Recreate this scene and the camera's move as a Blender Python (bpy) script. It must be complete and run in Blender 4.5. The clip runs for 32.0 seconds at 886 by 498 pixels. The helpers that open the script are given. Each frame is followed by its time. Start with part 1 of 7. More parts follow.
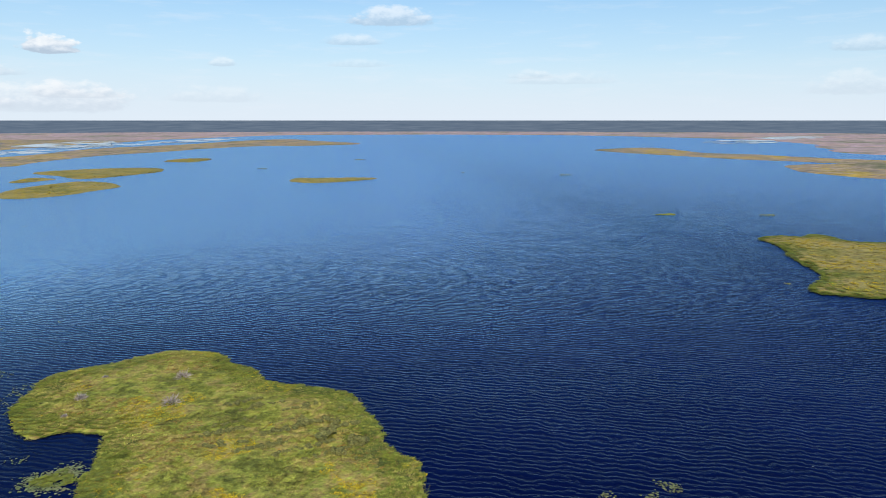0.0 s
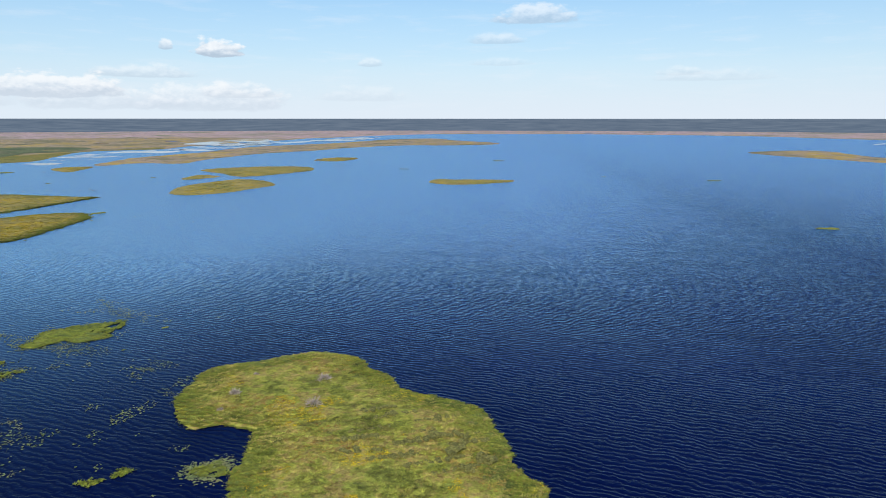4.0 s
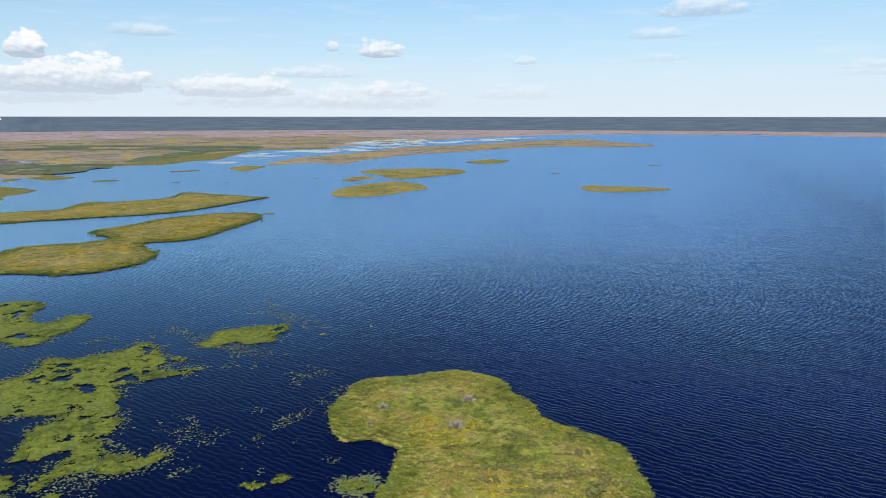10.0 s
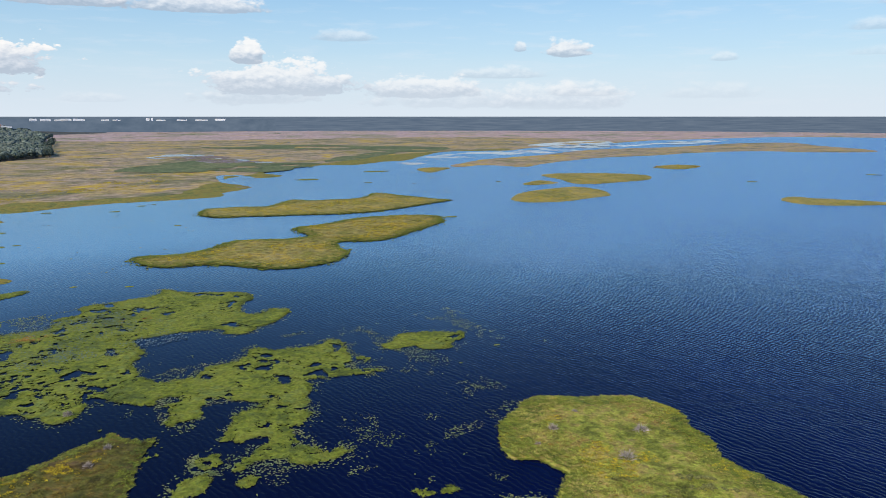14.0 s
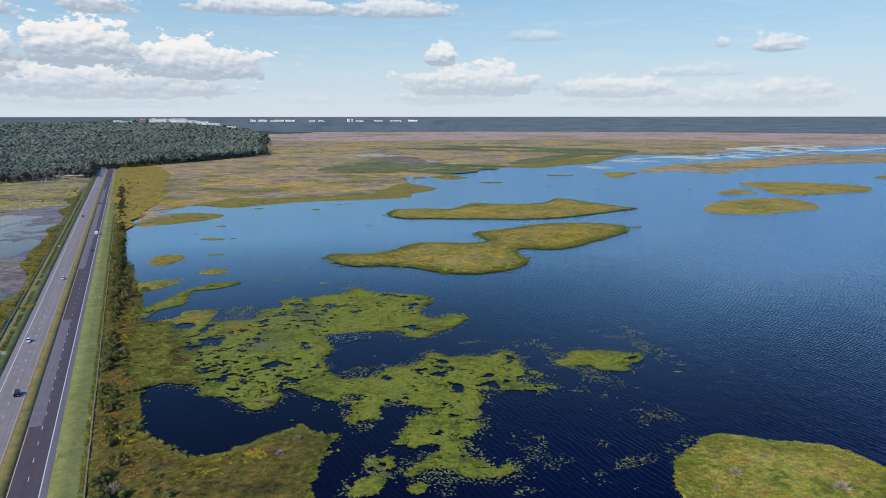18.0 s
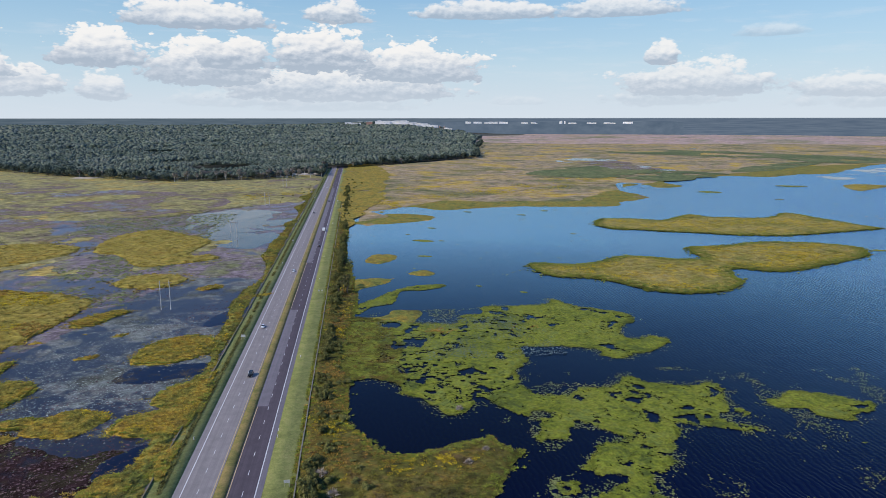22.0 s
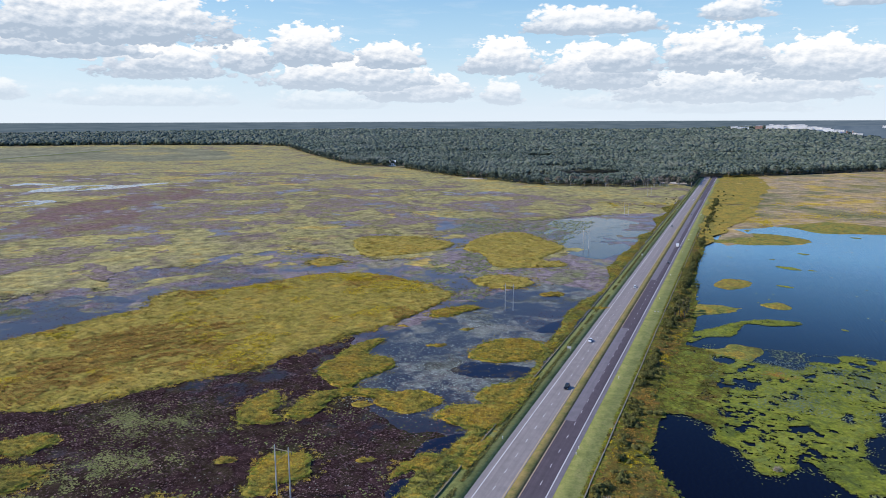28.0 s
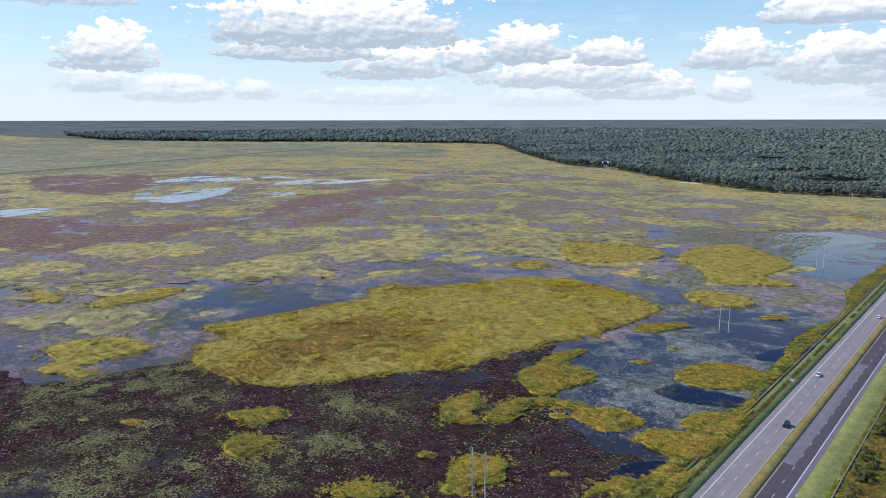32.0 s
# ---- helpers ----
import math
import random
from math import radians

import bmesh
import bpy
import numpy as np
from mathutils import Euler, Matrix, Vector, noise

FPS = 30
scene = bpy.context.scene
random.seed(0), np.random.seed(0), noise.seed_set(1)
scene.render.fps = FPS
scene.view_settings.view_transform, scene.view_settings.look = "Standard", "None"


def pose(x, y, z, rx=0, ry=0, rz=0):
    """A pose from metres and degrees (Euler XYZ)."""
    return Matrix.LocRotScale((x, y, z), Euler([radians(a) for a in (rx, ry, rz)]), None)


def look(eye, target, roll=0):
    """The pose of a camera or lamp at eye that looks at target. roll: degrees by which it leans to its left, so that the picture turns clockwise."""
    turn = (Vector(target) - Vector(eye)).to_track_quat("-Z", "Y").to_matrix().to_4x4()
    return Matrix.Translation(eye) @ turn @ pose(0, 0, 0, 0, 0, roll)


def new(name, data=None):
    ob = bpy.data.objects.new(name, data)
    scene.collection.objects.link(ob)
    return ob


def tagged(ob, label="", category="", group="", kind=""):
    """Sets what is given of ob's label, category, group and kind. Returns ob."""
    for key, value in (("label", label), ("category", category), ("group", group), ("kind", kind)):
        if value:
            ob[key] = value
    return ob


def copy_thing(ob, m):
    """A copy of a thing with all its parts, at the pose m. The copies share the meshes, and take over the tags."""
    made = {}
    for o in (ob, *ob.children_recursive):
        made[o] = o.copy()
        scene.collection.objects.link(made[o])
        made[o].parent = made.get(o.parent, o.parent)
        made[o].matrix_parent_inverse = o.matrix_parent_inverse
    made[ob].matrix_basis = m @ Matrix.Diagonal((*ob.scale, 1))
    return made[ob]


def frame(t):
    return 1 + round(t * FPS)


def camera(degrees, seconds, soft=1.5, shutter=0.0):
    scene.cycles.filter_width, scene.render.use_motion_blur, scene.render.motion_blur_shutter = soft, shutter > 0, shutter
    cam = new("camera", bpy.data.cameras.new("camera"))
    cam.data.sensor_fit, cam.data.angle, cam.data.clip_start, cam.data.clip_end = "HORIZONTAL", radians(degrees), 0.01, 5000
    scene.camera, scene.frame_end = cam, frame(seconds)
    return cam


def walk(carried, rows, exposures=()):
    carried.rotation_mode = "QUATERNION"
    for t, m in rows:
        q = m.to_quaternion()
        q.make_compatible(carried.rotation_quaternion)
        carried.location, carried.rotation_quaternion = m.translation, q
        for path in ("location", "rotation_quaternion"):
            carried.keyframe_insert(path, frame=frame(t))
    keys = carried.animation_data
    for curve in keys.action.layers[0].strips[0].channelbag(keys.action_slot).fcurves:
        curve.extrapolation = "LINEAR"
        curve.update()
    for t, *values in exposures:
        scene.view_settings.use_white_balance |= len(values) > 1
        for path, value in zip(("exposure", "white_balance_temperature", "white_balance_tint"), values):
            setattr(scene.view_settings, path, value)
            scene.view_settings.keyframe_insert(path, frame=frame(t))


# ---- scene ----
cam = camera(65.3, 32.0, 0.8)

# ---- the flight: a slow climb from 75 to 122 m, turning to the left ----
PATH = [
    (0.0, (31.66, -189.03, 75.31), (993.6, 14.3, -107.5), 0.00),
    (1.0, (31.24, -189.36, 76.77), (981.8, 61.2, -106.7), -0.02),
    (2.0, (31.45, -189.42, 78.16), (968.0, 108.6, -106.2), 0.00),
    (3.0, (31.80, -188.96, 79.33), (952.5, 154.9, -105.3), 0.02),
    (4.0, (32.11, -188.78, 80.71), (934.6, 200.1, -104.4), 0.02),
    (4.5, (32.04, -188.78, 81.52), (924.6, 222.3, -103.9), 0.02),
    (6.5, (32.17, -188.63, 84.46), (882.5, 303.5, -102.1), 0.01),
    (7.0, (32.34, -188.61, 85.18), (872.8, 320.2, -101.5), -0.03),
    (7.5, (32.23, -188.72, 85.95), (862.4, 336.5, -100.8), 0.01),
    (8.0, (32.41, -188.65, 86.75), (856.5, 346.1, -100.1), -0.00),
    (8.5, (32.25, -188.52, 87.47), (852.6, 351.8, -99.9), -0.00),
    (9.0, (32.45, -188.55, 88.12), (848.5, 358.1, -99.4), 0.01),
    (9.5, (32.34, -188.55, 88.91), (842.6, 366.7, -98.7), 0.04),
    (10.0, (32.15, -188.55, 89.73), (830.0, 384.3, -98.1), 0.03),
    (10.5, (32.31, -188.58, 90.42), (812.0, 408.8, -97.4), 0.04),
    (11.0, (32.44, -188.54, 91.16), (793.7, 432.1, -96.6), 0.01),
    (12.0, (32.31, -188.74, 92.73), (749.9, 481.9, -95.2), -0.00),
    (13.0, (32.30, -188.56, 94.16), (703.5, 528.5, -93.8), 0.02),
    (14.0, (31.86, -188.83, 95.82), (655.1, 570.3, -92.2), -0.01),
    (14.5, (31.69, -188.92, 96.74), (629.7, 590.1, -91.6), -0.04),
    (16.5, (32.61, -188.55, 99.41), (522.8, 662.5, -88.7), -0.08),
    (17.0, (32.73, -188.22, 100.08), (495.1, 678.3, -87.9), -0.03),
    (18.0, (33.12, -188.24, 101.49), (436.7, 707.2, -86.3), -0.03),
    (19.0, (32.47, -188.43, 103.04), (376.4, 731.7, -84.4), -0.02),
    (20.0, (32.38, -188.71, 104.20), (311.2, 753.3, -82.7), 0.07),
    (21.0, (33.43, -188.84, 105.93), (241.3, 771.4, -80.7), -0.05),
    (22.0, (35.24, -189.48, 107.54), (155.7, 785.7, -78.4), -0.05),
    (23.0, (38.12, -190.70, 109.39), (72.8, 791.4, -75.9), -0.12),
    (24.0, (41.99, -191.57, 111.37), (-15.8, 789.6, -73.2), -0.18),
    (25.0, (46.84, -191.96, 112.71), (-102.6, 779.7, -70.6), -0.13),
    (25.5, (49.12, -191.43, 113.18), (-144.6, 772.5, -69.5), -0.12),
    (27.5, (53.44, -191.67, 116.12), (-302.7, 725.0, -65.2), -0.17),
    (28.0, (53.55, -191.48, 116.62), (-337.4, 710.9, -64.6), -0.20),
    (29.0, (53.57, -191.09, 117.85), (-402.5, 680.1, -64.0), -0.21),
    (30.0, (53.67, -191.47, 119.45), (-464.7, 643.9, -63.2), -0.19),
    (31.0, (53.66, -191.24, 120.66), (-525.5, 603.1, -62.7), -0.19),
    (32.0, (53.72, -192.06, 122.07), (-587.2, 553.4, -61.2), -0.10),
]
walk(cam, [(t, look(eye, target, roll)) for t, eye, target, roll in PATH],
     ((0.0, 0.0), (12.0, 0.0), (14.0, -0.08), (17.0, -0.2), (21.0, -0.2), (25.0, -0.1), (28.5, 0.06), (32.0, 0.1)))

# ---- light ----
SUN_AZ, SUN_EL = radians(249.0), radians(38.0)
sun_way = Vector((math.sin(SUN_AZ) * math.cos(SUN_EL), math.cos(SUN_AZ) * math.cos(SUN_EL), math.sin(SUN_EL)))
sun = new("sun", bpy.data.lights.new("sun", "SUN"))
sun.data.energy, sun.data.angle, sun.data.color = 4.8, radians(0.53), (1.0, 0.93, 0.82)
sun.matrix_world = look(sun_way * 300, (0, 0, 0))
scene.view_settings.exposure = 0.0


# ---- node helpers ----
def nd(tree, kind, **sets):
    n = tree.nodes.new(kind)
    for key, value in sets.items():
        if key == "operation":
            n.operation = value
        elif key == "blend":
            n.blend_type = value
        elif key == "data":
            n.data_type = value
    return n


def calc(tree, op, a, b=None, c=None):
    n = tree.nodes.new("ShaderNodeMath")
    n.operation = op
    for i, v in enumerate((a, b, c)):
        if v is None:
            continue
        if isinstance(v, (int, float)):
            n.inputs[i].default_value = v
        else:
            tree.links.new(v, n.inputs[i])
    return n.outputs[0]


def mixc(tree, f, a, b, blend="MIX"):
    n = tree.nodes.new("ShaderNodeMix")
    n.data_type, n.blend_type = "RGBA", blend
    for sock, v in ((n.inputs["Factor"], f), (n.inputs[6], a), (n.inputs[7], b)):
        if isinstance(v, (int, float)):
            sock.default_value = v
        elif isinstance(v, tuple):
            sock.default_value = (*v, 1.0)
        else:
            tree.links.new(v, sock)
    return n.outputs[2]


def noise_of(tree, coords, scale, detail=4.0, rough=0.55, stretch=None, turn=0.0):
    if stretch or turn:
        m = tree.nodes.new("ShaderNodeMapping")
        tree.links.new(coords, m.inputs["Vector"])
        m.inputs["Rotation"].default_value = (0, 0, turn)
        m.inputs["Scale"].default_value = stretch or (1, 1, 1)
        coords = m.outputs[0]
    n = tree.nodes.new("ShaderNodeTexNoise")
    tree.links.new(coords, n.inputs["Vector"])
    n.inputs["Scale"].default_value, n.inputs["Detail"].default_value, n.inputs["Roughness"].default_value = scale, detail, rough
    return n.outputs[0]


def ramp(tree, f, *stops):
    n = tree.nodes.new("ShaderNodeValToRGB")
    e = n.color_ramp.elements
    while len(e) < len(stops):
        e.new(0.5)
    for el, (p, c) in zip(e, stops):
        el.position, el.color = p, (*c, 1.0) if isinstance(c, tuple) else (c, c, c, 1.0)
    tree.links.new(f, n.inputs[0])
    return n.outputs[0]


# ---- sky: clear blue with a low field of fair-weather cumulus, hazy wooded distance below the horizon ----
world = bpy.data.worlds.new("world")
scene.world = world
world.use_nodes = True
wt = world.node_tree
wt.nodes.clear()
sky = wt.nodes.new("ShaderNodeTexSky")
sky.sky_type, sky.sun_disc, sky.sun_elevation, sky.sun_rotation = "NISHITA", False, SUN_EL, SUN_AZ
sky.air_density, sky.dust_density, sky.ozone_density, sky.altitude = 1.0, 0.6, 1.6, 30.0
way = wt.nodes.new("ShaderNodeTexCoord").outputs["Generated"]
sep = wt.nodes.new("ShaderNodeSeparateXYZ")
wt.links.new(way, sep.inputs[0])
az = calc(wt, "MULTIPLY", calc(wt, "ARCTAN2", sep.outputs[0], sep.outputs[1]), 57.2958)
el = calc(wt, "MULTIPLY", calc(wt, "ARCSINE", sep.outputs[2]), 57.2958)
uv = wt.nodes.new("ShaderNodeCombineXYZ")
wt.links.new(az, uv.inputs[0])
wt.links.new(calc(wt, "MULTIPLY", el, 1.9), uv.inputs[1])


def heaps(coords, size):
    """Rounded heaps of cloud: large lumps with smaller ones on them, about zero on average."""
    cells = wt.nodes.new("ShaderNodeTexVoronoi")
    cells.feature = "SMOOTH_F1"
    wt.links.new(coords, cells.inputs["Vector"])
    for key, value in (("Scale", size), ("Detail", 2.0), ("Roughness", 0.55), ("Lacunarity", 2.3), ("Smoothness", 0.35)):
        cells.inputs[key].default_value = value
    lumps = noise_of(wt, coords, size * 0.45, 5.0, 0.6)
    return calc(wt, "ADD", calc(wt, "MULTIPLY", calc(wt, "SUBTRACT", 0.7, cells.outputs["Distance"]), 0.55), calc(wt, "MULTIPLY", calc(wt, "SUBTRACT", lumps, 0.5), 1.3))


billow = heaps(uv.outputs[0], 0.8)
lit_uv = wt.nodes.new("ShaderNodeVectorMath")
lit_uv.operation = "ADD"
wt.links.new(uv.outputs[0], lit_uv.inputs[0])
lit_uv.inputs[1].default_value = (-0.22, 0.5, 0.0)
# lit from the sun's side and from above
relief = calc(wt, "MULTIPLY", calc(wt, "SUBTRACT", billow, heaps(lit_uv.outputs[0], 0.8)), 0.55)
# azimuth, elevation of the flat base, half width, height, all in degrees, and how solid it is; far ones first
CLOUDS = (
    (-1.7, 0.9, 7.2, 1.5, 0.5), (40.4, 1.0, 6.6, 1.5, 0.5), (48.2, 1.0, 6.8, 1.8, 0.45), (50.2, 0.9, 4.3, 1.6, 0.35), (24.4, 1.3, 4.4, 1.8, 0.55), (-32.7, 1.3, 5.0, 1.5, 0.5), (87.5, 3.0, 4.2, 0.9, 0.22), (108.4, 2.1, 3.2, 1.5, 0.28),
    (-9.0, 1.2, 5.0, 1.3, 0.4), (-46.0, 1.5, 6.0, 1.4, 0.5), (13.0, 1.2, 2.2, 0.7, 0.3), (60.2, 1.6, 3.5, 1.2, 0.25), (-61.4, 1.8, 3.8, 1.8, 0.75), (-66.5, 2.4, 2.6, 1.8, 0.7), (-55.5, 1.9, 1.7, 1.4, 0.7), (-18.6, 1.7, 1.6, 1.9, 0.9),
    (44.0, 3.2, 3.6, 0.9, 0.4), (50.5, 1.8, 3.1, 1.1, 0.45), (38.0, 1.8, 4.4, 1.5, 0.75), (-25.4, 2.0, 4.2, 2.0, 1.0), (-0.9, 1.9, 8.8, 2.4, 0.95), (26.6, 2.2, 5.6, 2.3, 0.85), (-31.1, 3.0, 6.6, 2.2, 1.0), (-44.8, 3.8, 4.6, 2.5, 1.0), (-11.3, 3.2, 4.5, 3.1, 1.0),
    (5.0, 3.4, 5.4, 2.6, 1.0), (-38.8, 4.3, 2.4, 2.1, 1.0), (-27.4, 4.6, 2.4, 1.8, 1.0), (-18.8, 4.2, 3.1, 2.3, 1.0), (24.1, 4.3, 1.2, 1.5, 0.9), (-9.1, 4.2, 2.6, 2.2, 1.0), (-34.0, 5.0, 3.1, 2.8, 1.0), (-2.8, 4.3, 3.8, 3.0, 1.0), (-65.8, 4.2, 3.0, 3.1, 1.0),
    (-51.8, 5.0, 5.4, 1.8, 1.0), (31.6, 6.0, 2.5, 0.8, 0.4), (49.1, 4.9, 1.8, 1.2, 0.8), (45.5, 5.2, 0.5, 0.7, 0.6), (60.8, 4.2, 1.0, 0.6, 0.35), (70.9, 6.0, 2.4, 0.7, 0.35), (71.4, 4.3, 2.6, 0.6, 0.2), (85.2, 3.4, 2.0, 0.6, 0.2), (108.7, 4.9, 2.2, 0.9, 0.3),
    (-12.0, 7.0, 5.2, 1.7, 0.95), (-1.2, 7.6, 2.4, 1.5, 0.9), (10.6, 7.9, 5.0, 1.2, 0.85), (20.4, 7.9, 4.8, 1.2, 0.8), (73.9, 7.6, 3.2, 1.3, 0.5), (-48.7, 6.5, 9.2, 4.0, 1.0), (-70.0, 8.4, 6.0, 2.0, 0.8))


def cloud(under, a, base, w, h, solid):
    """One cumulus over what lies behind it: flat and grey below, heaped and white above."""
    x = calc(wt, "DIVIDE", calc(wt, "SUBTRACT", az, a), w * 1.1)
    y = calc(wt, "DIVIDE", calc(wt, "SUBTRACT", el, base), h)
    low = calc(wt, "MULTIPLY", calc(wt, "MINIMUM", y, 0.0), 4.0)
    y2 = calc(wt, "ADD", calc(wt, "MULTIPLY", calc(wt, "MAXIMUM", y, 0.0), 1.0), low)
    r = calc(wt, "SQRT", calc(wt, "ADD", calc(wt, "MULTIPLY", x, x), calc(wt, "MULTIPLY", y2, y2)))
    body = calc(wt, "ADD", calc(wt, "SUBTRACT", 1.17, r), calc(wt, "MULTIPLY", billow, min(1.0, 0.45 + 0.2 * h)))
    edge = wt.nodes.new("ShaderNodeMapRange")
    edge.interpolation_type = "SMOOTHSTEP"
    wt.links.new(body, edge.inputs[0])
    edge.inputs[1].default_value, edge.inputs[2].default_value, edge.inputs[3].default_value, edge.inputs[4].default_value = 0.0, 0.16 + 0.5 * (1 - solid), 0.0, solid
    lit = calc(wt, "ADD", calc(wt, "MULTIPLY_ADD", y, 0.8, 0.06), relief)
    tone = ramp(wt, lit, (0.0, (0.45, 0.54, 0.66)), (0.22, (0.64, 0.71, 0.81)), (0.46, (0.92, 0.94, 0.97)), (0.66, (1.04, 1.03, 1.02)))
    return mixc(wt, edge.outputs[0], under, tone)


# thin high streaks
uv2 = wt.nodes.new("ShaderNodeCombineXYZ")
wt.links.new(calc(wt, "MULTIPLY", az, 0.22), uv2.inputs[0])
wt.links.new(calc(wt, "MULTIPLY", el, 1.5), uv2.inputs[1])
wisp = ramp(wt, noise_of(wt, uv2.outputs[0], 0.9, 5.0, 0.6), (0.52, 0.0), (0.8, 0.3))
skyc = mixc(wt, 1.0, sky.outputs[0], (0.13, 0.13, 0.13), "MULTIPLY")
haze = ramp(wt, calc(wt, "DIVIDE", el, 30.0), (0.0, 0.92), (0.17, 0.75), (0.36, 0.5), (0.65, 0.0))
skyc = mixc(wt, haze, skyc, ramp(wt, calc(wt, "DIVIDE", el, 12.0), (0.0, (0.7, 0.83, 0.96)), (0.35, (0.56, 0.77, 0.95)), (1.0, (0.22, 0.57, 0.95))))
skyc = mixc(wt, ramp(wt, calc(wt, "DIVIDE", el, 60.0), (0.14, 0.0), (0.55, 0.85)), skyc, (0.06, 0.26, 0.9))
low_only = ramp(wt, calc(wt, "DIVIDE", el, 14.0), (0.55, 1.0), (1.0, 0.0))
skyc = mixc(wt, calc(wt, "MULTIPLY", wisp, low_only), skyc, (0.86, 0.9, 0.97))
for row in CLOUDS:
    skyc = cloud(skyc, *row)
# haze close to the horizon
skyc = mixc(wt, ramp(wt, calc(wt, "DIVIDE", el, 5.0), (0.0, 0.75), (0.45, 0.3), (1.0, 0.0)), skyc, (0.78, 0.86, 0.95))
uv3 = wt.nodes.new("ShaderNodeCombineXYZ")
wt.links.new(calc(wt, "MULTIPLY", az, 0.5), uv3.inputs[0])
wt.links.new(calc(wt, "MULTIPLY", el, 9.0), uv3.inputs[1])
# the woods' bluish haze is painted straight into these colours
hazed_wood = ramp(wt, noise_of(wt, uv3.outputs[0], 1.0, 5.0, 0.6), (0.35, (0.105, 0.15, 0.22)), (0.7, (0.165, 0.215, 0.285)))
hazed_west_wood = ramp(wt, noise_of(wt, uv3.outputs[0], 1.0, 5.0, 0.6), (0.35, (0.085, 0.125, 0.165)), (0.7, (0.14, 0.185, 0.23)))
hazed_wood = mixc(wt, ramp(wt, calc(wt, "MULTIPLY_ADD", az, 0.05, 0.3), (0.2, 1.0), (0.95, 0.0)), hazed_wood, hazed_west_wood)
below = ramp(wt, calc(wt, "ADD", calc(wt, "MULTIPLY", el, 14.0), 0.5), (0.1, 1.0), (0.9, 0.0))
skyc = mixc(wt, below, skyc, hazed_wood)
bg = wt.nodes.new("ShaderNodeBackground")
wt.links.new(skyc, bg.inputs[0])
bg.inputs[1].default_value = 1.0
wt.links.new(bg.outputs[0], wt.nodes.new("ShaderNodeOutputWorld").inputs[0])


# ---- materials ----
def material(name, rough=0.8, spec=0.3):
    m = bpy.data.materials.new(name)
    m.use_nodes = True
    b = m.node_tree.nodes["Principled BSDF"]
    b.inputs["Roughness"].default_value = rough
    b.inputs["Specular IOR Level"].default_value = spec
    return m, m.node_tree, b


def bump(t, b, height, strength, distance):
    n = t.nodes.new("ShaderNodeBump")
    n.inputs["Strength"].default_value, n.inputs["Distance"].default_value = strength, distance
    t.links.new(height, n.inputs["Height"])
    t.links.new(n.outputs[0], b.inputs["Normal"])


def place_of(t):
    return t.nodes.new("ShaderNodeTexCoord").outputs["Object"]


def veg(name, *tones, patch=0.03, mid=0.16, grain=1.3, relief=0.5, spread=1.0, squash=(1, 1, 1), each=False, deep=0.5, mottle=2.6):
    """Marsh plants: a palette from dark gaps to bright drifts, mottled at three scales; tones run from low to high."""
    m, t, b = material(name, 0.85, 0.12)
    p = place_of(t)
    n1 = noise_of(t, p, patch, 6.0, 0.62, squash, 0.4)
    n2 = noise_of(t, p, mid, 7.0, 0.7, squash, 1.1)
    n3 = noise_of(t, p, grain, 3.0, 0.7)
    v = calc(t, "ADD", calc(t, "MULTIPLY", n1, 0.5), calc(t, "MULTIPLY", n2, 0.5))
    lo, hi = 0.5 - 0.07 * spread, 0.5 + 0.07 * spread
    stops = [(lo + (hi - lo) * k / (len(tones) - 1), c) for k, c in enumerate(tones)]
    c = ramp(t, v, *stops)
    c2 = ramp(t, noise_of(t, p, mid * 0.55, 6.0, 0.66, squash, 2.0), *stops)
    c = mixc(t, 0.28, c, c2)
    isle = t.nodes.new("ShaderNodeNewGeometry").outputs["Random Per Island"] if each else 0.5
    h = t.nodes.new("ShaderNodeHueSaturation")
    t.links.new(c, h.inputs["Color"])
    light = calc(t, "MULTIPLY_ADD", n3, 1.0, calc(t, "MULTIPLY_ADD", isle, 0.4, 0.3))
    clumps = calc(t, "MULTIPLY_ADD", calc(t, "SUBTRACT", noise_of(t, p, mid * 3.0, 5.0, 0.72, squash, 0.9), 0.5), mottle, 1.0)
    light = calc(t, "MULTIPLY", light, calc(t, "MINIMUM", calc(t, "MAXIMUM", clumps, 0.35), 1.6))
    t.links.new(light, h.inputs["Value"])
    t.links.new(calc(t, "MULTIPLY_ADD", isle, 0.03, 0.485), h.inputs["Hue"])
    t.links.new(h.outputs[0], b.inputs["Base Color"])
    bump(t, b, n3, relief, deep)
    return m


def plants(name, *tones, **sets):
    """The same plants twice: as a continuous sward, and as single tussocks that differ one from the next."""
    return veg(name, *tones, **sets), veg(name + "_tussocks", *tones, **sets, each=True)


# tones in linear light, dark to bright
M_NEAR, T_NEAR = plants("near_island_plants", (0.105, 0.112, 0.019), (0.185, 0.2, 0.028), (0.25, 0.262, 0.036), (0.27, 0.24, 0.045), (0.32, 0.22, 0.07), (0.28, 0.265, 0.042), patch=0.045, mid=0.15, grain=1.2)
M_SHORE, T_SHORE = plants("shore_plants", (0.05, 0.044, 0.012), (0.092, 0.086, 0.015), (0.108, 0.102, 0.017), (0.12, 0.098, 0.022), (0.17, 0.115, 0.018), (0.105, 0.068, 0.028), patch=0.04, mid=0.14, grain=1.2)
M_ISLE, T_ISLE = plants("island_plants", (0.11, 0.118, 0.023), (0.17, 0.162, 0.03), (0.25, 0.2, 0.035), (0.26, 0.215, 0.07), (0.38, 0.26, 0.03), (0.31, 0.25, 0.11), patch=0.022, mid=0.07, grain=0.9, mottle=2.2, spread=1.8)
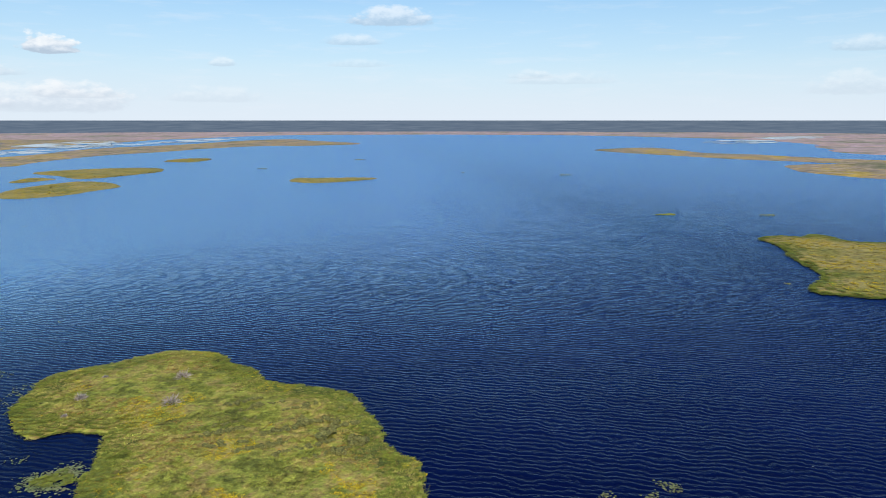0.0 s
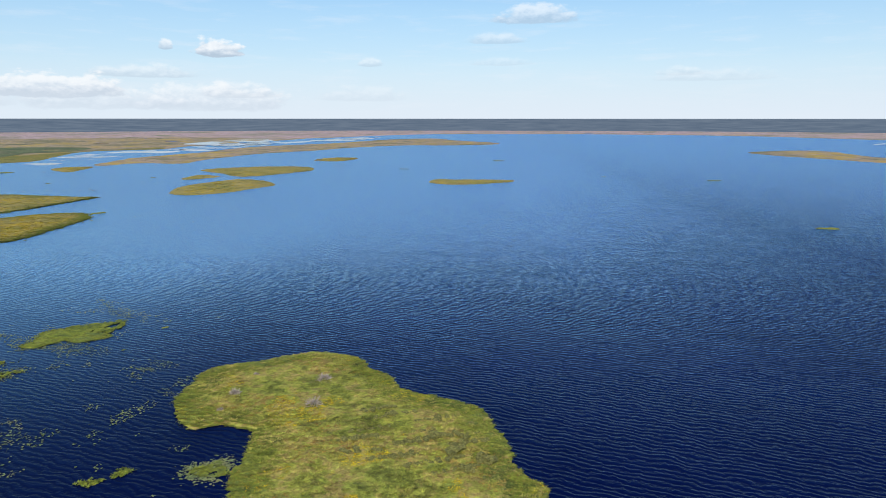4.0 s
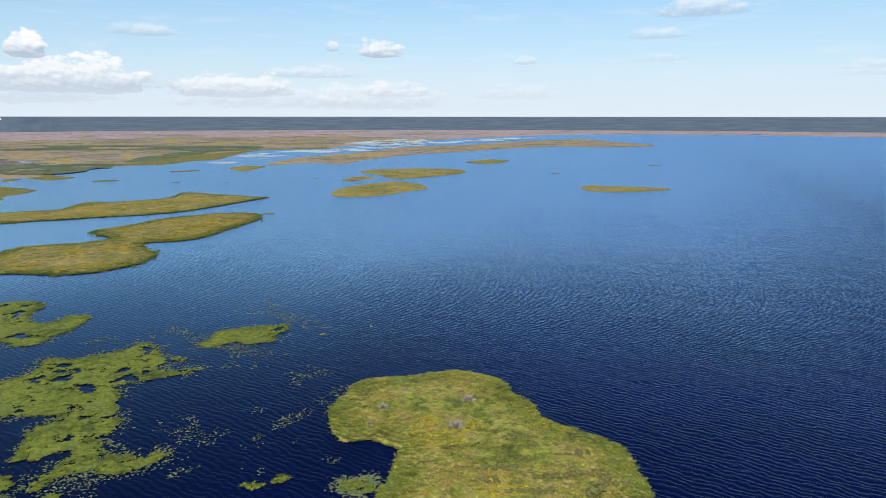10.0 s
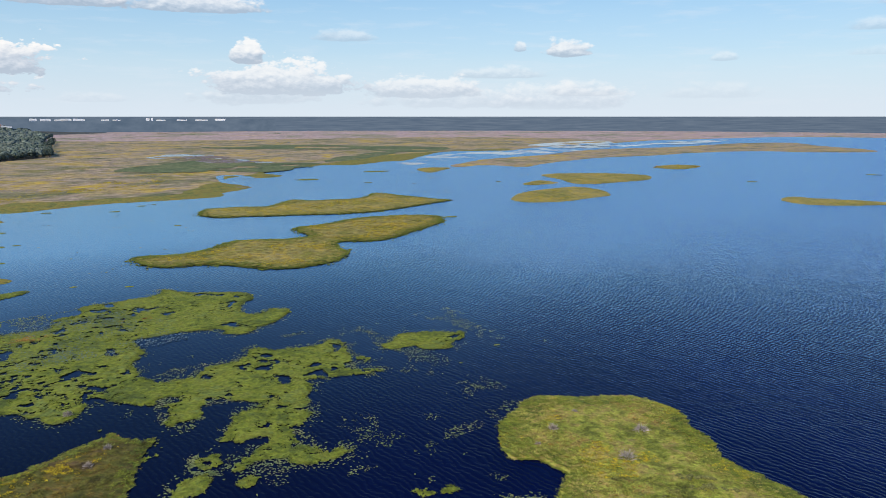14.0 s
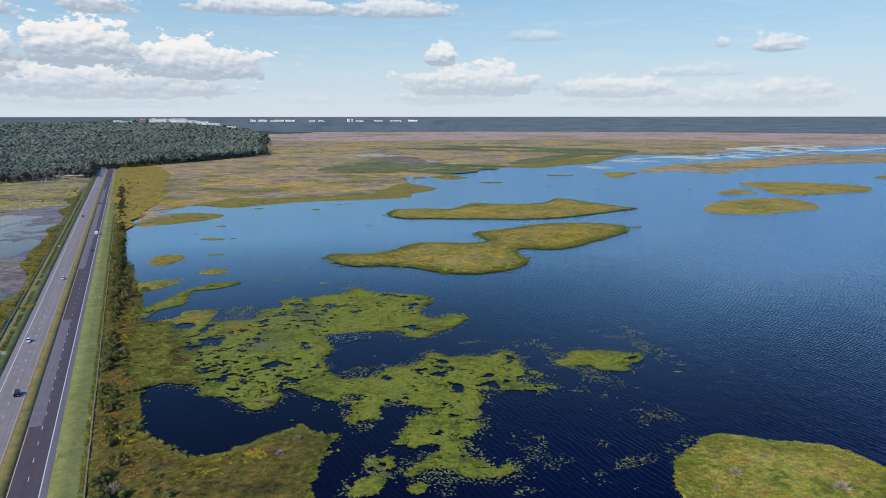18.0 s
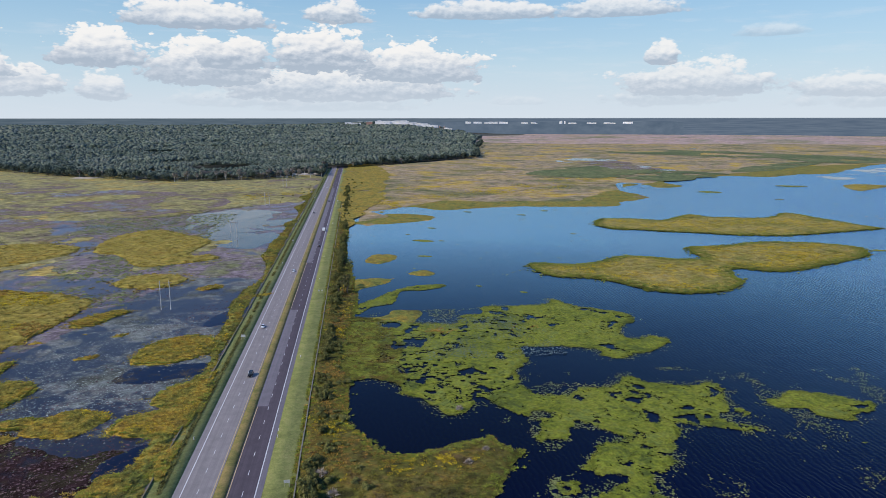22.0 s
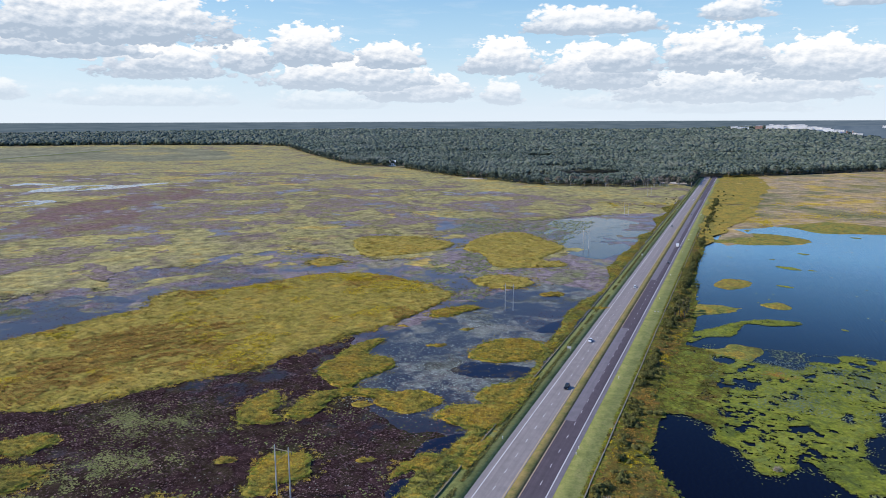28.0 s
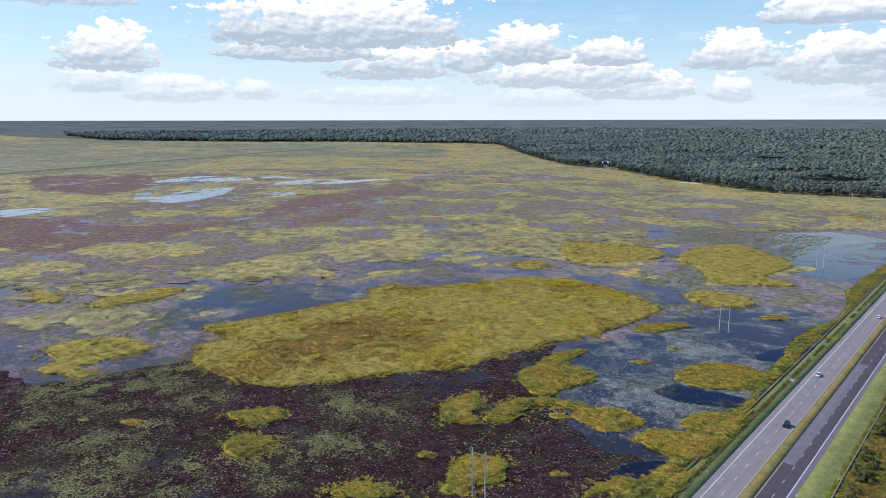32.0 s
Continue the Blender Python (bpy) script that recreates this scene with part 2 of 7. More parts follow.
M_MAT, T_MAT = plants("floating_mat", (0.074, 0.093, 0.017), (0.12, 0.142, 0.016), (0.157, 0.18, 0.018), (0.186, 0.2, 0.022), (0.172, 0.17, 0.022), (0.145, 0.175, 0.034), patch=0.04, mid=0.22, grain=1.8, relief=0.4, mottle=2.6)
M_BIG, T_BIG = plants("marsh_meadow", (0.209, 0.1081, 0.0152), (0.2265, 0.17, 0.026), (0.2485, 0.2057, 0.0372), (0.3135, 0.2318, 0.0475), (0.275, 0.206, 0.038), (0.407, 0.2266, 0.0171), patch=0.024, mid=0.07, grain=0.7, spread=1.9, mottle=2.0)
M_PATCH, T_PATCH = plants("marsh_clump", (0.108, 0.09996, 0.019), (0.1836, 0.1581, 0.0266), (0.2322, 0.1887, 0.0304), (0.2808, 0.204, 0.0323), (0.3456, 0.2142, 0.0228), (0.216, 0.1428, 0.0266), patch=0.05, mid=0.2, grain=1.2)
M_BANK, T_BANK = plants("bank_plants", (0.08, 0.085, 0.02), (0.135, 0.145, 0.028), (0.18, 0.18, 0.034), (0.2, 0.17, 0.032), (0.31, 0.2, 0.022), (0.15, 0.115, 0.03), patch=0.04, mid=0.15, grain=1.2)
M_PRAIRIE, T_PRAIRIE = plants("dry_prairie", (0.125, 0.125, 0.045), (0.19, 0.165, 0.07), (0.275, 0.205, 0.115), (0.33, 0.24, 0.16), (0.31, 0.22, 0.08), (0.42, 0.28, 0.035), patch=0.005, mid=0.017, grain=0.3, spread=0.95, squash=(1, 1.15, 1))
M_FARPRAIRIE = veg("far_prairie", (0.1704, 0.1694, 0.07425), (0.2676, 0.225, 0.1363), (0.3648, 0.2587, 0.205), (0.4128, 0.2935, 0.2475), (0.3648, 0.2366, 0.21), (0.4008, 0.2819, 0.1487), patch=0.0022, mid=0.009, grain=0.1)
M_WEST, T_WEST = plants("west_meadow", (0.1386, 0.09981, 0.09135), (0.185, 0.1452, 0.07609), (0.2172, 0.1996, 0.07102), (0.2958, 0.2495, 0.09639), (0.2403, 0.2223, 0.08116), (0.3789, 0.2585, 0.06088), patch=0.008, mid=0.03, grain=0.4, spread=1.2, mottle=3.4)
# meadow colour greyed to stand in for a cloud's shadow
M_CLOUDSHADE = veg("cloud_dulled_meadow", (0.115, 0.114, 0.06325), (0.1552, 0.15, 0.0805), (0.1898, 0.174, 0.09775), (0.23, 0.21, 0.1035), patch=0.004, mid=0.012, grain=0.2)
M_GREENBELT = veg("dark_green_reeds", (0.07, 0.09, 0.035), (0.1, 0.12, 0.042), (0.13, 0.145, 0.05), (0.16, 0.155, 0.06), patch=0.006, mid=0.03, grain=0.3)
M_LAWN = veg("verge_grass", (0.12, 0.13, 0.04), (0.15, 0.165, 0.05), (0.175, 0.185, 0.06), (0.2, 0.195, 0.07), patch=0.06, mid=0.35, grain=2.5, relief=0.2, mottle=1.0)
M_MEDIAN = veg("median_grass", (0.12, 0.115, 0.035), (0.16, 0.14, 0.045), (0.2, 0.155, 0.055), (0.22, 0.165, 0.065), patch=0.08, mid=0.4, grain=2.5, relief=0.2, mottle=1.0)
M_BUSH = veg("bush_leaves", (0.06, 0.064, 0.02), (0.105, 0.108, 0.032), (0.145, 0.138, 0.04), (0.2, 0.165, 0.055), patch=0.2, mid=0.6, grain=2.0, each=True)
M_CANOPY = veg("woodland_leaves", (0.046, 0.063, 0.047), (0.084, 0.108, 0.08), (0.12, 0.142, 0.104), (0.155, 0.166, 0.13), patch=0.006, mid=0.05, grain=0.25, spread=1.0, relief=0.7, deep=3.0, each=True, mottle=1.2)
M_GREYWOOD = veg("bare_cypress", (0.152, 0.1368, 0.11), (0.228, 0.2052, 0.17), (0.285, 0.247, 0.2), patch=0.1, mid=0.3, grain=1.0, each=True)
M_DEADWOOD = veg("dead_twigs", (0.26, 0.213, 0.168), (0.39, 0.325, 0.264), (0.468, 0.388, 0.312), patch=0.2, mid=0.5, grain=2.0, each=True)
M_PALM = veg("palm_fronds", (0.05, 0.055, 0.02), (0.085, 0.09, 0.03), (0.14, 0.115, 0.045), patch=0.3, mid=0.7, grain=2.0, each=True)
M_SHRUB = veg("olive_shrub_leaves", (0.105, 0.105, 0.035), (0.18, 0.175, 0.049), (0.255, 0.231, 0.07), patch=0.2, mid=0.6, grain=2.0, each=True)
M_FLOWER = veg("yellow_flowers", (0.3, 0.22, 0.015), (0.45, 0.32, 0.012), (0.52, 0.38, 0.02), patch=0.3, mid=0.6, grain=2.0, each=True)
M_RUST = veg("rusty_herbs", (0.19, 0.1, 0.022), (0.3, 0.165, 0.032), (0.38, 0.22, 0.045), patch=0.3, mid=0.6, grain=2.0, each=True)
M_PAD_W = veg("pale_lily_pads", (0.16, 0.1886, 0.1558), (0.224, 0.2542, 0.2132), (0.288, 0.3116, 0.2788), patch=0.05, mid=0.3, grain=1.5, each=True)
M_PAD_G = veg("green_lily_pads", (0.1, 0.125, 0.04), (0.15, 0.175, 0.055), (0.2, 0.2, 0.075), patch=0.05, mid=0.3, grain=1.5, each=True)
M_PAD_L = veg("light_green_lily_pads", (0.1, 0.108, 0.035), (0.145, 0.15, 0.05), (0.19, 0.19, 0.07), patch=0.05, mid=0.3, grain=1.5, each=True)
M_PAD_T = veg("teal_floating_leaves", (0.07, 0.1, 0.085), (0.11, 0.15, 0.125), (0.16, 0.2, 0.17), patch=0.05, mid=0.3, grain=1.5, each=True)
M_LILY = veg("lily_leaves", (0.06, 0.07, 0.03), (0.11, 0.13, 0.045), (0.16, 0.18, 0.06), (0.21, 0.22, 0.09), patch=0.06, mid=0.4, grain=2.0)
M_PAD_P = veg("purple_water_weeds", (0.0513, 0.03045, 0.0357), (0.09405, 0.05481, 0.0615), (0.171, 0.1096, 0.0972), patch=0.05, mid=0.3, grain=1.5, each=True)


def plain(name, colour, rough=0.6, vary=0.15, scale=3.0, metal=0.0, spec=0.4):
    m, t, b = material(name, rough, spec)
    p = place_of(t)
    n = calc(t, "MULTIPLY_ADD", noise_of(t, p, scale, 5.0, 0.6), 0.6, calc(t, "MULTIPLY", noise_of(t, p, scale * 9, 3.0, 0.6), 0.4))
    dark = tuple(v * (1 - vary * 2) for v in colour)
    light = tuple(min(1.0, v * (1 + vary)) for v in colour)
    t.links.new(ramp(t, n, (0.3, dark), (0.7, light)), b.inputs["Base Color"])
    b.inputs["Metallic"].default_value = metal
    return m


def asphalt(name, colour, streak):
    m, t, b = material(name, 0.9, 0.25)
    p = place_of(t)
    along = noise_of(t, p, 1.0, 4.0, 0.6, (1.1, 0.012, 1.0))
    spots, grit = noise_of(t, p, 0.25, 5.0, 0.65), noise_of(t, p, 9.0, 2.0, 0.6)
    c = mixc(t, ramp(t, along, (0.35, 0.0), (0.65, 1.0)), colour, streak)
    c = mixc(t, ramp(t, spots, (0.35, 0.35), (0.6, 0.0)), c, tuple(v * 0.6 for v in colour))
    c = mixc(t, ramp(t, grit, (0.35, 0.3), (0.6, 0.0)), c, tuple(v * 0.55 for v in colour))
    t.links.new(c, b.inputs["Base Color"])
    return m


M_ROAD_OLD = asphalt("weathered_asphalt", (0.215, 0.19, 0.178), (0.275, 0.242, 0.226))
M_ROAD_NEW = asphalt("dark_asphalt", (0.075, 0.06, 0.068), (0.095, 0.075, 0.085))
M_ROAD_PATCH = asphalt("grey_asphalt", (0.15, 0.135, 0.145), (0.19, 0.165, 0.175))
M_WHITE = plain("white_road_paint", (0.56, 0.55, 0.53), 0.7, 0.1)
M_YELLOW = plain("worn_yellow_paint", (0.5, 0.36, 0.17), 0.7, 0.15)
M_CONCRETE = plain("weathered_concrete", (0.2, 0.18, 0.13), 0.85, 0.2, 0.6)
M_POLE = plain("galvanised_pole", (0.5, 0.49, 0.47), 0.6, 0.12, 0.8)
M_OLDWALL = plain("stained_concrete", (0.2, 0.165, 0.09), 0.9, 0.25, 0.4)
M_WOODPOST = plain("grey_timber", (0.25, 0.21, 0.16), 0.8, 0.2, 1.5)
M_BARK = plain("bark", (0.11, 0.09, 0.07), 0.9, 0.25, 1.0)
M_MUD = plain("lake_bed_mud", (0.045, 0.038, 0.03), 0.9, 0.2, 0.02)
M_LITTER = plain("woodland_floor", (0.06, 0.058, 0.035), 0.95, 0.25, 0.02)
M_SAND = plain("pale_sand", (0.45, 0.38, 0.3), 0.95, 0.12, 0.05)
M_BUILD = plain("pale_facade", (0.84, 0.83, 0.81), 0.7, 0.06, 0.02)
M_BRICK = plain("brick_facade", (0.4, 0.24, 0.19), 0.8, 0.1, 0.02)
M_ROOF = plain("pale_roof", (0.7, 0.7, 0.7), 0.7, 0.1, 0.02)
M_DARKGLASS = plain("dark_glass", (0.03, 0.04, 0.05), 0.15, 0.1, 1.0, 0.0, 0.6)
M_TYRE = plain("tyre_rubber", (0.02, 0.02, 0.02), 0.85, 0.1)
M_RIM = plain("wheel_metal", (0.45, 0.45, 0.46), 0.35, 0.08, 3.0, 0.9)
M_CAR_BLACK = plain("black_car_paint", (0.012, 0.012, 0.014), 0.25, 0.05, 1.0, 0.2, 0.6)
M_CAR_WHITE = plain("white_car_paint", (0.78, 0.78, 0.78), 0.3, 0.03, 1.0, 0.0, 0.5)
M_CAR_GREY = plain("grey_car_paint", (0.09, 0.095, 0.105), 0.3, 0.05, 1.0, 0.4, 0.5)
M_LAMP_RED = plain("red_lamp", (0.4, 0.02, 0.015), 0.3, 0.05)
M_LAMP_CLEAR = plain("clear_lamp", (0.8, 0.8, 0.78), 0.2, 0.03)


def water_material(name, deep, turn, slope, gloss=0.85, tint=(0.9, 0.95, 1.0), power=1.0, cap=1.0, fetch=False):
    """Open water under a light breeze: wind ripples of two to four metres and finer ones across them."""
    m = bpy.data.materials.new(name)
    m.use_nodes = True
    t = m.node_tree
    t.nodes.clear()
    p = place_of(t)
    depth = noise_of(t, p, 0.01, 4.0, 0.6)
    groups = noise_of(t, p, 1.0, 3.0, 0.62, (0.55, 0.13, 0.2), turn)
    swell = t.nodes.new("ShaderNodeTexWave")
    swell.wave_type, swell.bands_direction, swell.wave_profile = "BANDS", "X", "SIN"
    t.links.new(p, swell.inputs["Vector"])
    for key, value in (("Scale", 0.15), ("Distortion", 10.0), ("Detail", 3.0), ("Detail Scale", 0.8), ("Detail Roughness", 0.6)):
        swell.inputs[key].default_value = value
    big = calc(t, "ADD", calc(t, "MULTIPLY", groups, 0.54), calc(t, "MULTIPLY", swell.outputs["Fac"], 0.46))
    small = noise_of(t, p, 1.0, 2.0, 0.6, (1.9, 0.45, 1.0), turn + 0.12)
    gust = ramp(t, noise_of(t, p, 0.006, 4.0, 0.6, (1.4, 0.6, 1.0), turn), (0.3, 0.85), (0.65, 1.0))
    h = calc(t, "MULTIPLY", calc(t, "MULTIPLY_ADD", big, 1.0, calc(t, "MULTIPLY", small, 0.42)), gust)
    breeze = None
    if fetch:
        # the south-east of the lake lies open to the wind, the water near the causeway and the mats is calmer
        xy = t.nodes.new("ShaderNodeSeparateXYZ")
        t.links.new(p, xy.inputs[0])
        breeze = calc(t, "ADD", calc(t, "MULTIPLY", xy.outputs[0], 0.0007), calc(t, "MULTIPLY_ADD", xy.outputs[1], -0.0018, 0.1))
        away = ramp(t, calc(t, "MULTIPLY", xy.outputs[0], 0.001), (0.1, 0.0), (0.6, 1.0))
        h = calc(t, "MULTIPLY", h, calc(t, "MAXIMUM", ramp(t, breeze, (0.0, 0.08), (0.14, 0.12), (0.6, 0.42)), calc(t, "MULTIPLY", away, 0.3)))
    bp = t.nodes.new("ShaderNodeBump")
    bp.inputs["Strength"].default_value, bp.inputs["Distance"].default_value = slope, 1.0
    t.links.new(h, bp.inputs["Height"])
    body = t.nodes.new("ShaderNodeBsdfDiffuse")
    hue = mixc(t, ramp(t, depth, (0.35, 0.0), (0.7, 1.0)), deep, tuple(v * 1.6 for v in deep))
    if fetch:
        # peat-stained near the causeway, bluer in the open lake
        hue = mixc(t, ramp(t, breeze, (0.1, 1.0), (0.42, 0.0)), hue, (0.0022, 0.0026, 0.007))
    t.links.new(hue, body.inputs["Color"])
    shine = t.nodes.new("ShaderNodeBsdfGlossy")
    shine.inputs["Roughness"].default_value, shine.inputs["Color"].default_value = 0.2 if fetch else 0.1, (*tint, 1.0)
    t.links.new(bp.outputs[0], shine.inputs["Normal"])
    calm, rough = t.nodes.new("ShaderNodeFresnel"), t.nodes.new("ShaderNodeFresnel")
    for f in (calm, rough):
        f.inputs["IOR"].default_value = 1.333
    t.links.new(bp.outputs[0], rough.inputs["Normal"])
    fac = calc(t, "MULTIPLY", calc(t, "ADD", calc(t, "MULTIPLY", calm.outputs[0], 0.85), calc(t, "MULTIPLY", rough.outputs[0], 0.15)), gloss)
    mix = t.nodes.new("ShaderNodeMixShader")
    fac = calc(t, "MULTIPLY", calc(t, "POWER", fac, power), 8.0 if power > 1 else 1.0)
    if fetch:
        # ripple glints, and the lake's brightness by place, are painted into the mirror strength
        crest_glint = calc(t, "ADD", calc(t, "MULTIPLY", ramp(t, big, (0.34, 0.0), (0.66, 1.0)), 0.75), calc(t, "MULTIPLY", ramp(t, small, (0.35, 0.0), (0.65, 1.0)), 0.25))
        chop = calc(t, "MULTIPLY", calc(t, "MAXIMUM", ramp(t, breeze, (0.0, 0.06), (0.14, 0.18), (0.32, 0.5), (0.62, 0.9)), calc(t, "MULTIPLY", away, 0.95)), 1.2)
        trains = calc(t, "ADD", noise_of(t, p, 1.0, 5.0, 0.7, (0.1, 0.022, 0.1), turn - 0.1), -0.5)
        fac = calc(t, "MULTIPLY", fac, calc(t, "MULTIPLY_ADD", calc(t, "ADD", calc(t, "SUBTRACT", crest_glint, 0.5), calc(t, "MULTIPLY", trains, 0.65)), chop, 1.0))
        fac = calc(t, "MULTIPLY", fac, calc(t, "MULTIPLY", ramp(t, breeze, (0.0, 0.68), (0.16, 0.85), (0.3, 0.69), (0.45, 0.66), (0.58, 0.64), (0.68, 0.46), (0.9, 0.25)), 1.25))
    t.links.new(calc(t, "MINIMUM", fac, cap), mix.inputs[0])
    t.links.new(body.outputs[0], mix.inputs[1])
    t.links.new(shine.outputs[0], mix.inputs[2])
    t.links.new(mix.outputs[0], t.nodes.new("ShaderNodeOutputMaterial").inputs[0])
    return m


M_LAKE = water_material("lake_water", (0.0006, 0.0022, 0.021), 0.06, 1.5, 1.0, (0.58, 0.79, 0.9), 2.12, 0.78, True)
# pale body colour paints in the bright sky mirrored by these pools
M_SKYPOOL = water_material("sky_pale_pool_water", (0.16, 0.17, 0.18), 0.3, 0.12, 1.0, (1.0, 0.98, 0.95))
M_POOL = water_material("pool_water", (0.03, 0.034, 0.04), 0.3, 0.12, 1.0, (1.0, 0.98, 0.95))


def weedy_water(name, weeds, cover, water, shine_most, film):
    """Shallow water with drowned and floating weeds: a fine speckle of leaves whose cover changes from place to place."""
    m = bpy.data.materials.new(name)
    m.use_nodes = True
    t = m.node_tree
    t.nodes.clear()
    p = place_of(t)
    n1, n2 = noise_of(t, p, 0.009, 6.0, 0.62, (1, 1, 1), 0.7), noise_of(t, p, 0.045, 6.0, 0.68, (1, 1, 1), 0.3)
    n3, n4 = noise_of(t, p, 0.9, 4.0, 0.72), noise_of(t, p, 0.022, 6.0, 0.66, (1, 1, 1), 1.9)
    level = calc(t, "ADD", calc(t, "MULTIPLY", n1, 1.1), calc(t, "MULTIPLY", n2, 0.9))
    n5 = noise_of(t, p, 0.17, 6.0, 0.75, (1, 1, 1), 2.4)
    dense = calc(t, "ADD", calc(t, "MULTIPLY", calc(t, "SUBTRACT", level, 1.0), 1.5), calc(t, "ADD", calc(t, "MULTIPLY_ADD", n3, 0.55, calc(t, "MULTIPLY", n5, 0.45)), cover))
    cov = ramp(t, dense, (0.46, 0.0), (0.6, 1.0))
    lo = [(0.42 + 0.16 * k / (len(weeds) - 1), c) for k, c in enumerate(weeds)]
    leaf = t.nodes.new("ShaderNodeBsdfDiffuse")
    h = t.nodes.new("ShaderNodeHueSaturation")
    t.links.new(mixc(t, 0.35, ramp(t, n4, *lo), ramp(t, n2, *lo)), h.inputs["Color"])
    t.links.new(calc(t, "MULTIPLY", calc(t, "MULTIPLY_ADD", n3, 1.6, 0.2), calc(t, "MAXIMUM", calc(t, "MULTIPLY_ADD", n5, 3.0, -0.5), 0.3)), h.inputs["Value"])
    t.links.new(h.outputs[0], leaf.inputs["Color"])
    bp = t.nodes.new("ShaderNodeBump")
    bp.inputs["Strength"].default_value, bp.inputs["Distance"].default_value = 0.7, 0.3
    t.links.new(n3, bp.inputs["Height"])
    t.links.new(bp.outputs[0], leaf.inputs["Normal"])
    body, shine, mix = t.nodes.new("ShaderNodeBsdfDiffuse"), t.nodes.new("ShaderNodeBsdfGlossy"), t.nodes.new("ShaderNodeMixShader")
    body.inputs["Color"].default_value = (*water, 1.0)
    shine.inputs["Roughness"].default_value, shine.inputs["Color"].default_value = 0.3, (*film, 1.0)
    fr = t.nodes.new("ShaderNodeFresnel")
    fr.inputs["IOR"].default_value = 1.333
    t.links.new(calc(t, "MINIMUM", calc(t, "MULTIPLY", fr.outputs[0], 0.9), shine_most), mix.inputs[0])
    t.links.new(body.outputs[0], mix.inputs[1])
    t.links.new(shine.outputs[0], mix.inputs[2])
    wet = t.nodes.new("ShaderNodeMixShader")
    t.links.new(mix.outputs[0], wet.inputs[1])
    t.links.new(leaf.outputs[0], wet.inputs[2])
    t.links.new(cov, wet.inputs[0])
    t.links.new(wet.outputs[0], t.nodes.new("ShaderNodeOutputMaterial").inputs[0])
    return m


M_MARSHWATER = weedy_water("weedy_marsh_water", ((0.15, 0.155, 0.075), (0.12, 0.095, 0.1), (0.22, 0.18, 0.19), (0.17, 0.14, 0.145), (0.2, 0.19, 0.105)), 0.1, (0.035, 0.032, 0.04), 0.7, (1.0, 0.92, 0.92))
M_WEEDBED = weedy_water("weed_bed", ((0.034, 0.031, 0.016), (0.02, 0.011, 0.011), (0.042, 0.024, 0.024), (0.018, 0.01, 0.01), (0.038, 0.029, 0.018)), 0.26, (0.008, 0.006, 0.007), 0.36, (0.84, 0.75, 0.68))
M_OPEN = weedy_water("open_marsh_water", ((0.06, 0.06, 0.034), (0.06, 0.045, 0.05)), -0.2, (0.003, 0.004, 0.01), 0.6, (0.6, 0.68, 0.8))
M_DROWNED = weedy_water("drowned_reddish_weeds", ((0.16, 0.115, 0.075), (0.15, 0.09, 0.085), (0.19, 0.13, 0.12), (0.14, 0.095, 0.09), (0.19, 0.165, 0.08)), 0.3, (0.035, 0.026, 0.032), 0.45, (0.95, 0.84, 0.84))
M_LILYWATER = weedy_water("slate_lily_water", ((0.05, 0.055, 0.04), (0.09, 0.1, 0.09), (0.16, 0.18, 0.165), (0.1, 0.095, 0.095), (0.16, 0.17, 0.15)), -0.06, (0.016, 0.016, 0.019), 0.75, (0.86, 0.85, 0.88))
M_MEADOWPOOL = weedy_water("drowned_meadow", ((0.19, 0.175, 0.075), (0.15, 0.112, 0.1), (0.205, 0.155, 0.15), (0.16, 0.125, 0.115), (0.2, 0.18, 0.085)), 0.22, (0.04, 0.034, 0.04), 0.5, (0.95, 0.86, 0.84))


# ---- shape helpers ----
def lattice(ix, iy, seed):
    h = (ix * 374761393 + iy * 668265263 + seed * 1442695041) & 0xFFFFFFFF
    h = ((h ^ (h >> 13)) * 1274126177) & 0xFFFFFFFF
    return ((h ^ (h >> 16)) & 0xFFFF) / 65535.0


def vnoise(x, y, seed=0):
    x, y = np.asarray(x, float), np.asarray(y, float)
    ix, iy = np.floor(x).astype(np.int64), np.floor(y).astype(np.int64)
    fx, fy = x - ix, y - iy
    fx, fy = fx * fx * (3 - 2 * fx), fy * fy * (3 - 2 * fy)
    a, b = lattice(ix, iy, seed), lattice(ix + 1, iy, seed)
    c, d = lattice(ix, iy + 1, seed), lattice(ix + 1, iy + 1, seed)
    return (a * (1 - fx) + b * fx) * (1 - fy) + (c * (1 - fx) + d * fx) * fy


def fbm(x, y, size, seed=0, octaves=4):
    out, amp, tot = 0, 1.0, 0.0
    for k in range(octaves):
        out = out + amp * vnoise(np.asarray(x) / size * 2**k, np.asarray(y) / size * 2**k, seed + 17 * k)
        tot, amp = tot + amp, amp * 0.55
    return out / tot - 0.5


def inside(px, py, loop):
    hit = np.zeros(len(px), bool)
    q = np.roll(loop, -1, axis=0)
    for (x0, y0), (x1, y1) in zip(loop, q):
        if y0 == y1:
            continue
        cross = (y0 > py) != (y1 > py)
        hit ^= cross & (px < (x1 - x0) * (py - y0) / (y1 - y0) + x0)
    return hit


def rounded(outline, step):
    """A closed curve through the corners of a plan, sampled every step metres."""
    p = np.array(outline, float)
    n, out = len(p), []
    for i in range(n):
        a, b, c, d = p[i - 1], p[i], p[(i + 1) % n], p[(i + 2) % n]
        k = max(1, int(np.hypot(*(c - b)) / step))
        for t in np.arange(k) / k:
            out.append(0.5 * (2 * b + (c - a) * t + (2 * a - 5 * b + 4 * c - d) * t * t + (3 * b - 3 * c + d - a) * t**3))
    return np.array(out)


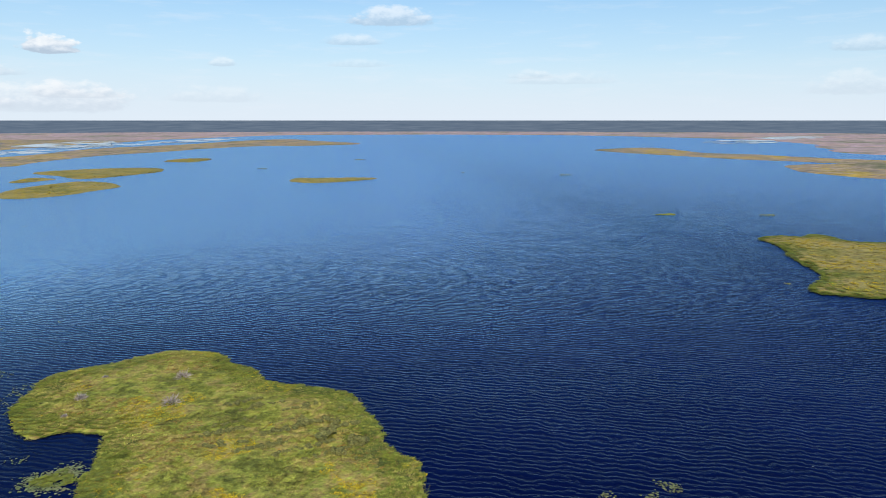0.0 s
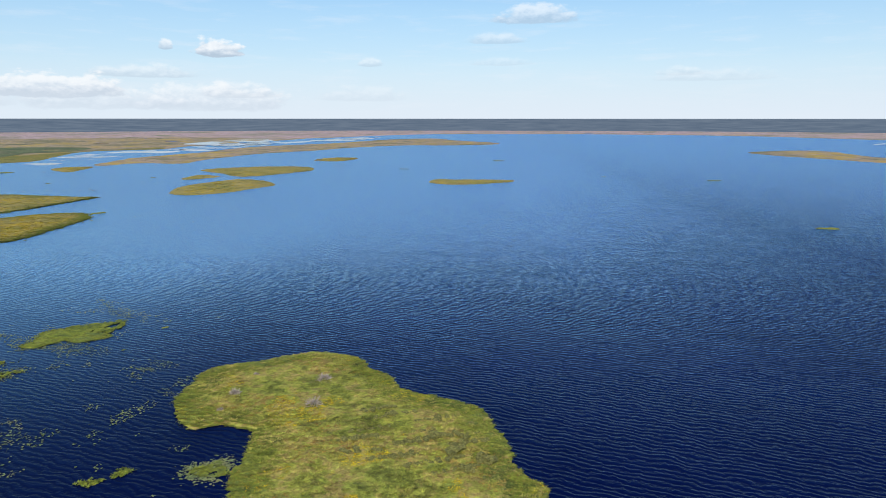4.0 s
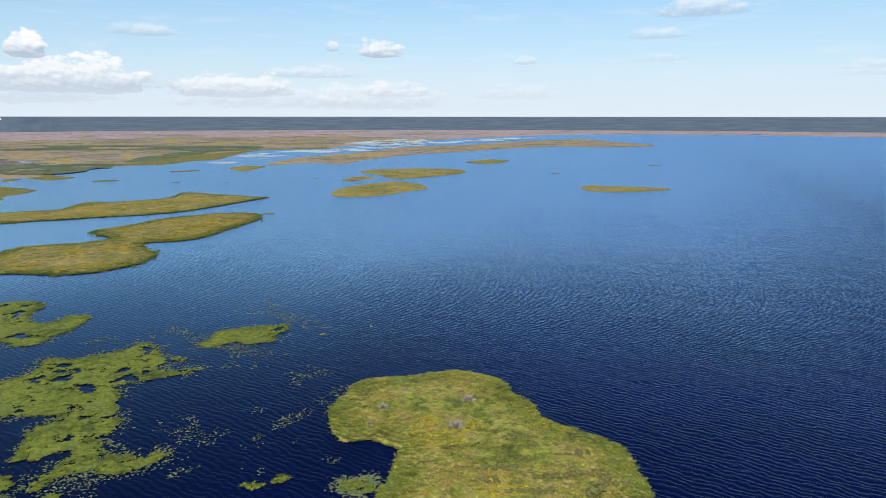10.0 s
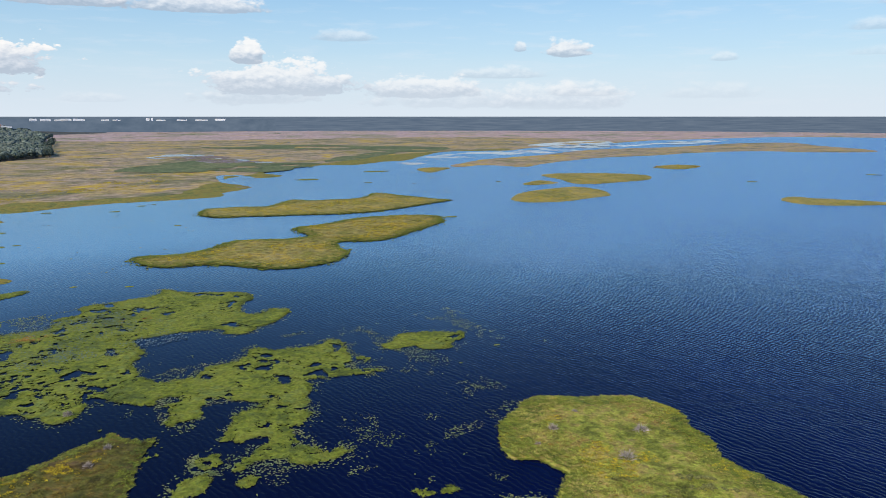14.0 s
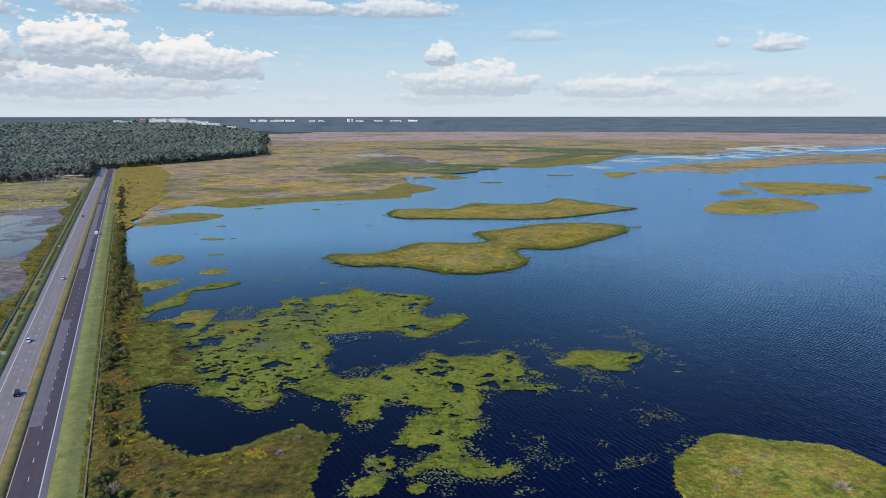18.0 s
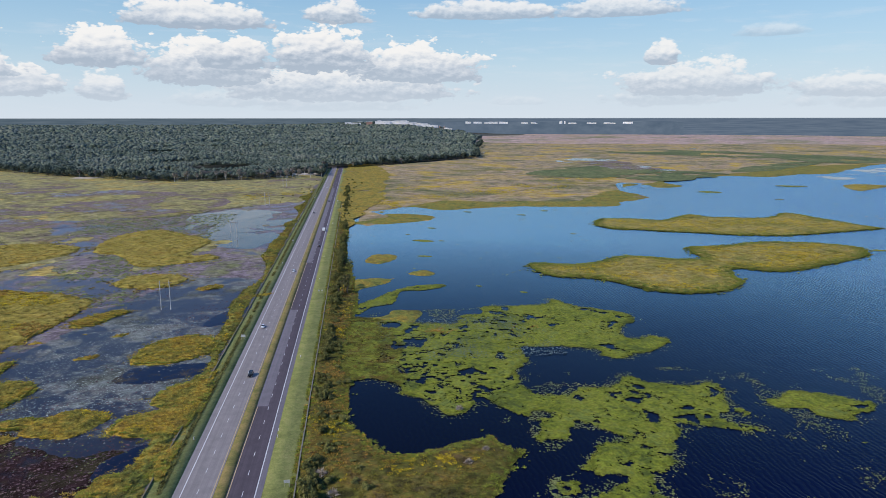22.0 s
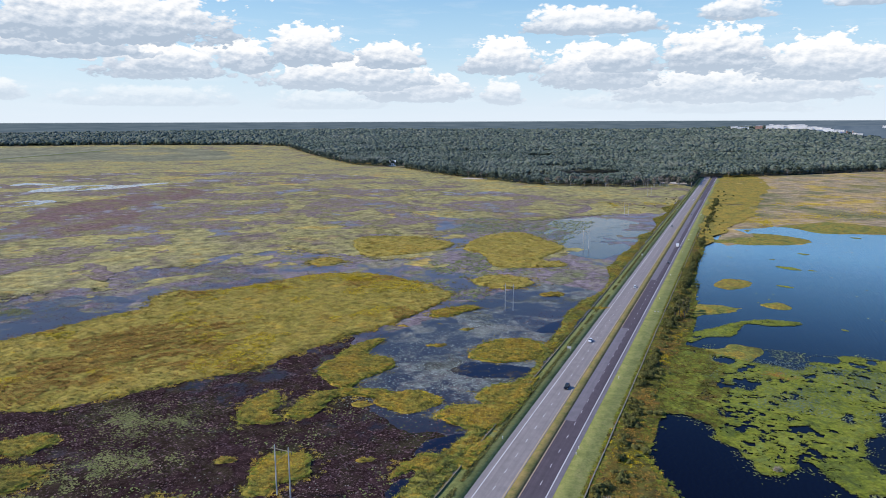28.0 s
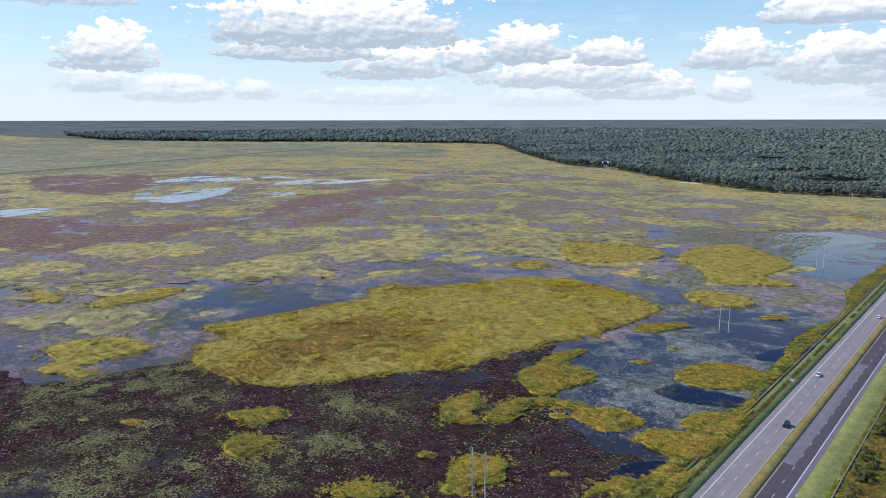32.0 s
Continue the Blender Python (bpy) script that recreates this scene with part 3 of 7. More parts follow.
def ragged(outline, step, wander, seed):
    """The same curve with an uneven, natural edge."""
    p = rounded(outline, step)
    t = np.roll(p, -1, axis=0) - np.roll(p, 1, axis=0)
    n = np.stack([t[:, 1], -t[:, 0]], 1) / (np.hypot(*t.T)[:, None] + 1e-9)
    return p + n * (fbm(p[:, 0], p[:, 1], step * 7, seed, 4) * 2 * wander)[:, None]


def edge_distance(pts, loop):
    out = np.full(len(pts), 1e9)
    for i in range(0, len(pts), 4000):
        s = pts[i : i + 4000]
        out[i : i + 4000] = np.sqrt(((s[:, None] - loop[None]) ** 2).sum(2).min(1))
    return out


def mesh_of(name, verts, faces, mat, smooth=True):
    me = bpy.data.meshes.new(name)
    verts = np.asarray(verts, np.float32).reshape(-1, 3)
    faces = np.asarray(faces, np.int32)
    k = faces.shape[1]
    me.vertices.add(len(verts))
    me.vertices.foreach_set("co", verts.ravel())
    me.loops.add(faces.size)
    me.loops.foreach_set("vertex_index", faces.ravel())
    me.polygons.add(len(faces))
    me.polygons.foreach_set("loop_start", np.arange(0, faces.size, k, dtype=np.int32))
    me.update(calc_edges=True)
    if smooth:
        me.polygons.foreach_set("use_smooth", np.ones(len(faces), bool))
    me.materials.append(mat)
    return me


def grid_inside(loop, spacing, seed, margin=0.35):
    lo, hi = loop.min(0), loop.max(0)
    gx, gy = np.meshgrid(np.arange(lo[0], hi[0], spacing), np.arange(lo[1], hi[1], spacing))
    r = np.random.RandomState(seed)
    p = np.stack([gx.ravel(), gy.ravel()], 1) + (r.rand(gx.size, 2) - 0.5) * spacing * 0.7
    p = p[inside(p[:, 0], p[:, 1], loop)]
    return p[edge_distance(p, loop) > spacing * margin] if len(p) else p


from mathutils.geometry import delaunay_2d_cdt


def open_hole(key, p):
    """Which places lie in the open water of a hole in a mat: ragged, with rafts of leaves left in it, or a mere sieve of small gaps."""
    sieve = "sieve" in key
    inner = inside(p[:, 0], p[:, 1], ragged(PLAN[key], 0.8, 3.5 if sieve else 2.2, 7))
    return inner & (fbm(p[:, 0], p[:, 1], 3.2 if sieve else 6.0, 91, 5) < (-0.12 if sieve else 0.05))


def land(name, outline, spacing, height, mat, seed, wander=1.0, slope=2.0, lump=0.5, lump_size=4.0, holes=0.0, hole_size=9.0, base=-0.3, lift=None, lace=0.0, cuts=()):
    """A low piece of land or floating mat: uneven shore, bank, lumpy top. Returns the object and its edge."""
    loop = ragged(outline, spacing * 0.7, wander, seed)
    inner = grid_inside(loop, spacing, seed)
    pts = np.vstack([loop, inner]) if len(inner) else loop
    v, _, f, _, _, _ = delaunay_2d_cdt([Vector(p) for p in pts.tolist()], [], [list(range(len(loop)))], 1, 1e-4)
    xy = np.array([tuple(p) for p in v])
    tri = np.array([t for t in f if len(t) == 3])
    d = edge_distance(xy, loop)
    for key in cuts:
        c = xy[tri].mean(1)
        tri = tri[~open_hole(key, c)]
    if holes:
        c = xy[tri].mean(1)
        gap = fbm(c[:, 0], c[:, 1], hole_size, seed + 5, 4)
        tri = tri[gap > -0.5 + holes + (lace * np.maximum(0, fbm(c[:, 0], c[:, 1], spacing * 2.2, seed + 9, 2)) if lace else 0)]
    z = base + (height - base) * (1 - np.exp(-d / slope)) + lump * fbm(xy[:, 0], xy[:, 1], lump_size, seed + 3, 4) * np.clip(d / slope, 0, 1)
    if lift is not None:
        z = z + lift(xy[:, 0], xy[:, 1])
    ob = new(name, mesh_of(name, np.column_stack([xy, z]), tri, mat))
    return ob, loop


def joined(name, verts, tris, mat, label, category, kind="stuff", smooth=False, parent=None):
    ob = new(name, mesh_of(name, verts, tris, mat, smooth))
    tagged(ob, label, "" if parent else category, "", kind)
    if parent:
        ob.parent = parent
    return ob


def tufts(name, pts, z, size, mat, label, category, seed, blades=6, tall=1.0, parent=None, spread=1.0):
    """Many small tussocks, each a spray of leaning blades, in one mesh."""
    if not len(pts):
        return None
    r = np.random.RandomState(seed)
    n = len(pts)
    s = size * (0.6 + 0.8 * r.rand(n))
    a = r.rand(n, 1) * 6.283 + np.arange(blades)[None] * 6.283 / blades + r.rand(n, blades) * 0.7
    lean = (0.6 + 0.7 * r.rand(n, blades)) * spread
    ca, sa = np.cos(a), np.sin(a)
    S = s[:, None]
    x0, y0 = pts[:, 0:1] + ca * 0.08 * S, pts[:, 1:2] + sa * 0.08 * S
    tip = np.stack([x0 + ca * lean * S, y0 + sa * lean * S, z[:, None] + S * tall * 0.5 * (0.4 + 0.6 * r.rand(n, blades))], 2)
    w = 0.3 * S
    left = np.stack([x0 - sa * w, y0 + ca * w, np.broadcast_to(z[:, None] - 0.1 * S, x0.shape)], 2)
    right = np.stack([x0 + sa * w, y0 - ca * w, np.broadcast_to(z[:, None] - 0.1 * S, x0.shape)], 2)
    v = np.stack([left, right, tip], 2).reshape(-1, 3)
    return joined(name, v, np.arange(len(v)).reshape(-1, 3), mat, label, category, parent=parent)


def sprinkle(loop, per_m2, seed, clump=0.0, clump_size=10.0):
    """Random places inside a plan; clump > 0 gathers them in drifts."""
    r = np.random.RandomState(seed)
    lo, hi = loop.min(0), loop.max(0)
    n = int((hi - lo).prod() * per_m2)
    p = lo + r.rand(n, 2) * (hi - lo)
    p = p[inside(p[:, 0], p[:, 1], loop)]
    if clump and len(p):
        p = p[fbm(p[:, 0], p[:, 1], clump_size, seed + 1, 3) > clump - 0.5]
    return p


def ground_z(ob, p, default=0.3):
    """Height of a land mesh near each place, by nearest vertex on a coarse raster."""
    co = np.empty(len(ob.data.vertices) * 3, np.float32)
    ob.data.vertices.foreach_get("co", co)
    co = co.reshape(-1, 3)
    cell = 2.0 if np.ptp(co[:, 0]) < 400 else 8.0
    lo = co[:, :2].min(0)
    k = ((co[:, :2] - lo) / cell).astype(int)
    w = k.max(0) + 1
    tot, num = np.zeros(w), np.zeros(w)
    np.add.at(tot, (k[:, 0], k[:, 1]), co[:, 2])
    np.add.at(num, (k[:, 0], k[:, 1]), 1)
    mean = np.where(num > 0, tot / np.maximum(num, 1), default)
    q = np.clip(((p - lo) / cell).astype(int), 0, w - 1)
    return mean[q[:, 0], q[:, 1]]


def part(name, bm, mat, parent, label=""):
    me = bpy.data.meshes.new(name)
    bm.to_mesh(me)
    bm.free()
    me.materials.append(mat)
    ob = new(name, me)
    ob.parent = parent
    return tagged(ob, label)


def piece(name, me, parent, m=None, label=""):
    ob = new(name, me)
    ob.parent = parent
    if m is not None:
        ob.matrix_basis = m
    return tagged(ob, label)


def box_bm(x0, x1, y0, y1, z0, z1, bevel=0.0, taper=1.0):
    bm = bmesh.new()
    bmesh.ops.create_cube(bm, size=1.0)
    for v in bm.verts:
        k = taper if v.co.z > 0 else 1.0
        v.co = Vector(((x0 + x1) / 2 + v.co.x * k * (x1 - x0), (y0 + y1) / 2 + v.co.y * k * (y1 - y0), (z0 + z1) / 2 + v.co.z * (z1 - z0)))
    if bevel:
        bmesh.ops.bevel(bm, geom=bm.edges[:], offset=bevel, segments=2, affect="EDGES")
    return bm


def rod_bm(a, b, r0, r1, sides=8):
    a, b = Vector(a), Vector(b)
    bm = bmesh.new()
    bmesh.ops.create_cone(bm, cap_ends=True, segments=sides, radius1=r0, radius2=r1, depth=(b - a).length)
    m = Matrix.Translation((a + b) / 2) @ (b - a).to_track_quat("Z", "Y").to_matrix().to_4x4()
    bmesh.ops.transform(bm, matrix=m, verts=bm.verts)
    return bm


# ---- ground: one sheet to the horizon, rising to wooded uplands in the far distance ----
def upland(x, y):
    """Height of the firm ground."""
    x, y = np.asarray(x, float), np.asarray(y, float)
    r, a = np.hypot(x - 33, y + 189), np.degrees(np.arctan2(x - 33, y + 189))
    near = np.interp(a, (-75, -55, -40, -30, 8, 14), (3900, 3500, 2700, 1900, 1900, 2600))
    top = np.interp(a, (-110, -70, -30, 4, 8), (0, 46, 55, 45, 0))
    t = np.clip((r - near) / (4900 - near), 0, 1)
    town = 26 * np.exp(-(((np.asarray(x) - 320) / 520) ** 2) - ((np.asarray(y) - 4520) / 380) ** 2)
    return town + (top * t**1.15)


def polar_sheet(name, radii, steps, height, mat):
    a = np.arange(steps) * 2 * math.pi / steps
    rings = [np.column_stack([33 + r * np.sin(a), -189 + r * np.cos(a)]) for r in radii]
    xy = np.vstack([[[33, -189]], *rings])
    z = height(xy[:, 0], xy[:, 1])
    i = np.arange(steps)
    j = (i + 1) % steps
    tris = [np.column_stack([np.zeros(steps, int), 1 + j, 1 + i])]
    for k in range(len(radii) - 1):
        b, c = 1 + k * steps, 1 + (k + 1) * steps
        tris += [np.column_stack([b + i, b + j, c + j]), np.column_stack([b + i, c + j, c + i])]
    return new(name, mesh_of(name, np.column_stack([xy, z]), np.vstack(tris), mat))


ground = polar_sheet("ground", [60, 200, 500, 1000, 1500, *range(1800, 4901, 100)], 180, lambda x, y: upland(x, y) - 1.2, M_LITTER)
tagged(ground, "dark muddy marsh bed rising to wooded uplands", "ground", "", "structure")
lake = polar_sheet("water", [100, 400, 1000, 2000, 3000, 3900, 4300], 120, lambda x, y: 0 * x, M_LAKE)
tagged(lake, "dark blue rippled open lake water", "water", "", "structure")


# ---- the plan: outlines in metres, x east, y north along the road ----
PLAN = {}
PLAN["isle_d"] = [(159, 298), (172, 311), (191, 300), (216, 308), (243, 326), (269, 317), (284, 309), (297, 308), (303, 320), (306, 340), (314, 356), (347, 361), (390, 372), (439, 357), (453, 332), (431, 299), (377, 273), (339, 258), (321, 262), (310, 270), (300, 266), (293, 248), (287, 227), (260, 209), (238, 206), (221, 215), (195, 252), (167, 265)]
PLAN["isle_e"] = [(277, 487), (298, 527), (336, 520), (359, 509), (405, 545), (424, 524), (479, 511), (520, 544), (534, 498), (542, 454), (546, 424), (486, 411), (436, 401), (398, 405), (351, 426), (285, 461)]
PLAN["isle_h"] = [(614, 393), (677, 433), (743, 442), (786, 436), (773, 377), (733, 339), (684, 336), (632, 335), (601, 358)]
PLAN["isle_g"] = [(887, 599), (938, 607), (1002, 556), (1023, 488), (971, 442), (914, 436), (840, 447), (818, 472), (853, 521)]
PLAN["isle_g2"] = [(758, 515), (816, 538), (819, 511), (804, 486), (757, 492)]
PLAN["isle_f"] = [(852, 186), (893, 193), (898, 163), (919, 105), (901, 84), (845, 113), (827, 155)]
PLAN["isle_7"] = [(1196, 591), (1291, 595), (1282, 540), (1182, 527)]
PLAN["isle_8"] = [(816, 848), (863, 847), (874, 818), (779, 758)]
PLAN["long_spit"] = [(938, 887), (1120, 982), (1332, 1021), (1685, 1124), (2052, 1074), (2467, 1104), (2681, 999), (2495, 822), (2227, 544), (2027, 628), (1970, 756), (1791, 824), (1529, 824), (1345, 853), (1114, 786), (1007, 747), (980, 831), (906, 831)]
PLAN["spit1"] = [(31, 268), (42, 273), (54, 273), (60, 271), (53, 257), (39, 246), (31, 238)]
PLAN["spit2"] = [(30, 199), (40, 214), (44, 219), (58, 239), (73, 249), (89, 250), (89, 243), (75, 236), (61, 234), (55, 208), (42, 200), (34, 186)]
PLAN["spit3"] = [(40, 178), (47, 181), (55, 192), (68, 191), (69, 178), (63, 166), (48, 170)]
PLAN["mat_a"] = [(48, 175), (63, 166), (84, 162), (89, 175), (102, 178), (106, 192), (124, 192), (144, 195), (150, 205), (158, 190), (174, 176), (184, 167), (182, 154), (172, 146), (166, 130), (170, 126), (181, 128), (186, 120), (176, 110), (162, 103), (152, 98), (146, 102), (146, 111), (134, 117), (123, 118), (110, 119), (110, 104), (101, 88), (100, 81), (104, 64), (111, 62), (118, 48), (120, 41), (101, 47), (94, 44), (82, 58), (72, 48), (66, 48), (58, 64), (50, 69), (50, 79), (40, 88), (30, 88), (24, 106), (22, 148), (24, 178)]
PLAN["mat_b"] = [(118, 62), (125, 68), (136, 66), (146, 77), (152, 71), (158, 66), (167, 64), (179, 65), (178, 55), (174, 46), (177, 35), (166, 33), (175, 21), (160, 24), (148, 28), (138, 13), (132, 2), (122, -7), (124, -18), (125, -24), (129, -24), (129, -28), (121, -29), (114, -24), (114, -19), (108, -17), (99, -18), (99, -15), (108, -10), (114, -4), (105, -1), (103, 4), (110, 12), (115, 19), (124, 23), (110, 34), (105, 25), (97, 19), (93, 25), (97, 31), (100, 49), (109, 57)]
PLAN["mat_c"] = [(83, -15), (89, -13), (93, -16), (88, -23), (81, -21)]
PLAN["mat_c2"] = [(97, -23), (101, -22), (102, -26), (97, -27)]
PLAN["mat_d"] = [(93, -4), (99, -5), (98, -10), (92, -11)]
PLAN["mat_e"] = [(190, 45), (198, 48), (206, 53), (219, 47), (225, 41), (230, 39), (226, 32), (215, 29), (212, 24), (202, 29), (201, 36), (192, 38), (190, 40)]
PLAN["mat_h1"] = [(145, -76), (148, -77), (152, -80), (150, -83), (147, -85), (144, -81)]
PLAN["mat_h2"] = [(131, -56), (134, -58), (134, -61), (131, -61), (130, -59)]
PLAN["mat_h3"] = [(135, -62), (139, -60), (141, -62), (139, -64), (136, -63)]
PLAN["big"] = [(-266, -19), (-287, -3), (-288, 15), (-310, 14), (-319, 21), (-310, 40), (-305, 66), (-299, 99), (-291, 125), (-305, 144), (-307, 166), (-281, 181), (-261, 217), (-246, 250), (-217, 269), (-181, 265), (-143, 250), (-124, 234), (-121, 210), (-125, 179), (-131, 149), (-142, 120), (-149, 87), (-156, 59), (-170, 41), (-183, 23), (-193, 3), (-205, -14), (-224, -19), (-245, -22)]
PLAN["w1"] = [(-127, 73), (-129, 90), (-130, 109), (-126, 126), (-119, 127), (-117, 104), (-102, 101), (-95, 95), (-96, 83), (-99, 72), (-100, 58), (-105, 57), (-119, 65)]
PLAN["w1b"] = [(-110, 24), (-113, 39), (-112, 49), (-104, 56), (-93, 62), (-83, 64), (-81, 55), (-96, 51), (-101, 47), (-98, 33), (-100, 24), (-105, 22)]
PLAN["w4"] = [(-125, 12), (-133, 27), (-132, 41), (-128, 43), (-119, 33), (-117, 25), (-109, 21), (-110, 16), (-120, 10)]
PLAN["w5"] = [(-94, -17), (-95, -8), (-87, -1), (-78, -3), (-73, -14), (-78, -21), (-78, -30), (-87, -33), (-89, -27)]
PLAN["w8"] = [(-49, -1), (-47, 8), (-42, 16), (-36, 15), (-31, 6), (-32, -1), (-37, -1), (-43, 4), (-46, -2)]
PLAN["w9"] = [(-67, 120), (-68, 140), (-58, 155), (-42, 156), (-32, 140), (-36, 125), (-51, 116), (-59, 115)]
PLAN["wb1"] = [(-47, 73), (-43, 86), (-33, 97), (-27, 112), (-25, 79), (-29, 68), (-38, 64)]
PLAN["wb2"] = [(-55, 48), (-51, 59), (-43, 65), (-25, 70), (-27, 46), (-37, 41), (-47, 43)]
PLAN["wb3"] = [(-31, 14), (-33, 27), (-29, 34), (-26, 38), (-25, 13)]
PLAN["w10"] = [(-116, 179), (-116, 195), (-102, 210), (-95, 207), (-97, 197), (-105, 180)]
PLAN["w11"] = [(-126, 272), (-123, 298), (-98, 304), (-82, 290), (-86, 266), (-105, 262)]
PLAN["w12"] = [(-189, 465), (-161, 509), (-111, 461), (-94, 435), (-99, 375), (-78, 370), (-78, 351), (-115, 331), (-131, 336), (-157, 379), (-182, 399)]
PLAN["w13"] = [(-277, 360), (-302, 419), (-248, 441), (-203, 423), (-196, 393), (-209, 358), (-240, 331)]
PLAN["we1"] = [(-344, -62), (-347, -45), (-337, -27), (-312, -20), (-300, -24), (-300, -44), (-300, -58), (-285, -62), (-290, -70), (-315, -76), (-319, -64)]
PLAN["we2"] = [(-422, -6), (-432, 15), (-432, 44), (-413, 60), (-402, 41), (-403, 10), (-401, -6)]
PLAN["we3"] = [(-194, -44), (-192, -35), (-182, -24), (-173, -30), (-176, -43)]
PLAN["we4"] = [(-170, -61), (-173, -50), (-162, -45), (-155, -48), (-155, -60), (-163, -64)]
PLAN["we5"] = [(-111, -58), (-114, -51), (-110, -44), (-103, -41), (-94, -44)]
PLAN["islets_a"] = [(38, 331), (46, 356), (63, 355), (65, 342), (55, 324), (47, 321)]
PLAN["islets_b"] = [(69, 285), (80, 297), (89, 285), (83, 276)]
PLAN["near_island"] = [(174, -43), (182, -39), (198, -34), (207, -39), (214, -45), (226, -55), (229, -66), (228, -74), (221, -81), (217, -91), (210, -99), (208, -109), (207, -122), (202, -130), (195, -134), (186, -141), (178, -145), (173, -151), (168, -156), (150, -158), (128, -140), (122, -112), (128, -98), (140, -91), (148, -85), (152, -84), (159, -81), (167, -76), (168, -71), (168, -66), (163, -62), (163, -57), (168, -50)]
PLAN["isle_r"] = [(503, -296), (518, -313), (518, -327), (530, -337), (520, -346), (508, -351), (506, -372), (520, -430), (450, -460), (380, -400), (352, -315), (354, -301), (356, -289), (370, -291), (380, -297), (394, -302), (407, -302), (428, -300), (444, -300), (462, -303), (483, -302)]
PLAN["spit_r"] = [(1872, -196), (1997, -257), (2060, -366), (1885, -420), (1766, -456), (1726, -535), (1618, -625), (1516, -745), (1480, -950), (1150, -900), (1000, -700), (1029, -565), (1087, -524), (1134, -494), (1221, -497), (1329, -528), (1380, -616), (1438, -556), (1481, -486), (1532, -432), (1634, -354), (1727, -274)]
PLAN["shore"] = [(14, 948), (25, 518), (25, 393), (30, 304), (34, 223), (30, 147), (27, 108), (32, 89), (30, 69), (31, 48), (34, 38), (39, 28), (46, 19), (54, 20), (64, 25), (76, 28), (79, 31), (80, 25), (85, 18), (88, 16), (82, 7), (79, 1), (75, -8), (72, -17), (66, -40), (56, -75), (44, -120), (30, -200), (14, -240)]
PLAN["prairie"] = [(15, 938), (26, 529), (58, 517), (85, 525), (110, 535), (118, 558), (107, 587), (68, 600), (60, 618), (88, 642), (101, 652), (141, 618), (181, 633), (223, 638), (265, 638), (307, 632), (352, 632), (385, 675), (434, 710), (436, 754), (433, 804), (463, 902), (493, 925), (506, 846), (554, 860), (563, 946), (669, 1018), (732, 1040), (795, 1011), (895, 1057), (961, 1067), (1098, 1185), (1263, 1303), (1378, 1281), (1462, 1242), (1612, 1306), (1783, 1339), (2060, 1424), (2200, 1406), (2500, 1480), (2700, 1500), (2900, 2300), (2500, 2900), (1700, 3300), (1000, 4500), (200, 4550), (250, 2600), (280, 1900), (320, 1690), (150, 1500), (15, 1440)]
PLAN["far_prairie"] = [(2235, 1520), (2700, 1440), (3326, 1380), (3560, 1150), (3700, 800), (3760, 296), (3640, -201), (3384, -462), (3051, -774), (2503, -864), (2152, -798), (1734, -826), (1750, -1500), (2600, -3800), (3800, -3100), (4500, -1900), (4850, -300), (4750, 1000), (4150, 2450), (3300, 3450), (2300, 4150), (1300, 4520), (500, 4640), (450, 3900), (560, 2900), (1200, 2600), (2000, 2400), (2400, 1900)]
PLAN["marsh_water"] = [(-27, -330), (-27, 700), (-27, 1000), (-300, 1000), (-800, 1300), (-1700, 1800), (-2200, 1300), (-1900, 600), (-1800, -100), (-1500, -800), (-700, -900), (-200, -500)]
PLAN["west_meadow"] = [(-30, 1150), (-30, 760), (-50, 720), (-86, 693), (-152, 617), (-187, 588), (-221, 596), (-253, 579), (-258, 513), (-220, 468), (-230, 427), (-250, 418), (-282, 446), (-296, 434), (-260, 394), (-204, 394), (-186, 377), (-201, 342), (-226, 321), (-253, 329), (-306, 318), (-318, 308), (-347, 329), (-353, 293), (-356, 266), (-349, 229), (-386, 217), (-387, 185), (-343, 171), (-344, 148), (-370, 136), (-382, 113), (-383, 93), (-400, 85), (-420, 83), (-415, 66), (-451, 45), (-456, 18), (-438, -1), (-488, -1), (-486, -21), (-516, -29), (-553, -89), (-681, -140), (-850, -500), (-1500, -800), (-3300, -1200), (-4600, -1200), (-4800, 200), (-4500, 1900), (-3400, 2300), (-2600, 2700), (-2000, 2650), (-1700, 2450), (-1200, 1900), (-900, 1600), (-740, 1520), (-420, 1240), (-281, 1120), (-144, 1140)]
PLAN["wood"] = [(16, 1345), (60, 1400), (123, 1455), (250, 1590), (365, 1690), (440, 2220), (520, 2700), (660, 3350), (720, 4200), (600, 4900), (-4900, 4900), (-4900, 1500), (-3850, 1500), (-3500, 1750), (-3040, 2060), (-2689, 2250), (-2012, 2400), (-1783, 2340), (-1240, 1770), (-945, 1480), (-772, 1420), (-560, 1230), (-439, 1145), (-281, 1050), (-144, 1075), (-32, 1150), (-30, 1345)]
PLAN["weed_bed"] = [(-29, -330), (-29, -60), (-34, 20), (-60, 40), (-92, 72), (-112, 92), (-140, 128), (-152, 100), (-165, 62), (-190, 20), (-205, -5), (-262, -12), (-290, -80), (-330, -90), (-420, -180), (-520, -330), (-420, -600), (-200, -480)]
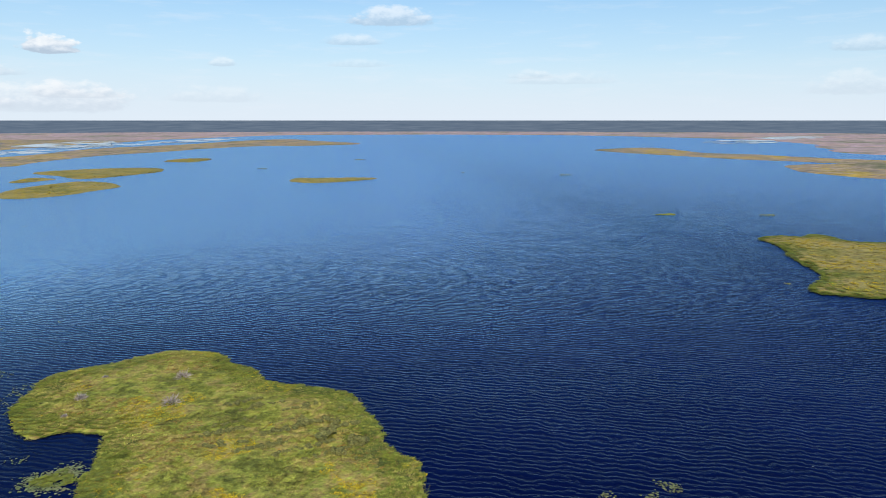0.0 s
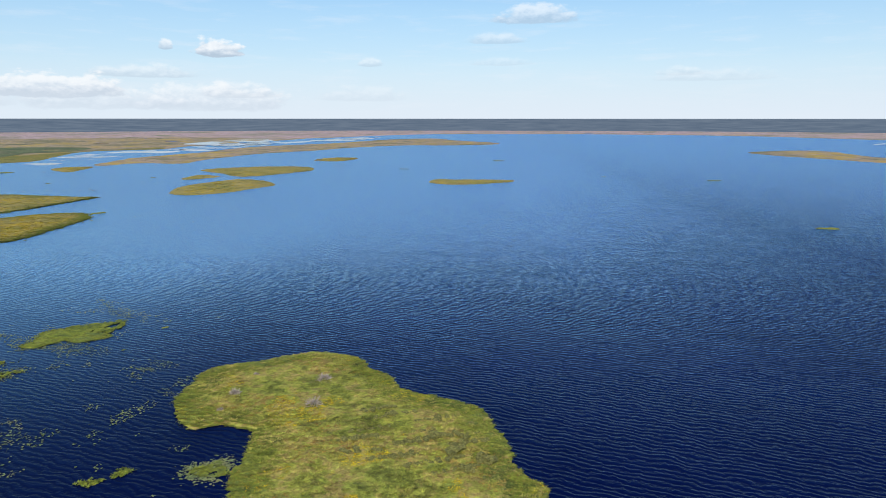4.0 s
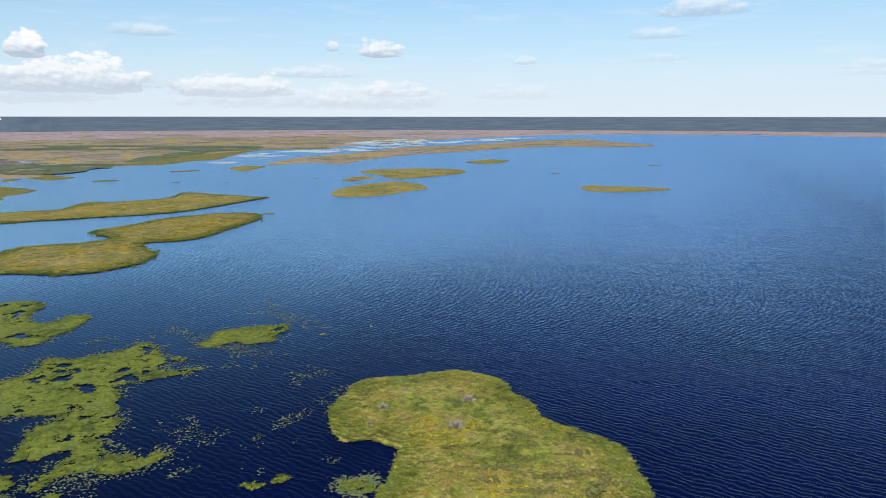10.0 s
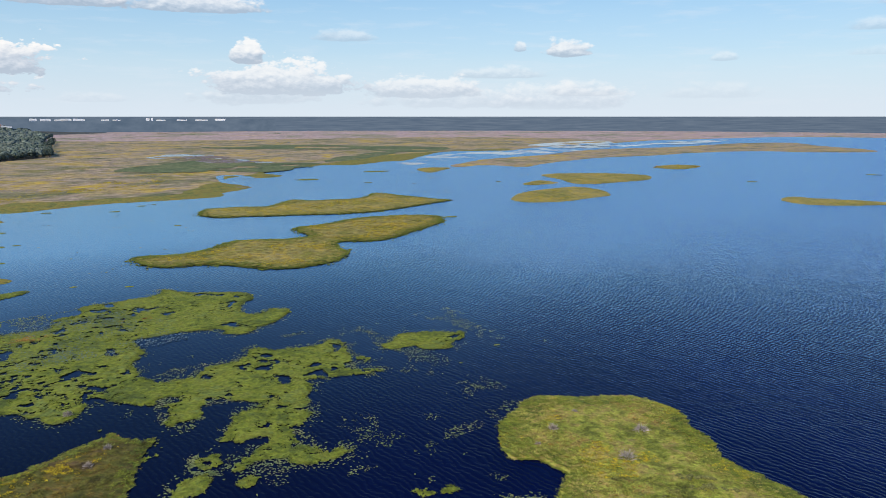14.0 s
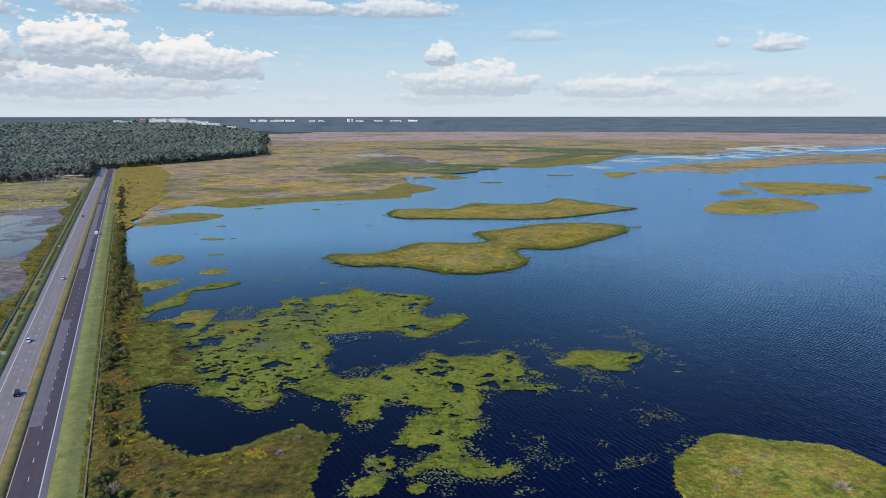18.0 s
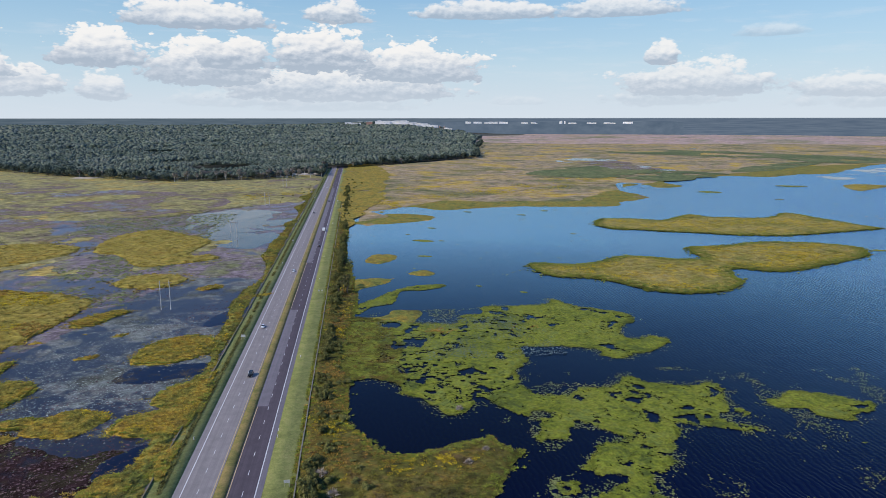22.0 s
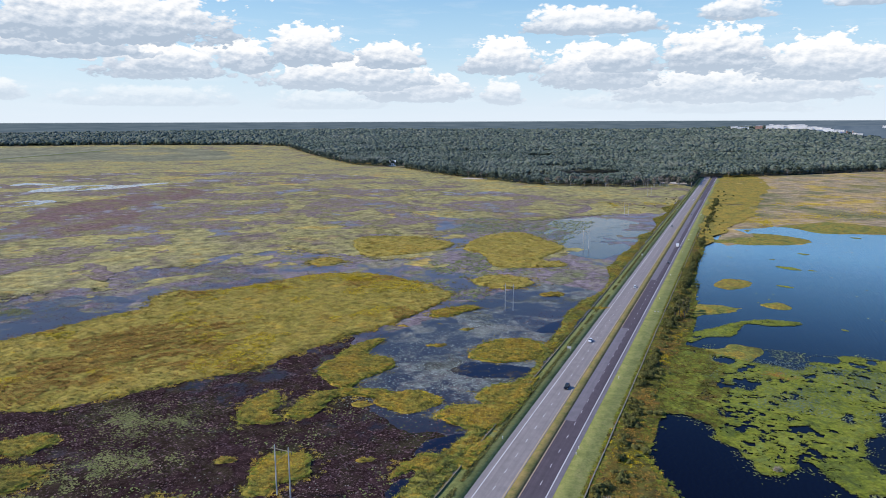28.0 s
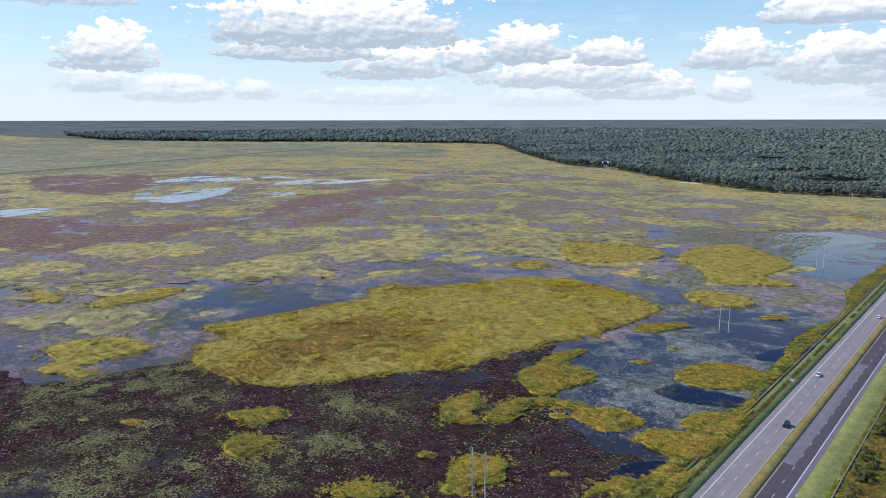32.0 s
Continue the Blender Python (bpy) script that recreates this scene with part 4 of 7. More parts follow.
PLAN["fringe"] = [(26, 529), (58, 517), (85, 525), (110, 535), (118, 558), (107, 587), (68, 600), (60, 618), (88, 642), (101, 652), (141, 618), (181, 633), (223, 638), (265, 638), (307, 632), (352, 632), (385, 675), (434, 710), (436, 754), (433, 804), (463, 902), (493, 925), (506, 846), (554, 860), (563, 946), (669, 1018), (732, 1040), (795, 1011), (895, 1057), (961, 1067), (1098, 1185), (1263, 1303), (1378, 1281), (1462, 1242), (1513, 1351), (1030, 1272), (785, 1110), (490, 999), (560, 976), (357, 753), (317, 696), (219, 705), (127, 708), (34, 548), (63, 582), (51, 595)]
PLAN["meadow_pool_1"] = [(-506, 614), (-530, 725), (-446, 717), (-369, 688), (-337, 662), (-361, 593), (-411, 622), (-407, 534), (-443, 531)]
PLAN["meadow_pool_2"] = [(-550, 506), (-541, 594), (-520, 554), (-526, 489)]
PLAN["meadow_pool_3"] = [(-278, 711), (-255, 737), (-241, 673), (-259, 665)]
PLAN["meadow_pool_4"] = [(-535, 72), (-540, 94), (-542, 116), (-473, 94), (-428, 74), (-465, 52), (-505, 61)]
PLAN["meadow_pool_5"] = [(-329, 568), (-289, 584), (-255, 584), (-220, 597), (-187, 588), (-176, 535), (-199, 539), (-239, 544), (-279, 531)]
PLAN["meadow_pool_6"] = [(-483, 276), (-470, 320), (-431, 298), (-430, 266), (-461, 257)]
PLAN["meadow_pool_7"] = [(-446, 190), (-441, 212), (-399, 196), (-377, 170), (-401, 173)]
PLAN["meadow_pool_8"] = [(-509, 120), (-535, 170), (-518, 204), (-487, 243), (-464, 210), (-489, 171), (-482, 126)]
PLAN["meadow_pool_9"] = [(-731, 643), (-685, 767), (-629, 880), (-551, 828), (-584, 711), (-643, 640)]
PLAN["mud_1"] = [(-655, 276), (-745, 373), (-835, 480), (-860, 596), (-891, 766), (-765, 701), (-706, 529), (-601, 399), (-593, 329), (-620, 300)]
PLAN["mud_2"] = [(-946, 103), (-857, 150), (-766, 166), (-706, 240), (-661, 200), (-631, 139), (-666, 109), (-624, 50), (-703, 28), (-805, -17), (-974, 21)]
PLAN["mud_3"] = [(-1634, 405), (-1498, 558), (-1238, 448), (-1117, 323), (-1197, 292), (-1386, 295)]
PLAN["mud_4"] = [(-743, 246), (-761, 329), (-676, 290), (-656, 247), (-695, 226)]
PLAN["clump_2"] = [(-486, -21), (-487, -7), (-456, -9), (-443, -16), (-454, -25)]
PLAN["clump_3"] = [(-280, 290), (-276, 310), (-255, 309), (-252, 287), (-267, 280)]
PLAN["green1"] = [(811, 1959), (1017, 2112), (1226, 1909), (1387, 1647), (1420, 1469), (1208, 1328), (1109, 1539), (945, 1767)]
PLAN["green2"] = [(367, 1157), (498, 1280), (601, 1342), (634, 1217), (719, 1138), (740, 1054), (639, 984), (563, 946), (498, 1004), (422, 1039)]
PLAN["green3"] = [(880, 1146), (1038, 1265), (1181, 1341), (1114, 1403), (911, 1271), (783, 1129)]
PLAN["grey1"] = [(569, 1455), (694, 1507), (673, 1309), (702, 1186), (656, 1148), (587, 1199), (570, 1333)]
PLAN["lily_water"] = [(-129, 76), (-129, 119), (-117, 164), (-110, 201), (-99, 245), (-76, 291), (-31, 273), (-27, 215), (-29, 145), (-29, 102), (-33, 78), (-30, 43), (-41, 34), (-66, 36), (-95, 59)]
PLAN["meadow_pool_10"] = [(-714, -37), (-636, 54), (-563, 74), (-482, 54), (-497, 10), (-547, -20), (-580, -67)]
PLAN["meadow_pool_11"] = [(-393, 58), (-374, 107), (-355, 135), (-312, 137), (-287, 127), (-284, 101), (-298, 70), (-307, 35), (-312, 11), (-341, 2), (-372, 26)]
PLAN["cloud_shade"] = [(-4217, 413), (-4805, 1292), (-4782, 1783), (-3469, 1678), (-2750, 2050), (-2086, 2120), (-1500, 1620), (-1700, 1350), (-2000, 1150), (-1635, 684), (-1671, 505), (-1713, 339), (-1892, 75)]
PLAN["mat_sieve_1"] = [(102, 182), (119, 184), (127, 169), (120, 137), (101, 129), (84, 124), (65, 97), (50, 99), (46, 115), (58, 138), (79, 149)]
PLAN["mat_sieve_2"] = [(50, 96), (75, 103), (97, 93), (94, 68), (77, 64), (57, 72)]
PLAN["mat_hole_1"] = [(49, 141), (58, 138), (67, 141), (65, 127), (58, 127), (51, 122), (50, 132)]
PLAN["mat_hole_2"] = [(45, 167), (54, 168), (57, 162), (50, 155)]
PLAN["mat_hole_3"] = [(60, 90), (65, 92), (70, 88), (71, 83), (65, 78), (60, 83)]
PLAN["mat_hole_4"] = [(80, 92), (86, 92), (89, 87), (83, 81), (79, 83)]
PLAN["mat_hole_5"] = [(60, 105), (65, 101), (61, 94), (53, 91), (51, 99)]

# ---- prairie and marsh, the large pieces ----
prairie, PRAIRIE_EDGE = land("prairie", PLAN["prairie"], 24, 0.5, M_PRAIRIE, 11, 9, 6, 0.5, 40, holes=0.2, hole_size=130)
tagged(prairie, "dry tan and golden wet prairie with ragged shore", "prairie", "", "structure")
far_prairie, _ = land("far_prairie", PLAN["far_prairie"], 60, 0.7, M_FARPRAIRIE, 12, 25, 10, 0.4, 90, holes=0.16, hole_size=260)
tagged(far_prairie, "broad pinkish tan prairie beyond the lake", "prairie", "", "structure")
fringe, FRINGE_EDGE = land("prairie_fringe", PLAN["fringe"], 6, 0.75, M_BANK, 18, 8, 5, 0.5, 20, holes=0.15, hole_size=60)
tagged(fringe, "olive-green reedy fringe of the prairie shore", "marsh", "", "structure")
marsh, MARSH_EDGE = land("marsh_water", PLAN["marsh_water"], 14, 0.04, M_MARSHWATER, 13, 3, 1.5, 0.03, 20, base=0.0)
tagged(marsh, "shallow purple-brown marsh water choked with weeds", "marsh", "", "structure")
west, WEST_EDGE = land("west_meadow", PLAN["west_meadow"], 24, 0.5, M_WEST, 14, 14, 6, 0.2, 40, lift=lambda x, y: 0.97 * upland(x, y))
tagged(west, "broad yellow-green marsh meadow with purple pools", "meadow", "", "structure")


def down(x, y):
    """How far the meadow's surface sinks towards its edge and under the marsh water beyond it."""
    d = np.where(inside(x, y, WEST_EDGE), edge_distance(np.column_stack([x, y]), WEST_EDGE), 0.0)
    return -0.56 * np.exp(-d / 7.0)


def sheet(name, key, spacing, z, mat, label, seed, wander, holes=0.3, hole_size=40, category="marsh"):
    """A thin, ragged and broken sheet that lies over the meadow: a pool, a drowned hollow, a belt of other plants or
    painted cloud shade.
    """
    ob, loop = land(name, PLAN[key], spacing, z, mat, seed, wander, 1.0, 0.0, 20, base=z - 0.02, holes=holes, hole_size=hole_size, lift=down if name in ("meadow_pool", "drowned_meadow") and 0.5 < z < 0.8 else (lambda x, y: 0.97 * upland(x, y)) if name == "cloudshade_meadow" else None)
    tagged(ob, label, category, "", "structure")
    return ob, loop


for n in range(1, 12):
    sheet("meadow_pool", "meadow_pool_%d" % n, 5, 0.66 if n < 11 else 0.1, M_MEADOWPOOL if n < 11 else M_LILYWATER, "purple-brown shallow pool in the marsh meadow", 240 + n, 8, 0.42, 30, "water")
for n in range(1, 5):
    sheet("drowned_meadow", "mud_%d" % n, 6, 0.64, M_DROWNED, "reddish purple drowned hollow of the meadow", 260 + n, 16, 0.32 if n == 2 else 0.42, 42)
sheet("lily_water", "lily_water", 3.0, 0.12, M_LILYWATER, "slate-blue shallow water flecked with pale lily pads", 276, 9, 0.2, 30, "water")
slivers, _ = land("meadow_slivers", [(-130, 740), (-330, 470), (-480, 300), (-480, 110), (-680, 20), (-950, -250), (-1500, -300), (-1600, 500), (-1300, 1000), (-800, 1150), (-380, 950)], 7.5, 0.62, M_MEADOWPOOL, 24, 10, 3, 0.0, 30, base=0.6, holes=0.52, hole_size=62, lift=down)
tagged(slivers, "narrow purple-brown wet hollows scattered over the meadow", "marsh", "", "stuff")
tussock_field, _ = land("marsh_tussock_field", [(-190, 480), (-300, 440), (-440, 190), (-470, 60), (-560, -60), (-640, -260), (-420, -200), (-340, 0), (-330, 180), (-250, 300), (-120, 320), (-70, 480)], 3.0, 0.22, M_WEST, 16, 4, 1.5, 0.3, 6, holes=0.6, hole_size=24)
tagged(tussock_field, "small yellow-green stands of marsh plants in shallow water", "marsh", "", "stuff")
# grey-olive sheet that paints cloud shadow over the far western meadow
sheet("cloudshade_meadow", "cloud_shade", 40, 0.72, M_CLOUDSHADE, "greyish olive meadow dulled as under a cloud", 275, 70, 0.4, 260, "meadow")
sheet("green_belt", "green1", 22, 1.0, M_GREENBELT, "dark green belt of reeds in the prairie", 270, 20, 0.36, 160)
sheet("green_belt", "green2", 12, 1.0, M_GREENBELT, "dark green belt of reeds along the shore", 271, 14, 0.36, 90)
sheet("green_belt", "green3", 14, 1.0, M_GREENBELT, "dark green belt of reeds along the shore", 272, 14, 0.36, 90)
PLAN["roadside"] = [(16, 545), (45, 620), (62, 700), (75, 900), (95, 1150), (80, 1400), (16, 1420)]
sheet("reed_strip", "roadside", 8, 0.86, M_PATCH, "olive-green reeds with golden drifts beside the causeway", 277, 10, 0.25, 45)
sheet("drowned_meadow", "grey1", 12, 1.03, M_MEADOWPOOL, "grey shallow pool in the prairie", 274, 12, 0.42, 70)
weeds, WEED_EDGE = land("weed_bed", PLAN["weed_bed"], 4, 0.09, M_WEEDBED, 17, 9, 1.5, 0.05, 6, base=0.05)
tagged(weeds, "dark purple-brown floating weed bed", "weeds", "", "stuff")
shore, SHORE_EDGE = land("shore_marsh", PLAN["shore"], 2.2, 0.7, M_SHORE, 15, 1.3, 2.0, 0.6, 5)
tagged(shore, "green and golden marsh strip along the causeway", "marsh", "", "structure")

ys = np.arange(-320, 900, 22.0)
bank_out = [(float(-32.5 - 5 * (0.5 + f) - 5 * max(0.0, f) * 2), float(y)) for y, f in zip(ys, fbm(ys, ys * 0, 60, 41, 4) * 2)]
bank_w, BANK_EDGE = land("marsh_bank", bank_out + [(-28.6, 900.0)] + [(-28.6, float(y)) for y in ys[::-3]], 2.0, 0.8, M_BANK, 19, 1.5, 1.5, 0.6, 5)
tagged(bank_w, "golden-green marsh plants along the foot of the causeway", "marsh", "", "structure")

# ---- islands and floating mats ----
def isle(key, spacing, height, mat, label, seed, name="marsh_island", category="island", group="marsh islands", **more):
    ob, loop = land(name, PLAN[key], spacing, height, mat, seed, **more)
    tagged(ob, label, category, group)
    return ob, loop


near, NEAR_EDGE = isle("near_island", 0.8, 0.9, M_NEAR, "large green marsh island with brown and yellow patches", 21, wander=1.3, slope=1.6, lump=1.1, lump_size=3.5)
GOLDEN = "golden and olive marsh island in blue water"
FAR_ISLES = {}
for n, key in enumerate(("isle_d", "isle_e", "isle_h", "isle_g", "isle_g2", "isle_f", "isle_7", "isle_8", "isle_r")):
    FAR_ISLES[key] = isle(key, (3, 4.5, 6, 8, 6, 6, 12, 8, 4)[n], 0.9, M_ISLE, GOLDEN, 30 + n, wander=(2.5, 3, 3, 6, 3, 4, 8, 6, 3)[n], slope=3.0, lump=0.9, lump_size=9)
for n, key in enumerate(("long_spit", "spit_r")):
    isle(key, 16, 0.9, M_PRAIRIE, "long low golden marsh spit", 45 + n, name="marsh_spit", wander=10, slope=5, lump=0.6, lump_size=30)
for n, key in enumerate(("spit1", "spit3", "islets_a", "islets_b")):
    isle(key, 2.2, 0.6, M_BANK, "small yellow-green marsh islet near the causeway", 50 + n, name="marsh_islet", group="marsh islets", wander=2.6, slope=1.5, lump=0.8, lump_size=4)
MAT_HOLES = ["mat_hole_%d" % k for k in range(1, 6)] + ["mat_sieve_1", "mat_sieve_2"]
MAT = "bright green floating mat of water plants"
MATS = {}
for n, key in enumerate(("mat_a", "mat_b", "mat_c", "mat_c2", "mat_d", "mat_e", "mat_h1", "mat_h2", "mat_h3", "spit2")):
    big_mat = key in ("mat_a", "mat_b")
    MATS[key] = isle(key, 0.85 if big_mat else 0.7, 0.3, M_MAT, MAT, 60 + n, name="floating_mat", category="plant mat", group="floating mats",
                     wander=2.2 if big_mat else 0.9, slope=0.8, lump=0.35, lump_size=2.5, lace=0.9, holes=0.35 if key == "mat_b" else 0.27 if key == "mat_a" else 0.25, hole_size=7 if key == "mat_b" else 9, cuts=MAT_HOLES if key == "mat_a" else ())
big, BIG_EDGE = isle("big", 1.7, 0.9, M_BIG, "very large ochre and olive marsh island", 80, wander=2.4, slope=2.0, lump=2.0, lump_size=6)
CLUMPS = {}
FAR_CLUMPS = (10, 11, 12, 13, 14, 18, 19)
for n, key in enumerate(("w1", "w1b", "w4", "w5", "w8", "w9", "wb1", "wb2", "wb3", "w10", "w11", "w12", "w13", "we1", "we2", "we3", "we4", "we5", "clump_2", "clump_3")):
    CLUMPS[key] = isle(key, 2.5 if n in FAR_CLUMPS else 1.5, 1.0, M_BIG if n in FAR_CLUMPS else M_PATCH, "golden-green clump of marsh plants in dark water", 90 + n, name="marsh_clump", category="plant clump", group="marsh clumps", wander=2.4, slope=1.5, lump=1.3, lump_size=4)


SMALL = []


def small_isle(x, y, w, h, turn, mat, label, seed, name="marsh_islet", height=0.6, spacing=1.2, group="marsh islets"):
    a = np.arange(9) * 2 * math.pi / 9
    k = 0.75 + 0.5 * np.random.RandomState(seed).rand(9)
    px, py = np.cos(a) * w * k, np.sin(a) * h * k
    c, s = math.cos(turn), math.sin(turn)
    ob, loop = land(name, np.column_stack([x + px * c - py * s, y + px * s + py * c]), spacing, height, mat, seed, wander=spacing * 0.6, slope=1.0, lump=0.5, lump_size=3)
    tagged(ob, label, "islet", group)
    SMALL.append((ob, loop, mat))
    return ob, loop


small_isle(112, 243, 2.9, 1.3, -0.36, M_MAT, "small green islet of water plants", 200, spacing=0.8)
small_isle(229, 15, 2.5, 1.1, -0.36, M_MAT, "small green islet of water plants", 201, spacing=0.8)
small_isle(203, 8, 1.3, 0.6, -0.36, M_MAT, "small green islet of water plants", 202, spacing=0.8)
small_isle(237, 435, 3.8, 1.7, -0.36, M_MAT, "small green islet of water plants", 203, spacing=0.8)
small_isle(108, 487, 5.5, 2.5, -0.36, M_MAT, "small green islet of water plants", 204, spacing=1.1)
small_isle(92, 416, 9.3, 4.2, -0.36, M_MAT, "small green islet of water plants", 205, spacing=1.9)
small_isle(109, 413, 3.4, 1.5, -0.36, M_MAT, "small green islet of water plants", 206, spacing=0.8)
small_isle(87, 346, 6.1, 2.7, -0.36, M_MAT, "small green islet of water plants", 207, spacing=1.2)
small_isle(68, 315, 2.0, 0.9, -0.36, M_MAT, "small green islet of water plants", 208, spacing=0.8)
small_isle(78, 318, 2.0, 0.9, -0.36, M_MAT, "small green islet of water plants", 209, spacing=0.8)
small_isle(75, 302, 2.0, 0.9, -0.36, M_MAT, "small green islet of water plants", 210, spacing=0.8)
small_isle(46, 407, 1.4, 0.6, -0.36, M_MAT, "small green islet of water plants", 211, spacing=0.8)
small_isle(53, 410, 1.4, 0.6, -0.36, M_MAT, "small green islet of water plants", 212, spacing=0.8)
small_isle(65, 371, 1.3, 0.6, -0.36, M_MAT, "small green islet of water plants", 213, spacing=0.8)
small_isle(120, 393, 1.7, 0.8, -0.36, M_MAT, "small green islet of water plants", 214, spacing=0.8)
small_isle(81, 451, 3.6, 1.6, -0.36, M_MAT, "small green islet of water plants", 215, spacing=0.8)
small_isle(454, 210, 2.2, 1.0, -0.36, M_MAT, "small green islet of water plants", 216, spacing=0.8)
small_isle(462, 322, 7.3, 3.3, -0.36, M_MAT, "small green islet of water plants", 217, spacing=1.5)
small_isle(138, 223, 3.6, 1.6, -0.36, M_MAT, "small green islet of water plants", 218, spacing=0.8)
small_isle(163, 601, 6.5, 2.9, -0.36, M_MAT, "small green islet of water plants", 219, spacing=1.3)
small_isle(218, 569, 6.4, 2.9, -0.36, M_MAT, "small green islet of water plants", 220, spacing=1.3)
small_isle(253, 600, 5.4, 2.4, -0.36, M_MAT, "small green islet of water plants", 221, spacing=1.1)
small_isle(211, 657, 8.4, 3.8, -0.36, M_MAT, "small green islet of water plants", 222, spacing=1.7)
small_isle(549, 774, 17.7, 8.0, -0.36, M_MAT, "small green islet of water plants", 223, spacing=3.5)
small_isle(597, 673, 7.4, 3.3, -0.36, M_MAT, "small green islet of water plants", 224, spacing=1.5)
small_isle(727, 839, 24.6, 11.1, -0.36, M_MAT, "small green islet of water plants", 225, spacing=4.0)
small_isle(638, 616, 4.7, 2.1, -0.36, M_MAT, "small green islet of water plants", 226, spacing=0.9)
small_isle(758, 563, 5.5, 2.5, -0.36, M_MAT, "small green islet of water plants", 227, spacing=1.1)
small_isle(268, 605, 3.4, 1.5, -0.36, M_MAT, "small green islet of water plants", 228, spacing=0.8)
small_isle(616, -252, 10.3, 4.7, -1.36, M_MAT, "small green islet of water plants", 229, spacing=2.1)
small_isle(629, -331, 6.4, 2.9, -1.36, M_MAT, "small green islet of water plants", 230, spacing=1.3)
small_isle(375, -282, 2.4, 1.1, -1.36, M_MAT, "small green islet of water plants", 231, spacing=0.8)
small_isle(1325, 250, 14.3, 6.4, -1.36, M_MAT, "small green islet of water plants", 232, spacing=2.9)
small_isle(1048, 319, 9.8, 4.4, -1.36, M_MAT, "small green islet of water plants", 233, spacing=2.0)
small_isle(1032, -8, 4.1, 1.9, -1.36, M_MAT, "small green islet of water plants", 234, spacing=0.8)
small_isle(1019, -155, 9.5, 4.3, -1.36, M_MAT, "small green islet of water plants", 235, spacing=1.9)
small_isle(583, -352, 2.1, 0.9, -1.36, M_MAT, "small green islet of water plants", 236, spacing=0.8)
small_isle(541, -367, 1.5, 0.7, -1.36, M_MAT, "small green islet of water plants", 237, spacing=0.8)
small_isle(-121, 154, 3.6, 2.2, 0.40, M_PATCH, "golden-green clump of plants in dark water", 238, spacing=0.8)
small_isle(-103, 166, 2.3, 1.4, 0.40, M_PATCH, "golden-green clump of plants in dark water", 239, spacing=0.8)
small_isle(-85, 162, 4.8, 2.9, 0.40, M_PATCH, "golden-green clump of plants in dark water", 240, spacing=1.0)
small_isle(-89, 129, 6.0, 3.6, 0.40, M_PATCH, "golden-green clump of plants in dark water", 241, spacing=1.2)
small_isle(-87, 46, 5.9, 3.6, 0.40, M_PATCH, "golden-green clump of plants in dark water", 242, spacing=1.2)
small_isle(-61, 4, 4.4, 2.6, 0.40, M_PATCH, "golden-green clump of plants in dark water", 243, spacing=0.9)
small_isle(-106, -15, 5.0, 3.0, 0.40, M_PATCH, "golden-green clump of plants in dark water", 244, spacing=1.0)
small_isle(-148, 315, 2.3, 1.4, 0.39, M_PATCH, "golden-green clump of plants in dark water", 245, spacing=0.8)
small_isle(-271, 302, 12.2, 7.3, 0.39, M_PATCH, "golden-green clump of plants in dark water", 246, spacing=2.4)
small_isle(-61, 259, 10.0, 6.0, 0.39, M_PATCH, "golden-green clump of plants in dark water", 247, spacing=2.0)
small_isle(-24, 236, 7.1, 4.3, 0.40, M_PATCH, "golden-green clump of plants in dark water", 248, spacing=1.4)
small_isle(-142, 749, 3.8, 2.3, 0.38, M_PATCH, "golden-green clump of plants in dark water", 249, spacing=0.8)
small_isle(113, 242, 2.2, 1.0, -0.75, M_MAT, "small green islet of water plants", 250, spacing=0.8)
small_isle(-235, -85, 3.3, 2.0, 0.71, M_PATCH, "golden-green clump of plants in dark water", 251, spacing=0.8)
small_isle(-217, -73, 5.8, 3.5, 0.71, M_PATCH, "golden-green clump of plants in dark water", 252, spacing=1.2)
small_isle(-383, -12, 2.9, 1.7, 0.70, M_PATCH, "golden-green clump of plants in dark water", 253, spacing=0.8)
small_isle(-72, 56, 16, 12, 0.3, M_PATCH, "round golden mound of marsh plants", 298, spacing=1.5)

def lily_patch(x, y, w, h, turn, seed):
    """Floating leaves, dense in the middle and thinning out unevenly towards the edge."""
    r = np.random.RandomState(seed)
    n = int(w * h * 22)
    q = r.randn(n, 2) * (0.75 * w, 0.75 * h)
    c, s = math.cos(turn), math.sin(turn)
    q = np.column_stack([x + q[:, 0] * c - q[:, 1] * s, y + q[:, 0] * s + q[:, 1] * c])
    q = q[fbm(q[:, 0], q[:, 1], 7, seed, 5) > 0.0]
    n = len(q)
    a = r.rand(n, 1) * 6.283 + np.arange(5)[None] * 1.2566
    rad = (0.27 * (0.5 + r.rand(n)))[:, None] * (0.7 + 0.5 * r.rand(n, 5))
    v = np.stack([q[:, 0:1] + np.cos(a) * rad, q[:, 1:2] + np.sin(a) * rad, 0.13 + np.maximum((r.rand(n, 5) - 0.3) * 0.1, -0.02)], 2)
    tri = np.array([(0, 1, 2), (0, 2, 3), (0, 3, 4)])[None] + (np.arange(n) * 5)[:, None, None]
    ob = new("lily_patch", mesh_of("lily_patch", v.reshape(-1, 3), tri.reshape(-1, 3), M_PAD_L, False))
    tagged(ob, "pale green patch of lily pads on dark water", "lily pads", "lily patches", "stuff")


